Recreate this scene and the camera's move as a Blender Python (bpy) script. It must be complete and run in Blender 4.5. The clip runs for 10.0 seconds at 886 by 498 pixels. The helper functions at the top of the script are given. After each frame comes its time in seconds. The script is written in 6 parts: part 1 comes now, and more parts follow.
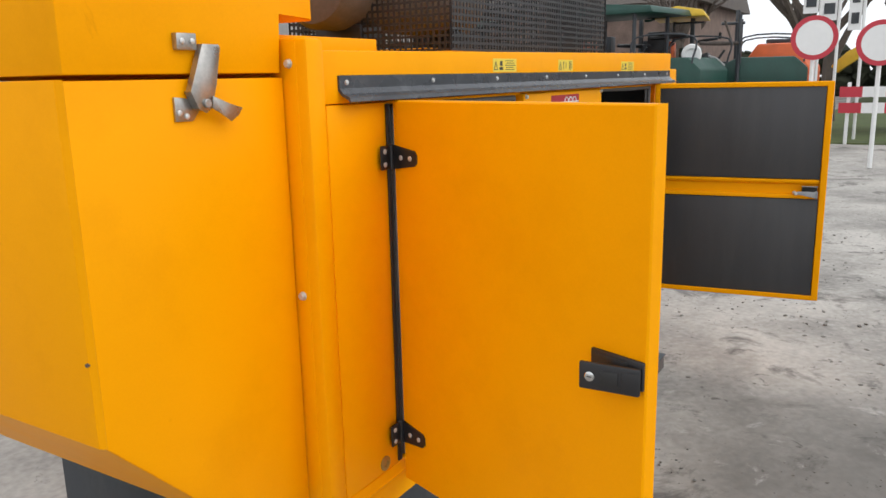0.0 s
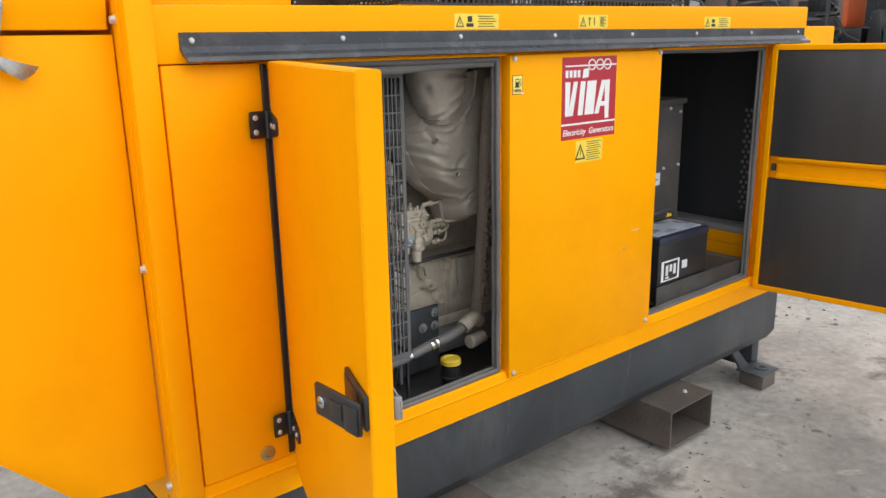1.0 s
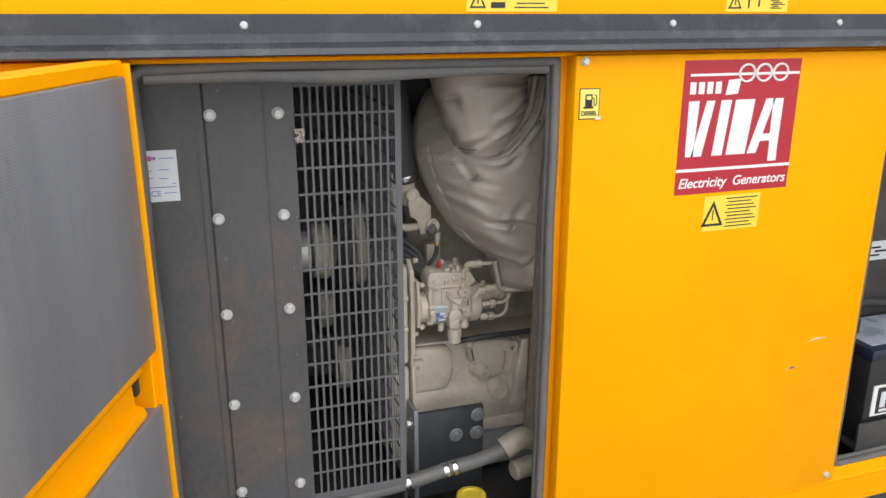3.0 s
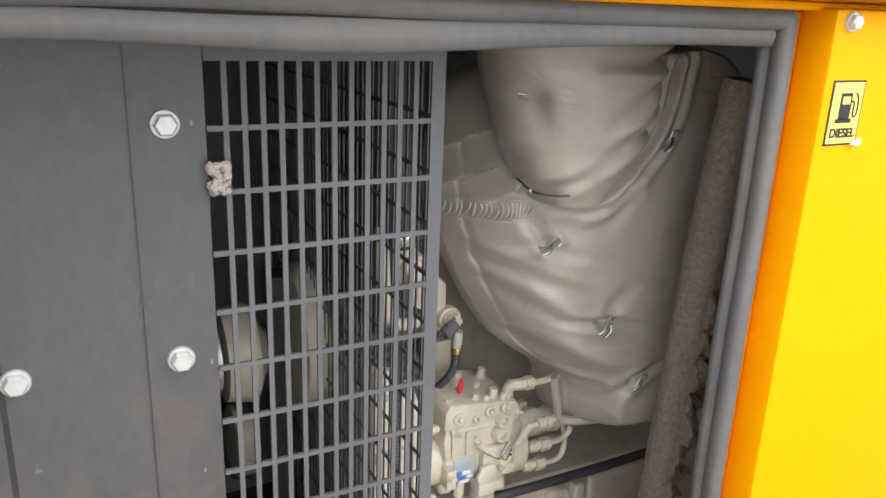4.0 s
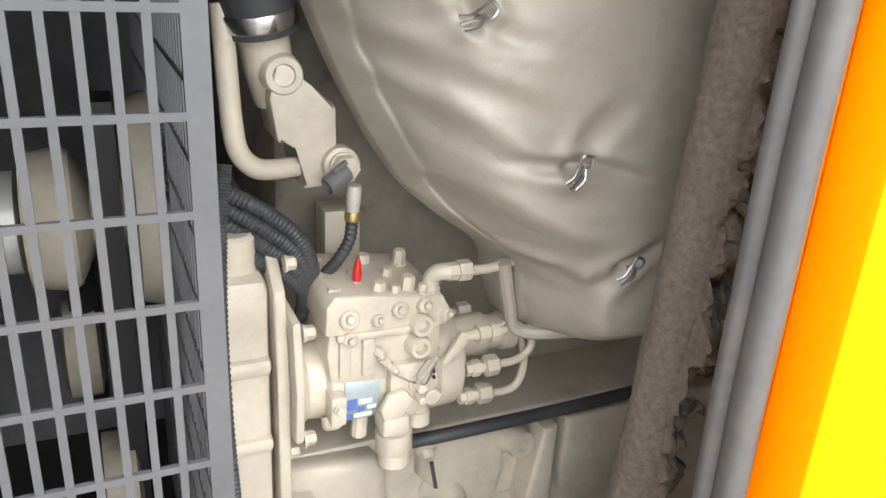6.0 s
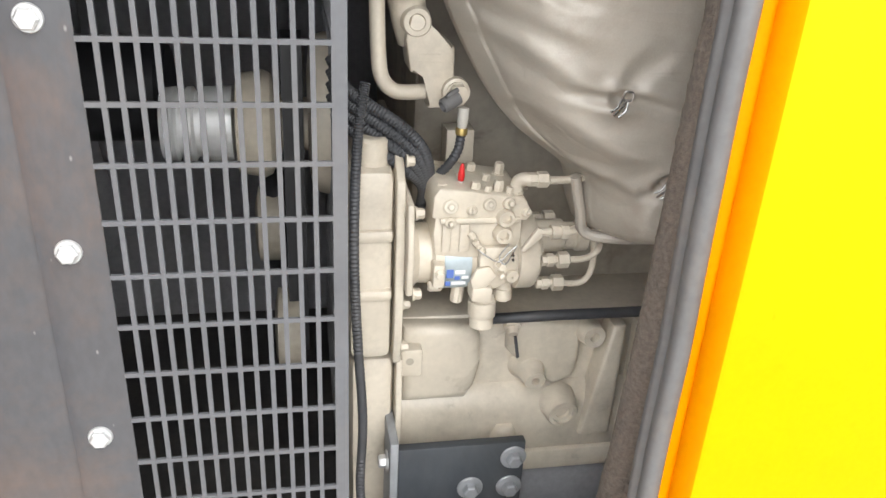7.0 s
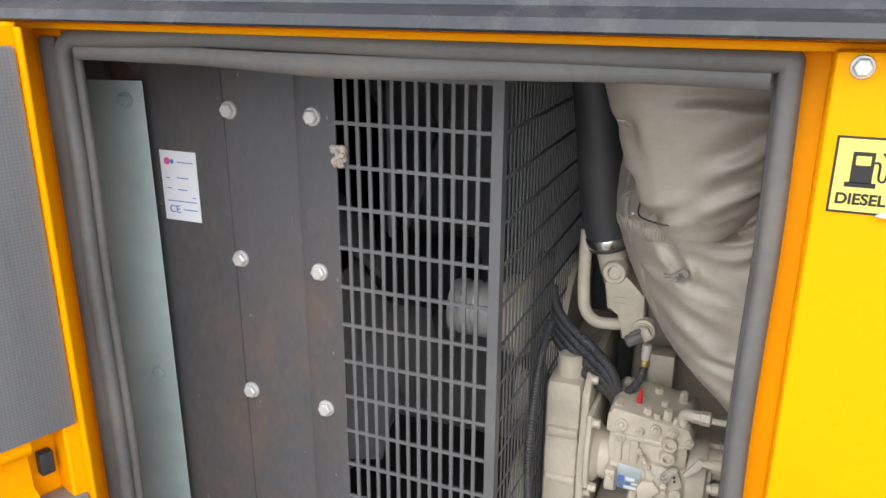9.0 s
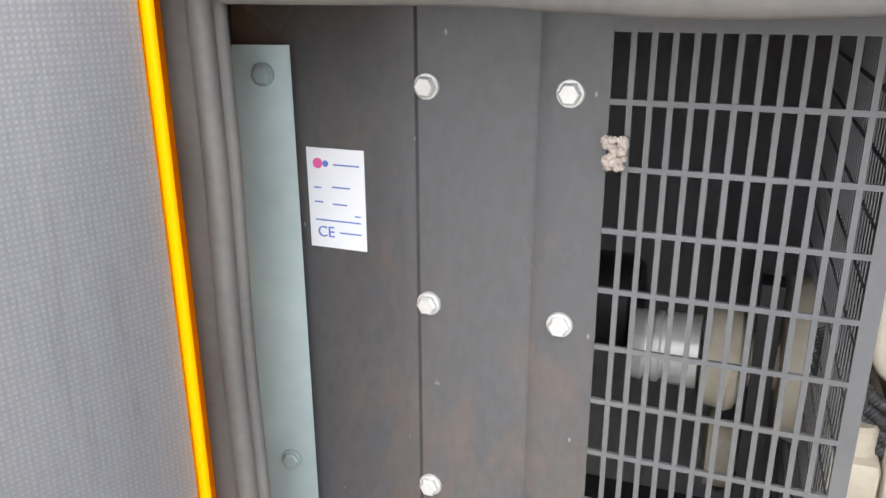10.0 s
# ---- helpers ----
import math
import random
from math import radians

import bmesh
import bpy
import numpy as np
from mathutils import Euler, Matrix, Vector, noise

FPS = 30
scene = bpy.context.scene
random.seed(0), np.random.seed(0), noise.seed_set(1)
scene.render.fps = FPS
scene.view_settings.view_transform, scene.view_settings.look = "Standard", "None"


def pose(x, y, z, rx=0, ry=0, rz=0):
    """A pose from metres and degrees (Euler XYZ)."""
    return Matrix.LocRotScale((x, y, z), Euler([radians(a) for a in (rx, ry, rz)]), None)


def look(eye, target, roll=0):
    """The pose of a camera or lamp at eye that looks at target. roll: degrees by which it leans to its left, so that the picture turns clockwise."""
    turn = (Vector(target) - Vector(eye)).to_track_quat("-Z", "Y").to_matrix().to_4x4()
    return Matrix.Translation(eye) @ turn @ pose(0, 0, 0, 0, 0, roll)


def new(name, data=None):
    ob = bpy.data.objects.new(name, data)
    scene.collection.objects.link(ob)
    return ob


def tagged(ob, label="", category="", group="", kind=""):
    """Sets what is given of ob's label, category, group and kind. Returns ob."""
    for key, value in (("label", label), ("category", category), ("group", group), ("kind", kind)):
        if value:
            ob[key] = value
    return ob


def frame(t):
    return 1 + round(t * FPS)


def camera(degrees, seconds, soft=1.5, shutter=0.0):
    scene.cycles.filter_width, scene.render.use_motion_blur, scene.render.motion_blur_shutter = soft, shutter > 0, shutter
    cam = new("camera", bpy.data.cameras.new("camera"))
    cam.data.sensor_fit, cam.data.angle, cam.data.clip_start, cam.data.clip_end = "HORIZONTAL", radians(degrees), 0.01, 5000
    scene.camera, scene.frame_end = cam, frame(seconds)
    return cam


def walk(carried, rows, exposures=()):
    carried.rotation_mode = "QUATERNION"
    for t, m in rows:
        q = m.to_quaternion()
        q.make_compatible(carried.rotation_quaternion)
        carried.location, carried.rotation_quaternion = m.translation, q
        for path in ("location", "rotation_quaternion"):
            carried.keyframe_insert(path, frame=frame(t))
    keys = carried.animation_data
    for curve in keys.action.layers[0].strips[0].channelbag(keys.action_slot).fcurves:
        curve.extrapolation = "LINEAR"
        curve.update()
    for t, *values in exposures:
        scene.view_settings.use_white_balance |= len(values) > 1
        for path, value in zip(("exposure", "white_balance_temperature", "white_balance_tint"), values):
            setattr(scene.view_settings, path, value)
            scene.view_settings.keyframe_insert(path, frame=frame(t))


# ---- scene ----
cam = camera(59.2, 10.0)
PATH = [
    (0, (-1.137, -0.989, 1.393), (0.527, 0.035, 0.964), -1.3),
    (0.5, (-0.862, -1.211, 1.396), (0.598, 0.071, 0.92), -1.2),
    (1, (-0.477, -1.41, 1.377), (0.759, 0.076, 0.864), -1.1),
    (1.5, (-0.157, -1.553, 1.424), (0.863, 0.088, 0.909), -1.3),
    (2, (0.101, -1.699, 1.432), (0.884, 0.064, 0.906), -1.1),
    (2.5, (0.244, -1.487, 1.397), (0.872, 0.33, 0.844), -0.4),
    (2.7, (0.289, -1.328, 1.404), (0.891, 0.494, 0.84), -0.1),
    (3.8, (0.42, -0.492, 1.357), (1.196, 1.247, 0.748), 1.4),
    (4, (0.418, -0.385, 1.337), (1.301, 1.305, 0.733), 2.2),
    (4.5, (0.436, -0.264, 1.32), (1.461, 1.347, 0.725), 3.9),
    (5, (0.533, -0.225, 1.284), (1.527, 1.383, 0.632), 4.2),
    (5.5, (0.629, -0.205, 1.185), (1.459, 1.45, 0.43), 3.2),
    (5.7, (0.638, -0.202, 1.167), (1.448, 1.472, 0.432), 3.1),
    (6.8, (0.584, -0.327, 1.158), (1.21, 1.4, 0.37), 3.4),
    (7, (0.643, -0.403, 1.19), (0.995, 1.37, 0.335), 3.1),
    (7.5, (0.68, -0.569, 1.258), (0.726, 1.255, 0.439), 3.1),
    (8, (0.788, -0.57, 1.292), (0.463, 1.247, 0.523), 1.7),
    (8.5, (0.873, -0.541, 1.352), (0.271, 1.237, 0.662), 0.3),
    (9, (0.876, -0.527, 1.377), (0.17, 1.232, 0.74), 0.2),
    (9.5, (0.769, -0.462, 1.351), (0.024, 1.275, 0.698), 0.6),
    (10, (0.584, -0.372, 1.325), (-0.089, 1.398, 0.68), -0.2),
]
EXPOSURE = [(0.0, 0.12), (0.5, 0.12), (1.0, 0.35), (1.5, 0.38), (2.0, 0.45), (2.7, 0.5), (3.8, 1.1), (4.5, 1.7), (5.0, 2.0), (5.7, 1.75), (6.8, 1.75), (7.2, 1.5), (7.5, 1.12), (8.5, 1.05), (9.0, 1.1), (9.5, 1.45), (10.0, 1.6)]
walk(cam, [(t, look(eye, target, roll)) for t, eye, target, roll in PATH],
     exposures=EXPOSURE)

# ---- world and light: bright overcast day ----
world = bpy.data.worlds.new("overcast_sky")
scene.world = world
world.use_nodes = True
wn, wl = world.node_tree.nodes, world.node_tree.links
sky = wn.new("ShaderNodeTexSky")
sky.sky_type, sky.sun_disc = "NISHITA", False
sky.sun_elevation, sky.sun_rotation = radians(48), radians(200)
sky.air_density, sky.dust_density, sky.ozone_density = 1.0, 4.0, 1.0
pale = wn.new("ShaderNodeHueSaturation")
pale.inputs["Saturation"].default_value = 0.25
wl.new(sky.outputs["Color"], pale.inputs["Color"])
cloud = wn.new("ShaderNodeMix")
cloud.data_type = "RGBA"
cloud.inputs["Factor"].default_value = 0.85
wl.new(pale.outputs["Color"], cloud.inputs[6])
cloud.inputs[7].default_value = (7.6, 7.9, 8.3, 1)
wl.new(cloud.outputs[2], wn["Background"].inputs["Color"])
wn["Background"].inputs["Strength"].default_value = 0.15
sun = new("sun", bpy.data.lights.new("sun", "SUN"))
sun.data.energy, sun.data.angle, sun.data.color = 0.6, radians(50), (1.0, 0.97, 0.92)
sun.matrix_world = look((2.5, -7, 6), (0, 0, 0))


# ---- materials ----
def mat(name, color, rough=0.5, metal=0.0, var=0.12, scale=8.0, fine=90.0, bump=0.15, dirt=None, dirt_amount=0.0, dirt_scale=5.0,
        coat=0.0, spec=0.5, speck=0.0, stretch=(1, 1, 1)):
    """Principled surface: base colour varied at two scales, fine relief, optional stains."""
    m = bpy.data.materials.new(name)
    m.use_nodes = True
    n, l = m.node_tree.nodes, m.node_tree.links
    b = n["Principled BSDF"]
    b.inputs["Metallic"].default_value = metal
    b.inputs["Specular IOR Level"].default_value = spec
    b.inputs["Coat Weight"].default_value = coat
    b.inputs["Coat Roughness"].default_value = 0.14
    co = n.new("ShaderNodeTexCoord")
    mp = n.new("ShaderNodeMapping")
    mp.inputs["Scale"].default_value = stretch
    l.new(co.outputs["Object"], mp.inputs["Vector"])
    big = n.new("ShaderNodeTexNoise")
    big.inputs["Scale"].default_value, big.inputs["Detail"].default_value = scale, 6
    small = n.new("ShaderNodeTexNoise")
    small.inputs["Scale"].default_value, small.inputs["Detail"].default_value = fine, 4
    l.new(mp.outputs["Vector"], big.inputs["Vector"])
    l.new(mp.outputs["Vector"], small.inputs["Vector"])
    mixn = n.new("ShaderNodeMath")
    mixn.operation = "MULTIPLY_ADD"
    l.new(small.outputs["Fac"], mixn.inputs[0])
    mixn.inputs[1].default_value = 0.45
    l.new(big.outputs["Fac"], mixn.inputs[2])
    ramp = n.new("ShaderNodeMapRange")
    ramp.inputs["From Min"].default_value, ramp.inputs["From Max"].default_value = 0.45, 1.0
    ramp.inputs["To Min"].default_value, ramp.inputs["To Max"].default_value = 1 - var, 1 + var * 0.6
    l.new(mixn.outputs[0], ramp.inputs["Value"])
    tint = n.new("ShaderNodeVectorMath")
    tint.operation = "SCALE"
    tint.inputs[0].default_value = color
    l.new(ramp.outputs[0], tint.inputs["Scale"])
    col = tint.outputs[0]
    if dirt:
        dn = n.new("ShaderNodeTexNoise")
        dn.inputs["Scale"].default_value, dn.inputs["Detail"].default_value, dn.inputs["Roughness"].default_value = dirt_scale, 9, 0.7
        l.new(mp.outputs["Vector"], dn.inputs["Vector"])
        dr = n.new("ShaderNodeMapRange")
        dr.inputs["From Min"].default_value, dr.inputs["From Max"].default_value = 0.48, 0.75
        dr.inputs["To Max"].default_value = dirt_amount
        l.new(dn.outputs["Fac"], dr.inputs["Value"])
        mx = n.new("ShaderNodeMix")
        mx.data_type = "RGBA"
        l.new(dr.outputs[0], mx.inputs["Factor"])
        l.new(col, mx.inputs[6])
        mx.inputs[7].default_value = (*dirt, 1)
        col = mx.outputs[2]
    if speck:
        sn = n.new("ShaderNodeTexVoronoi")
        sn.inputs["Scale"].default_value = 45
        l.new(mp.outputs["Vector"], sn.inputs["Vector"])
        sr = n.new("ShaderNodeMapRange")
        sr.inputs["From Min"].default_value, sr.inputs["From Max"].default_value = 0.06, 0.02
        sr.inputs["To Max"].default_value = speck
        l.new(sn.outputs["Distance"], sr.inputs["Value"])
        mx = n.new("ShaderNodeMix")
        mx.data_type = "RGBA"
        l.new(sr.outputs[0], mx.inputs["Factor"])
        l.new(col, mx.inputs[6])
        mx.inputs[7].default_value = (0.35, 0.34, 0.32, 1)
        col = mx.outputs[2]
    l.new(col, b.inputs["Base Color"])
    rr = n.new("ShaderNodeMapRange")
    rr.inputs["To Min"].default_value, rr.inputs["To Max"].default_value = max(rough - 0.12, 0.02), min(rough + 0.12, 1)
    l.new(big.outputs["Fac"], rr.inputs["Value"])
    l.new(rr.outputs[0], b.inputs["Roughness"])
    if bump:
        bp = n.new("ShaderNodeBump")
        bp.inputs["Strength"].default_value, bp.inputs["Distance"].default_value = bump, 0.002
        l.new(mixn.outputs[0], bp.inputs["Height"])
        l.new(bp.outputs["Normal"], b.inputs["Normal"])
    return m


YELLOW = mat("yellow_enamel", (0.95, 0.376, 0.0), 0.42, var=0.05, scale=2.5, fine=260, bump=0.06, coat=0.0, spec=0.07, dirt=(0.6, 0.2, 0.0), dirt_amount=0.2, dirt_scale=3)
BASEGREY = mat("anthracite_paint", (0.036, 0.042, 0.05), 0.5, var=0.25, scale=5, fine=120, bump=0.12, dirt=(0.13, 0.13, 0.12), dirt_amount=0.45, dirt_scale=4, stretch=(1, 1, 0.4))
RAILGREY = mat("grey_rail_paint", (0.03, 0.034, 0.042), 0.28, var=0.2, scale=7, fine=200, bump=0.08, dirt=(0.25, 0.25, 0.25), dirt_amount=0.25, dirt_scale=12)
# Door A's copy of the foam: its stronger light is put into the colour.
FOAMLIT = mat("lit_sound_foam", (0.188, 0.2, 0.222), 0.45, var=0.3, scale=3, fine=420, bump=0.18, spec=0.7, dirt=(0.285, 0.29, 0.295), dirt_amount=0.6, dirt_scale=5, stretch=(2.2, 2.2, 0.3))
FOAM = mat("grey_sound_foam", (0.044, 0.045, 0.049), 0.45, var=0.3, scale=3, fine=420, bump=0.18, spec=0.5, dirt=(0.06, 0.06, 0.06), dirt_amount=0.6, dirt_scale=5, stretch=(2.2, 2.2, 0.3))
RUBBER = mat("grey_rubber", (0.128, 0.125, 0.123), 0.5, var=0.3, scale=9, fine=160, bump=0.2, dirt=(0.2, 0.17, 0.14), dirt_amount=0.6, dirt_scale=7)
BLACK = mat("black_plastic", (0.018, 0.018, 0.02), 0.4, var=0.2, scale=12, fine=200, bump=0.1)
PLATE = mat("black_coated_sheet", (0.085, 0.085, 0.09), 0.25, var=0.25, scale=4, fine=150, bump=0.08, dirt=(0.22, 0.125, 0.075), dirt_amount=0.85, dirt_scale=2.3, speck=0.6, stretch=(1, 1, 0.5))
MESHGREY = mat("grey_coated_mesh", (0.112, 0.114, 0.121), 0.42, var=0.2, scale=9, fine=150, bump=0.05, dirt=(0.2, 0.18, 0.16), dirt_amount=0.3)
GALV = mat("galvanised_sheet", (0.3, 0.37, 0.38), 0.4, metal=0.2, var=0.15, scale=14, fine=60, bump=0.05)
ZINC = mat("zinc_bolt", (0.62, 0.62, 0.61), 0.35, metal=0.45, var=0.15, scale=60, fine=300, bump=0.1)
ALU = mat("bright_aluminium", (0.8, 0.8, 0.79), 0.38, metal=0.35, var=0.1, scale=30, fine=200, bump=0.05)
PLATEL = mat("silver_plate", (0.45, 0.52, 0.55), 0.35, metal=0.3, var=0.2, scale=60, fine=200, bump=0.05)
DULL = mat("dull_steel", (0.4, 0.39, 0.37), 0.3, metal=0.85, var=0.35, scale=18, fine=200, bump=0.1)
CHROME = mat("bright_steel", (0.62, 0.62, 0.61), 0.22, metal=1.0, var=0.1, scale=30, fine=200, bump=0.05)
KHAKI = mat("beige_engine_paint", (0.62, 0.555, 0.45), 0.33, var=0.14, scale=14, fine=130, bump=0.3, dirt=(0.2, 0.17, 0.13), dirt_amount=0.5, dirt_scale=9)
KHAKID = mat("dusty_beige_casting", (0.42, 0.375, 0.3), 0.55, var=0.2, scale=12, fine=90, bump=0.5, dirt=(0.13, 0.11, 0.09), dirt_amount=0.7, dirt_scale=7)
BLANKET = mat("silver_grey_heat_cloth", (0.42, 0.38, 0.32), 0.44, metal=0.06, var=0.12, scale=9, fine=600, bump=0.22, spec=0.7, dirt=(0.2, 0.17, 0.14), dirt_amount=0.5, dirt_scale=6)
CRUST = mat("dusty_foam_sleeve", (0.2, 0.168, 0.14), 0.92, var=0.4, scale=260, fine=900, bump=0.8, dirt=(0.16, 0.135, 0.11), dirt_amount=0.6, dirt_scale=120)
CONDUIT = mat("black_conduit", (0.05, 0.052, 0.057), 0.5, var=0.25, scale=20, fine=200, bump=0.1, dirt=(0.1, 0.09, 0.08), dirt_amount=0.5)
DARKIN = mat("dark_interior_lining", (0.27, 0.268, 0.278), 0.8, var=0.3, scale=6, fine=120, bump=0.4)
BOXGREY = mat("dusty_box_paint", (0.07, 0.068, 0.066), 0.42, var=0.3, scale=4, fine=120, bump=0.1, dirt=(0.14, 0.125, 0.11), dirt_amount=0.6, dirt_scale=4)
OILY = mat("oily_black_paint", (0.05, 0.048, 0.047), 0.45, var=0.4, scale=9, fine=120, bump=0.3, dirt=(0.1, 0.085, 0.07), dirt_amount=0.6, dirt_scale=14)
STEELGREY = mat("grey_zinc_steel", (0.3, 0.31, 0.32), 0.42, metal=0.35, var=0.2, scale=30, fine=160, bump=0.1)
GROUND = mat("dusty_concrete", (0.42, 0.395, 0.36), 0.85, var=0.5, scale=1.1, fine=30, bump=1.0, dirt=(0.1, 0.092, 0.082), dirt_amount=0.8, dirt_scale=1.3, speck=0.5)
GRASS = mat("short_grass", (0.07, 0.10, 0.025), 0.9, var=0.4, scale=3, fine=60, bump=0.8, dirt=(0.16, 0.12, 0.06), dirt_amount=0.5)
RUST = mat("rusty_steel", (0.115, 0.092, 0.078), 0.7, var=0.4, scale=8, fine=90, bump=0.4, dirt=(0.05, 0.05, 0.052), dirt_amount=0.7, dirt_scale=5)
WOOD = mat("weathered_wood", (0.17, 0.11, 0.075), 0.85, var=0.35, scale=10, fine=70, bump=0.6, stretch=(0.3, 1, 1))
WHITE = mat("white_print", (0.78, 0.78, 0.77), 0.4, var=0.04, scale=10, fine=200, bump=0.03)
PAPER = mat("white_label", (0.66, 0.68, 0.72), 0.4, var=0.04, scale=10, fine=200, bump=0.03)
RED = mat("dark_red_print", (0.42, 0.02, 0.035), 0.35, var=0.06, scale=10, fine=200, bump=0.03)
SIGNRED = mat("sign_red", (0.5, 0.03, 0.05), 0.4, var=0.08, scale=4, fine=60, bump=0.03)
STICKY = mat("pale_yellow_label", (0.85, 0.62, 0.06), 0.38, var=0.05, scale=20, fine=200, bump=0.03)
STICKD = mat("diesel_label_yellow", (0.86, 0.72, 0.16), 0.38, var=0.05, scale=20, fine=200, bump=0.03)
INK = mat("black_print", (0.02, 0.02, 0.02), 0.4, var=0.1, scale=30, fine=200, bump=0.0)
BLUE = mat("blue_print", (0.1, 0.18, 0.5), 0.4, var=0.1, scale=30, fine=200, bump=0.0)
PINK = mat("pink_print", (0.6, 0.1, 0.3), 0.4, var=0.1, scale=30, fine=200, bump=0.0)
BATTOP = mat("grey_battery_top", (0.4, 0.43, 0.5), 0.3, var=0.5, scale=14, fine=150, bump=0.05)
CAPYEL = mat("yellow_cap", (0.62, 0.45, 0.03), 0.5, var=0.25, scale=40, fine=200, bump=0.2)
REDCAP = mat("red_wire_cap", (0.6, 0.02, 0.02), 0.4, var=0.1, scale=40, fine=200, bump=0.05)
PLASTIC = mat("off_white_plastic", (0.45, 0.43, 0.39), 0.45, var=0.12, scale=30, fine=200, bump=0.08)
BRASS = mat("yellow_passivated_steel", (0.45, 0.33, 0.12), 0.4, metal=0.7, var=0.2, scale=40, fine=200, bump=0.05)
GREEN = mat("dark_green_paint", (0.012, 0.06, 0.045), 0.45, var=0.25, scale=3, fine=40, bump=0.1)
ORANGE = mat("orange_paint", (0.72, 0.13, 0.03), 0.45, var=0.2, scale=3, fine=40, bump=0.1)
BRICK = mat("brown_brick", (0.24, 0.17, 0.14), 0.9, var=0.35, scale=2, fine=14, bump=0.5)
STONE = mat("grey_render", (0.42, 0.41, 0.40), 0.85, var=0.2, scale=1.5, fine=20, bump=0.3)
PANE = mat("window_glass", (0.03, 0.035, 0.04), 0.08, var=0.1, scale=1, fine=5, bump=0.0)
BARK = mat("bark", (0.10, 0.08, 0.065), 0.95, var=0.35, scale=5, fine=40, bump=0.8)
TWIG = mat("bare_twigs", (0.13, 0.105, 0.09), 0.9, var=0.3, scale=8, fine=40, bump=0.2)


def weave(m, pitch):
    """Adds the grid of a woven cover to a material's relief and colour."""
    n, l = m.node_tree.nodes, m.node_tree.links
    b = n["Principled BSDF"]
    co = n.new("ShaderNodeTexCoord")
    prod = None
    for axis in ("Y", "Z"):
        w = n.new("ShaderNodeTexWave")
        w.bands_direction = axis
        w.inputs["Scale"].default_value = 0.314 / pitch
        w.inputs["Distortion"].default_value = 0.4
        l.new(co.outputs["Object"], w.inputs["Vector"])
        if prod is None:
            prod = w.outputs["Fac"]
        else:
            k = n.new("ShaderNodeMath")
            k.operation = "MULTIPLY"
            l.new(prod, k.inputs[0])
            l.new(w.outputs["Fac"], k.inputs[1])
            prod = k.outputs[0]
    r = n.new("ShaderNodeMapRange")
    r.inputs["To Min"].default_value, r.inputs["To Max"].default_value = 0.93, 1.22
    l.new(prod, r.inputs["Value"])
    old = b.inputs["Base Color"].links[0].from_socket
    s = n.new("ShaderNodeVectorMath")
    s.operation = "SCALE"
    l.new(old, s.inputs[0])
    l.new(r.outputs[0], s.inputs["Scale"])
    l.new(s.outputs[0], b.inputs["Base Color"])
    bp = n.new("ShaderNodeBump")
    bp.inputs["Strength"].default_value, bp.inputs["Distance"].default_value = 0.25, 0.0006
    l.new(prod, bp.inputs["Height"])
    l.new(b.inputs["Normal"].links[0].from_socket, bp.inputs["Normal"])
    l.new(bp.outputs["Normal"], b.inputs["Normal"])


def creases(m, scale, depth):
    """Adds drawn cloth creases to a material's relief."""
    n, l = m.node_tree.nodes, m.node_tree.links
    b = n["Principled BSDF"]
    co = n.new("ShaderNodeTexCoord")
    mp = n.new("ShaderNodeMapping")
    mp.inputs["Rotation"].default_value = (0, radians(38), 0)
    mp.inputs["Scale"].default_value = (0.35, 1, 1.6)
    l.new(co.outputs["Object"], mp.inputs["Vector"])
    t = n.new("ShaderNodeTexNoise")
    t.noise_dimensions = "3D"
    t.inputs["Scale"].default_value, t.inputs["Detail"].default_value, t.inputs["Distortion"].default_value = scale, 3, 0.8
    l.new(mp.outputs["Vector"], t.inputs["Vector"])
    a = n.new("ShaderNodeMath")
    a.operation = "SUBTRACT"
    a.inputs[1].default_value = 0.5
    l.new(t.outputs["Fac"], a.inputs[0])
    c = n.new("ShaderNodeMath")
    c.operation = "ABSOLUTE"
    l.new(a.outputs[0], c.inputs[0])
    d = n.new("ShaderNodeMath")
    d.operation = "POWER"
    d.inputs[1].default_value = 0.6
    l.new(c.outputs[0], d.inputs[0])
    bp = n.new("ShaderNodeBump")
    bp.inputs["Strength"].default_value, bp.inputs["Distance"].default_value = 1.0, depth
    l.new(d.outputs[0], bp.inputs["Height"])
    l.new(b.inputs["Normal"].links[0].from_socket, bp.inputs["Normal"])
    l.new(bp.outputs["Normal"], b.inputs["Normal"])


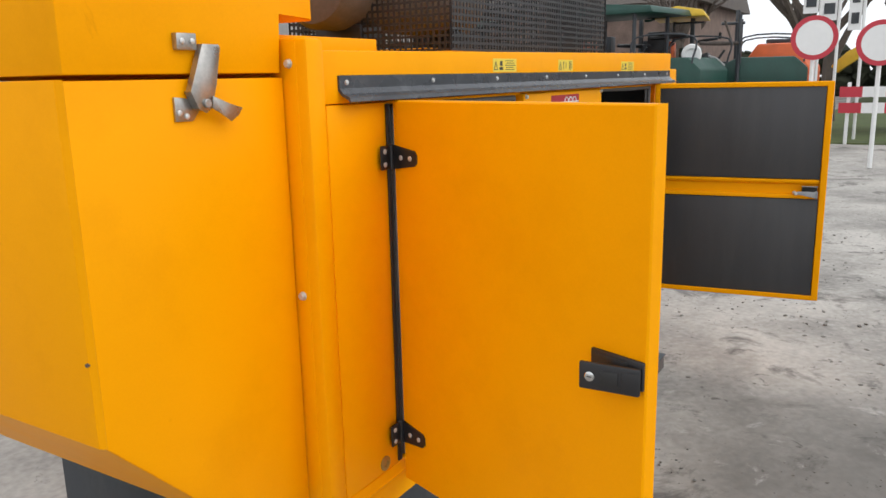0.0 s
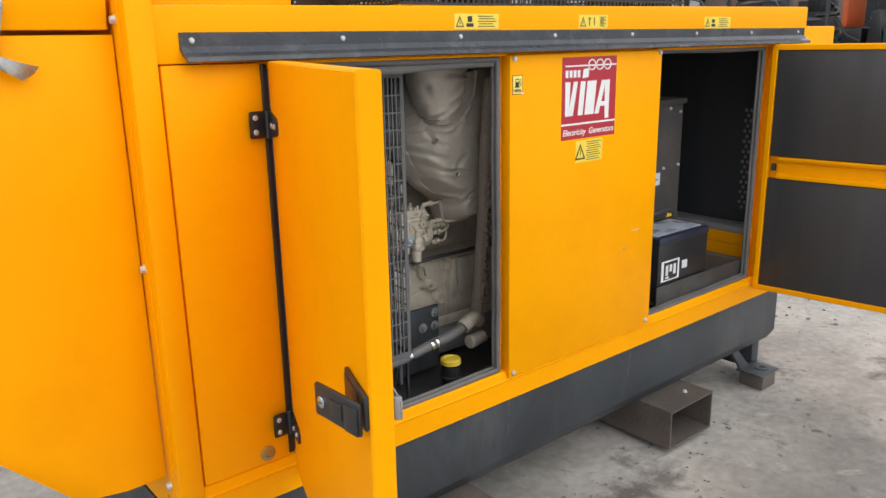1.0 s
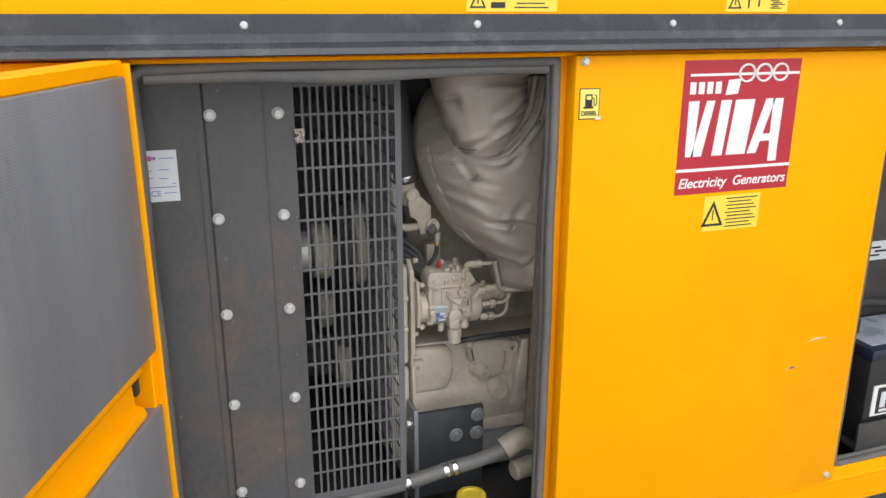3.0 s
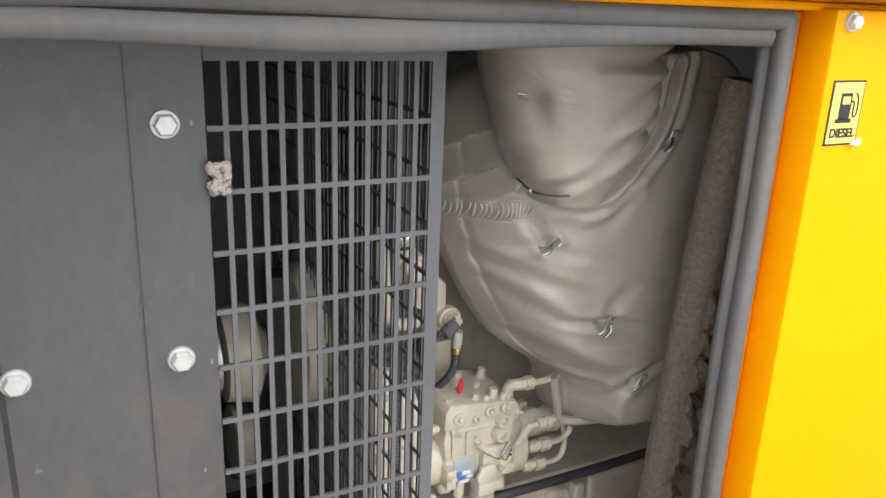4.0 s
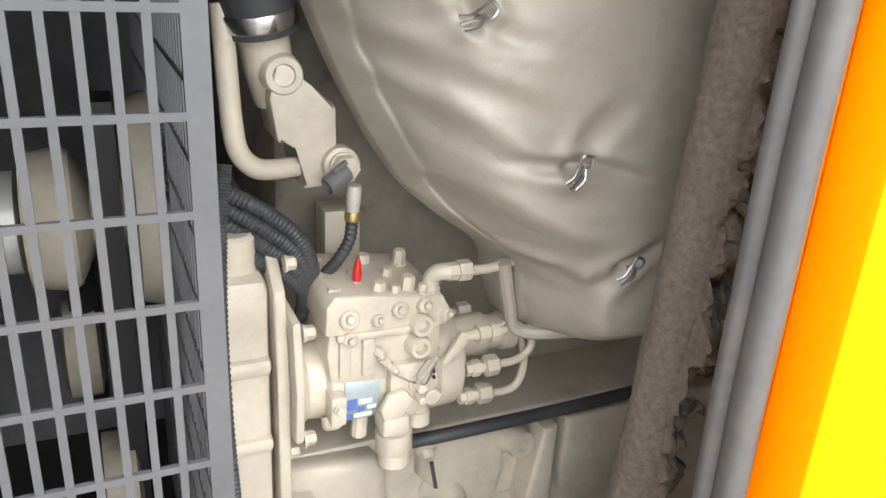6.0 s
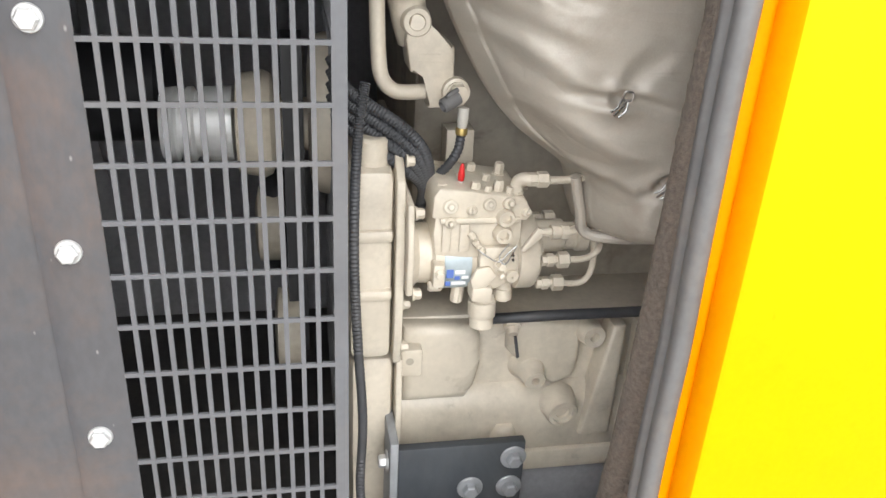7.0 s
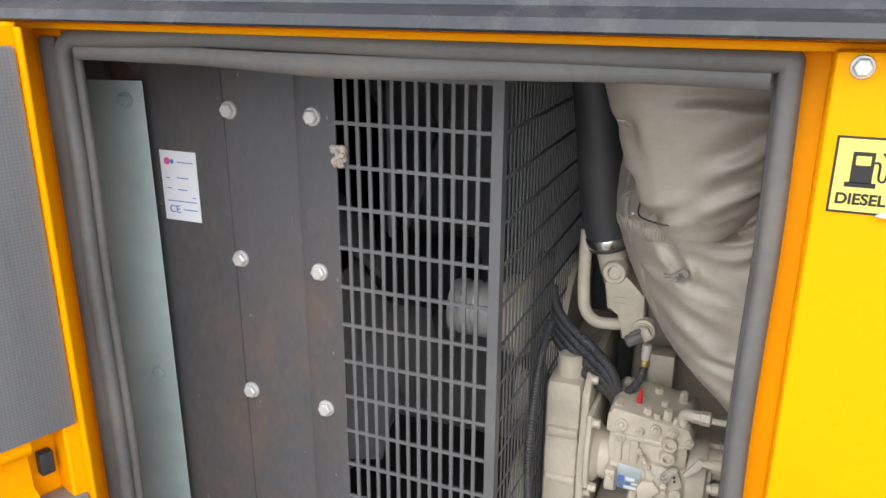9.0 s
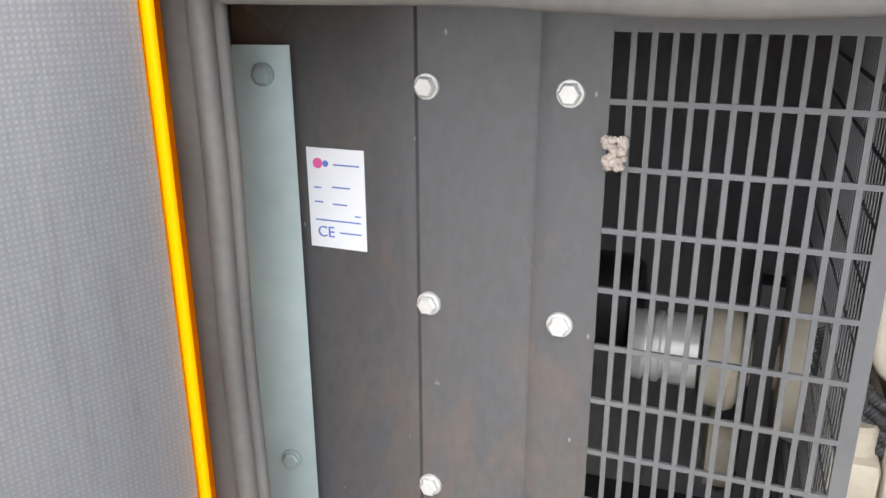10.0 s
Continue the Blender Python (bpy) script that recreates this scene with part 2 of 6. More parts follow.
def blotches(m, scale, color, lo, hi, amount, stretch=(1, 1, 1)):
    """Adds stains with hard, ragged outlines to a material's colour."""
    n, l = m.node_tree.nodes, m.node_tree.links
    b = n["Principled BSDF"]
    co = n.new("ShaderNodeTexCoord")
    mp = n.new("ShaderNodeMapping")
    mp.inputs["Scale"].default_value = stretch
    l.new(co.outputs["Object"], mp.inputs["Vector"])
    t = n.new("ShaderNodeTexNoise")
    t.inputs["Scale"].default_value, t.inputs["Detail"].default_value, t.inputs["Roughness"].default_value, t.inputs["Distortion"].default_value = scale, 10, 0.68, 0.5
    l.new(mp.outputs["Vector"], t.inputs["Vector"])
    r = n.new("ShaderNodeMapRange")
    r.inputs["From Min"].default_value, r.inputs["From Max"].default_value, r.inputs["To Max"].default_value = lo, hi, amount
    l.new(t.outputs["Fac"], r.inputs["Value"])
    x = n.new("ShaderNodeMix")
    x.data_type = "RGBA"
    l.new(r.outputs[0], x.inputs["Factor"])
    l.new(b.inputs["Base Color"].links[0].from_socket, x.inputs[6])
    x.inputs[7].default_value = (*color, 1)
    l.new(x.outputs[2], b.inputs["Base Color"])


def dark_patch(m, at, r, color, amount):
    """A darker patch with a ragged rim on the ground."""
    n, l = m.node_tree.nodes, m.node_tree.links
    b = n["Principled BSDF"]
    co, t, add, d = n.new("ShaderNodeTexCoord"), n.new("ShaderNodeTexNoise"), n.new("ShaderNodeVectorMath"), n.new("ShaderNodeVectorMath")
    t.inputs["Scale"].default_value, t.inputs["Detail"].default_value = 1.6, 8
    l.new(co.outputs["Object"], t.inputs["Vector"])
    add.operation = "MULTIPLY_ADD"
    add.inputs[1].default_value = (0.9, 0.9, 0.0)
    l.new(t.outputs["Color"], add.inputs[0])
    l.new(co.outputs["Object"], add.inputs[2])
    d.operation = "DISTANCE"
    d.inputs[1].default_value = (at[0] + 0.45, at[1] + 0.45, 0.03)
    l.new(add.outputs[0], d.inputs[0])
    g = n.new("ShaderNodeMapRange")
    g.inputs["From Min"].default_value, g.inputs["From Max"].default_value = r, r * 0.45
    g.inputs["To Max"].default_value = amount
    l.new(d.outputs["Value"], g.inputs["Value"])
    x = n.new("ShaderNodeMix")
    x.data_type = "RGBA"
    l.new(g.outputs[0], x.inputs["Factor"])
    l.new(b.inputs["Base Color"].links[0].from_socket, x.inputs[6])
    x.inputs[7].default_value = (*color, 1)
    l.new(x.outputs[2], b.inputs["Base Color"])


dark_patch(GROUND, (1.6, -1.45), 1.45, (0.1, 0.092, 0.082), 0.75)
blotches(GROUND, 2.2, (0.07, 0.064, 0.058), 0.56, 0.64, 0.75)
blotches(GROUND, 5.0, (0.48, 0.46, 0.43), 0.6, 0.7, 0.7)
blotches(GROUND, 14.0, (0.06, 0.055, 0.05), 0.62, 0.68, 0.7)
blotches(FOAMLIT, 7.0, (0.1, 0.1, 0.105), 0.56, 0.7, 0.6, (2.5, 2.5, 0.3))
blotches(BASEGREY, 9.0, (0.22, 0.22, 0.21), 0.64, 0.72, 0.5, (1, 1, 0.16))
blotches(BASEGREY, 3.0, (0.02, 0.022, 0.025), 0.5, 0.62, 0.6, (1, 1, 0.5))
blotches(YELLOW, 9.0, (0.45, 0.13, 0.0), 0.69, 0.76, 0.35, (1, 1, 0.5))
blotches(PLATE, 2.0, (0.24, 0.135, 0.075), 0.44, 0.72, 0.8, (1, 1, 0.7))
blotches(BLANKET, 7.0, (0.24, 0.19, 0.145), 0.55, 0.75, 0.6)
blotches(PLATE, 16.0, (0.3, 0.28, 0.26), 0.69, 0.74, 0.5)
blotches(RAILGREY, 11.0, (0.32, 0.33, 0.34), 0.64, 0.72, 0.5, (0.3, 1, 1))
blotches(KHAKI, 18.0, (0.16, 0.13, 0.1), 0.62, 0.72, 0.5)
blotches(KHAKID, 14.0, (0.09, 0.075, 0.06), 0.58, 0.7, 0.55)
creases(BLANKET, 14, 0.0012)
weave(FOAM, 0.0032)
weave(FOAMLIT, 0.0032)


# ---- mesh helpers ----
def finish(bm, name, material, sharp=35):
    bmesh.ops.recalc_face_normals(bm, faces=bm.faces)
    me = bpy.data.meshes.new(name)
    bm.to_mesh(me)
    bm.free()
    for p in me.polygons:
        p.use_smooth = True
    me.set_sharp_from_angle(angle=radians(sharp))
    me.materials.append(material)
    return me


def thing(name, at, label, category, group="", kind=""):
    ob = new(name)
    ob.empty_display_size = 0.05
    ob.location = at
    return tagged(ob, label, category, group, kind)


def world_at(ob):
    v = Vector((0, 0, 0))
    while ob:
        v += ob.matrix_parent_inverse.translation + ob.location
        ob = ob.parent
    return v


SETTLE = Vector((0, 0, 0))  # how far the group of parts being built is set off from its drawing


def part(name, bm, material, parent, label="", sharp=35):
    """One mesh, in world coordinates, under a thing or a part."""
    bmesh.ops.translate(bm, vec=SETTLE, verts=bm.verts)
    ob = new(name, finish(bm, name, material, sharp))
    ob.parent = parent
    ob.matrix_parent_inverse = Matrix.Translation(-world_at(parent))
    if label:
        ob["label"] = label
    return ob


def solid(name, bm, material, label, category, group="", kind="", sharp=35):
    return tagged(new(name, finish(bm, name, material, sharp)), label, category, group, kind)


def add_box(bm, x0, x1, y0, y1, z0, z1, bevel=0.0, m=None, seg=2):
    vs = [bm.verts.new((x, y, z)) for x in (x0, x1) for y in (y0, y1) for z in (z0, z1)]
    fs = [bm.faces.new([vs[i] for i in q]) for q in ((0, 1, 3, 2), (4, 6, 7, 5), (0, 4, 5, 1), (2, 3, 7, 6), (0, 2, 6, 4), (1, 5, 7, 3))]
    if bevel:
        es = list({e for f in fs for e in f.edges})
        out = bmesh.ops.bevel(bm, geom=es, offset=bevel, segments=seg, affect="EDGES", profile=0.5)
        vs = list({v for f in out["faces"] for v in f.verts} | {v for v in vs if v.is_valid})
    if m:
        bmesh.ops.transform(bm, matrix=m, verts=vs)
    return bm


def box(x0, x1, y0, y1, z0, z1, bevel=0.0, m=None):
    return add_box(bmesh.new(), x0, x1, y0, y1, z0, z1, bevel, m)


def frame_at(p, d):
    d = Vector(d).normalized()
    a = Vector((0, 0, 1)) if abs(d.z) < 0.9 else Vector((1, 0, 0))
    u = d.cross(a).normalized()
    return u, d.cross(u)


def add_lathe(bm, p, d, prof, seg=20, cap=True):
    """Rings round the axis from p along d: prof is a list of (along, radius)."""
    p, d = Vector(p), Vector(d).normalized()
    u, v = frame_at(p, d)
    rings = []
    for s, r in prof:
        c = p + d * s
        rings.append([bm.verts.new(c + (u * math.cos(2 * math.pi * i / seg) + v * math.sin(2 * math.pi * i / seg)) * r) for i in range(seg)])
    for a, b in zip(rings, rings[1:]):
        for i in range(seg):
            bm.faces.new((a[i], a[(i + 1) % seg], b[(i + 1) % seg], b[i]))
    if cap:
        bm.faces.new(rings[0][::-1])
        bm.faces.new(rings[-1])
    return bm


def lathe(p, d, prof, seg=20):
    return add_lathe(bmesh.new(), p, d, prof, seg)


def add_cyl(bm, p, q, r, seg=16, chamfer=0.0):
    d = Vector(q) - Vector(p)
    n = d.length
    c = chamfer
    prof = [(0, r - c), (c, r), (n - c, r), (n, r - c)] if c else [(0, r), (n, r)]
    return add_lathe(bm, p, d, prof, seg)


def cyl(p, q, r, seg=16, chamfer=0.0):
    return add_cyl(bmesh.new(), p, q, r, seg, chamfer)


def spline(pts, n=8):
    pts = [Vector(p) for p in pts]
    ext = [pts[0] * 2 - pts[1]] + pts + [pts[-1] * 2 - pts[-2]]
    out = []
    for a, b, c, d in zip(ext, ext[1:], ext[2:], ext[3:]):
        for i in range(n):
            t = i / n
            out.append(0.5 * ((2 * b) + (c - a) * t + (2 * a - 5 * b + 4 * c - d) * t * t + (3 * b - a - 3 * c + d) * t ** 3))
    return out + [pts[-1]]


def add_tube(bm, pts, r, seg=10, n=8, rad=None, smooth=True, aspect=1.0):
    """A tube along a smooth line; rad(i, share) may vary the radius."""
    line = spline(pts, n) if smooth else [Vector(p) for p in pts]
    rings, u = [], None
    for i, p in enumerate(line):
        d = (line[min(i + 1, len(line) - 1)] - line[max(i - 1, 0)]).normalized()
        if u is None:
            u, _ = frame_at(p, d)
        u = (u - d * u.dot(d)).normalized()
        v = d.cross(u)
        k = r * (rad(i, i / (len(line) - 1)) if rad else 1)
        rings.append([bm.verts.new(p + (u * math.cos(2 * math.pi * j / seg) + v * math.sin(2 * math.pi * j / seg) * aspect) * k) for j in range(seg)])
    for a, b in zip(rings, rings[1:]):
        for j in range(seg):
            bm.faces.new((a[j], a[(j + 1) % seg], b[(j + 1) % seg], b[j]))
    bm.faces.new(rings[0][::-1])
    bm.faces.new(rings[-1])
    return bm


def tube(pts, r, seg=10, n=8, rad=None, smooth=True):
    return add_tube(bmesh.new(), pts, r, seg, n, rad, smooth)


def corrugated(pts, r, seg=10, pitch=0.004, dip=0.84):
    length = sum((a - b).length for a, b in zip(spline(pts, 6), spline(pts, 6)[1:]))
    n = max(4, int(length / pitch * 2 / (len(pts) - 1)))
    return add_tube(bmesh.new(), pts, r, seg, n, lambda i, t: 1.0 if i % 2 else dip)


def add_prism(bm, poly, axis, a, b, bevel=0.0):
    """A closed outline swept along an axis: poly holds the other two coordinates in order."""
    def at(p, s):
        return {"x": (s, p[0], p[1]), "y": (p[0], s, p[1]), "z": (p[0], p[1], s)}[axis]
    lo = [bm.verts.new(at(p, a)) for p in poly]
    hi = [bm.verts.new(at(p, b)) for p in poly]
    fs = [bm.faces.new(lo[::-1]), bm.faces.new(hi)]
    k = len(poly)
    for i in range(k):
        fs.append(bm.faces.new((lo[i], lo[(i + 1) % k], hi[(i + 1) % k], hi[i])))
    if bevel:
        bmesh.ops.bevel(bm, geom=list({e for f in fs for e in f.edges}), offset=bevel, segments=2, affect="EDGES", profile=0.5)
    return bm


def prism(poly, axis, a, b, bevel=0.0):
    return add_prism(bmesh.new(), poly, axis, a, b, bevel)


def add_bolt(bm, p, d, r=0.009, head=0.006, washer=0.0):
    """Hexagon flange bolt whose head stands out along d."""
    w = washer or r
    add_lathe(bm, p, d, [(0, w), (0.0012, w), (0.0022, w * 0.93)], 20)
    add_lathe(bm, Vector(p) + Vector(d).normalized() * 0.001, d, [(0, r * 0.82), (head * 0.8, r * 0.82), (head, r * 0.66)], 6)
    return bm


def bolt(p, d, r=0.009, head=0.006, washer=0.0):
    return add_bolt(bmesh.new(), p, d, r, head, washer)


def moved(bm, m):
    bmesh.ops.transform(bm, matrix=m, verts=bm.verts)
    return bm


def lettering(text, size, m, depth=0.0004, space=1.0, align="CENTER", shear=0.0, bold=0.0):
    """Built-in font as a mesh in the xz plane, facing -y, at the pose m."""
    cu = bpy.data.curves.new("lettering", "FONT")
    cu.body, cu.size, cu.extrude, cu.align_x, cu.space_character, cu.shear, cu.offset = text, size, depth, align, space, shear, bold
    tmp = new("lettering", cu)
    dg = bpy.context.evaluated_depsgraph_get()
    me = bpy.data.meshes.new_from_object(tmp.evaluated_get(dg))
    bm = bmesh.new()
    bm.from_mesh(me)
    bpy.data.objects.remove(tmp)
    bpy.data.meshes.remove(me)
    bmesh.ops.transform(bm, matrix=m @ pose(0, 0, 0, 90, 0, 0), verts=bm.verts)
    return bm

# ---- ground ----
GZ = 0.04
bm = bmesh.new()
xs = sorted({-60, -30, -14, -6, 14, 30, 60, 90} | {round(-4 + 0.1 * i, 2) for i in range(120)})
ys = sorted({-40, -20, -8, 14.0, 30, 60, 90} | {round(-3 + 0.1 * i, 2) for i in range(80)})
gv = [[bm.verts.new((x, y, GZ + 0.012 * noise.noise((x * 1.3, y * 1.3, 0)) + 0.006 * noise.noise((x * 6, y * 6, 3)) - 0.012)) for y in ys] for x in xs]
for i in range(len(xs) - 1):
    for j in range(len(ys) - 1):
        bm.faces.new((gv[i][j], gv[i + 1][j], gv[i + 1][j + 1], gv[i][j + 1]))
solid("ground", bm, GROUND, "dusty worn grey concrete yard with gravel", "ground", kind="structure")

# ---- generator canopy ----
canopy = thing("generator_canopy", (1.2, 0.5, 0.2), "yellow steel generator enclosure, two side doors open, dark skid base", "generator")

# skid base with a step at each end
bm = bmesh.new()
add_prism(bm, [(0.012, 0.418), (0.97, 0.418), (0.97, 0.235), (0.945, 0.188), (0.04, 0.188), (0.012, 0.232)], "x", 0.0, 2.44, 0.003)
part("base_frame", bm, BASEGREY, canopy, "anthracite painted steel skid base")
for fx, k in ((2.33, 1), (0.1, -1)):
    bm = box(fx - 0.07, fx + 0.06, -0.045, 0.065, 0.086, 0.094, 0.003)
    add_lathe(bm, (fx + 0.01, 0.0, 0.094), (0, 0, 1), [(0, 0.026), (0.004, 0.026), (0.004, 0.013), (-0.004, 0.013)], 20, cap=False)
    foot = part("foot", bm, BASEGREY, canopy, "welded steel foot plate with a round hole")
    part("foot_web", prism([(fx - 0.15, 0.2), (fx - 0.11, 0.2), (fx + 0.0, 0.095), (fx - 0.06, 0.095)], "y", 0.05, 0.062), BASEGREY, foot)
    part("foot_gusset", box(fx + 0.05, fx + 0.1, 0.066, 0.2, 0.06, 0.2, 0.002), BASEGREY, foot)
    bm = box(fx - 0.055, fx + 0.045, -0.04, 0.06, 0.028, 0.0855, 0.006)
    for v in bm.verts:
        v.co += Vector((noise.noise(v.co * 9), noise.noise(v.co * 8), 0)) * 0.008
    solid("packing_block", bm, RUST, "rusty steel packing block under the foot", "block", "packing blocks")
for px in (1.58, 0.56):
    bm = bmesh.new()
    w, z0, z1, k = 0.245, 0.052, 0.188, 0.006
    ends = []
    for y in (-0.092, 1.06):
        outer = [bm.verts.new((px + a * w, y, z0 + b * (z1 - z0))) for a, b in ((0, 0), (1, 0), (1, 1), (0, 1))]
        inner = [bm.verts.new((px + k + a * (w - 2 * k), y, z0 + k + b * (z1 - z0 - 2 * k))) for a, b in ((0, 0), (1, 0), (1, 1), (0, 1))]
        ends.append((outer, inner))
    for i in range(4):
        j = (i + 1) % 4
        for (o, n) in ends:
            bm.faces.new((o[i], o[j], n[j], n[i]))
        for q in (0, 1):
            bm.faces.new((ends[0][q][i], ends[0][q][j], ends[1][q][j], ends[1][q][i]))
    tunnel = part("fork_pocket", bm, RUST, canopy, "rusty rectangular steel tube under the base")
    part("bolt", bolt((px + 0.17, -0.03, z1), (0, 0, 1), 0.008, 0.006), ZINC, tunnel)

# lower rail, with its ledge under the openings
part("lower_rail", prism([(-0.002, 0.418), (-0.002, 0.474), (-0.0036, 0.4765), (-0.0036, 0.4785), (-0.001, 0.481), (0.003, 0.5), (0.006, 0.503), (0.03, 0.503), (0.03, 0.418)], "x", 0.0, 2.44), YELLOW, canopy, sharp=25)
for x, w, z in ((0.36, 0.05, 0.4665), (0.44, 0.03, 0.4685)):
    part("scuff", prism([(x, z), (x + w * 0.4, z + 0.0014), (x + w, z + 0.001), (x + w * 0.6, z - 0.0006)], "y", -0.0028, -0.0019), BASEGREY, canopy)
part("corner_post", box(-0.004, 0.05, -0.006, 0.092, 0.47, 1.472, 0.012), YELLOW, canopy)
bm = box(-0.006, -0.003, 0.02, 0.05, 0.48, 1.465, 0.001)
strip = part("post_strip", bm, YELLOW, canopy)
for z in (1.425, 0.974, 0.515):
    part("bolt", bolt((-0.006, 0.037, z), (-1, 0, 0), 0.009, 0.007), ZINC, strip)
part("hinge_panel", box(0.052, 0.25, 0.0, 0.03, 0.505, 1.345, 0.003), YELLOW, canopy)
bm = prism([(0.045, 1.347), (2.44, 1.347), (2.44, 1.476), (0.045, 1.449)], "y", 0.0, 0.03, 0.004)
part("top_rail", bm, YELLOW, canopy)
part("frame_header", box(0.243, 2.215, 0.006, 0.03, 1.3405, 1.3465, 0.002), YELLOW, canopy)
bm = bmesh.new()
add_box(bm, 0.25, 0.284, 0.02, 0.04, 0.505, 1.34, 0.002)
part("frame_jamb", bm, YELLOW, canopy)
for a, b in ((0.892, 0.96), (1.5, 1.562), (2.172, 2.215)):
    part("frame_jamb", box(a, b, 0.0225, 0.0285, 0.505, 1.34, 0.002), YELLOW, canopy)
panel = part("access_panel", box(0.914, 1.546, -0.009, 0.022, 0.486, 1.343, 0.004), YELLOW, canopy)
for p in ((0.929, 1.334), (1.533, 1.336), (1.526, 0.504), (0.93, 0.498)):
    part("bolt", bolt((p[0], -0.009, p[1]), (0, -1, 0), 0.007, 0.0055), ZINC, panel)
part("end_panel", box(2.215, 2.44, 0.0, 0.03, 0.505, 1.345, 0.004), YELLOW, canopy)
part("end_wall", box(2.405, 2.436, 0.034, 0.965, 0.42, 1.44, 0.003), YELLOW, canopy)
part("rear_box", box(2.44, 2.86, 0.085, 0.93, 0.6, 1.41, 0.006), YELLOW, canopy)
part("back_wall", box(0.0, 2.405, 0.94, 0.968, 0.42, 1.44, 0.003), YELLOW, canopy)
part("end_wall", box(0.004, 0.03, 0.095, 0.938, 0.42, 1.44, 0.002), YELLOW, canopy)
bm = prism([(0.002, 1.442), (2.442, 1.466), (2.442, 1.474), (0.002, 1.45)], "y", 0.031, 0.97)
part("roof", bm, YELLOW, canopy)
part("roof_box", box(0.055, 0.391, 0.12, 0.5, 1.446, 1.484, 0.003), YELLOW, canopy)
part("roof_ledge", box(0.66, 1.0, 0.16, 0.7, 1.452, 1.472, 0.003), YELLOW, canopy)
part("lining", box(0.031, 2.404, 0.92, 0.939, 0.42, 1.42), DARKIN, canopy, "black foam lining")
part("lining", box(2.385, 2.404, 0.036, 0.919, 0.42, 1.42), FOAM, canopy, "grey foam lining")
part("lining", box(0.031, 2.384, 0.036, 0.919, 1.421, 1.439), DARKIN, canopy, "black foam lining")
part("floor_pan", box(0.031, 2.384, 0.036, 0.919, 0.419, 0.434), OILY, canopy, "dark oily floor pan")
part("lining", box(0.965, 1.49, 0.036, 0.05, 0.505, 1.34), FOAM, canopy, "foam behind the access panel")

# drip rail over the doors
RAIL = [(0.0, 1.401), (-0.004, 1.402), (-0.0045, 1.377), (-0.013, 1.366), (-0.029, 1.359), (-0.031, 1.351), (-0.028, 1.349), (-0.024, 1.355), (-0.011, 1.361), (0.0, 1.372)]
bm = prism(RAIL, "x", 0.09, 2.418)
drip = part("drip_rail", bm, RAILGREY, canopy, "dark grey folded drip rail", sharp=25)
for i in range(8):
    x = 0.112 + i * 0.3225
    part("screw", bolt((x, -0.0045, 1.388), (0, -1, 0), 0.0055, 0.003), ZINC, drip)

# rubber seals round the two openings
def rounded(x0, x1, z0, z1, r, s, y, n=5):
    """Outline with corner radius r on the hinge side and s on the other."""
    pts = []
    for cx, cz, a, r in ((x1 - s, z1 - s, 0, s), (x0 + r, z1 - r, 90, r), (x0 + r, z0 + r, 180, r), (x1 - s, z0 + s, 270, s)):
        pts += [(cx + r * math.cos(radians(a + 90 * i / n)), y, cz + r * math.sin(radians(a + 90 * i / n))) for i in range(n + 1)]
    return pts


def add_loop(bm, pts, prof):
    """A closed profile (inward, outward in y) carried round a closed outline in the xz plane."""
    c = sum((Vector(p) for p in pts), Vector()) / len(pts)
    rings = []
    for i, p in enumerate(pts):
        a, b = Vector(pts[i - 1]), Vector(pts[(i + 1) % len(pts)])
        t = (b - a).normalized()
        nrm = Vector((-t.z, 0, t.x))
        if nrm.dot(c - Vector(p)) < 0:
            nrm = -nrm
        rings.append([bm.verts.new(Vector(p) + nrm * u + Vector((0, w, 0))) for u, w in prof])
    k = len(prof)
    for i in range(len(rings)):
        a, b = rings[i], rings[(i + 1) % len(rings)]
        for j in range(k):
            bm.faces.new((a[j], a[(j + 1) % k], b[(j + 1) % k], b[j]))
    return bm


def dense(pts, step=0.03):
    out = []
    for i, p in enumerate(pts):
        a, b = Vector(p), Vector(pts[(i + 1) % len(pts)])
        k = max(1, int((b - a).length / step))
        out += [a.lerp(b, j / k) for j in range(k)]
    return out


BULB = [(0.0, 0.0), (-0.0005, -0.009), (0.003, -0.013), (0.010, -0.0135), (0.014, -0.010), (0.0145, -0.004), (0.0118, 0.0), (0.0155, 0.003), (0.0165, 0.007), (0.014, 0.010), (0.007, 0.010), (0.003, 0.006)]
for n, (x0, x1, z0, z1) in enumerate(((0.281, 0.9, 0.5, 1.3425), (1.556, 2.182, 0.5, 1.3425))):
    pts = dense(rounded(x0, x1, z0, z1, 0.026, 0.007, 0.021))
    pts = [p + Vector((0.0025 * noise.noise(p * 7), 0.002 * noise.noise(p * 9 + Vector((5, 0, 0))), 0.006 * noise.noise(p * 4))) for p in pts]
    part("seal", add_loop(bmesh.new(), pts, BULB), RUBBER, canopy, "worn grey rubber door seal", sharp=60)

# loose lip of the first seal, hanging along the top of the opening
bm = bmesh.new()
rows = []
for i in range(49):
    x = 0.305 + i * 0.012
    z = 1.3265 + 0.005 * noise.noise((x * 5, 1.7, 0.3))
    h = 0.013 + 0.004 * noise.noise((x * 8, 4.1, 2.2))
    y = 0.014 + 0.002 * noise.noise((x * 11, 0.2, 7.0))
    rows.append([bm.verts.new((x, y + v, z - u * h)) for u, v in ((-0.2, 0.0), (0.4, -0.003), (0.9, -0.001), (1.0, 0.002), (0.8, 0.005), (-0.2, 0.007))])
for a, b in zip(rows, rows[1:]):
    for j in range(6):
        bm.faces.new((a[j], a[(j + 1) % 6], b[(j + 1) % 6], b[j]))
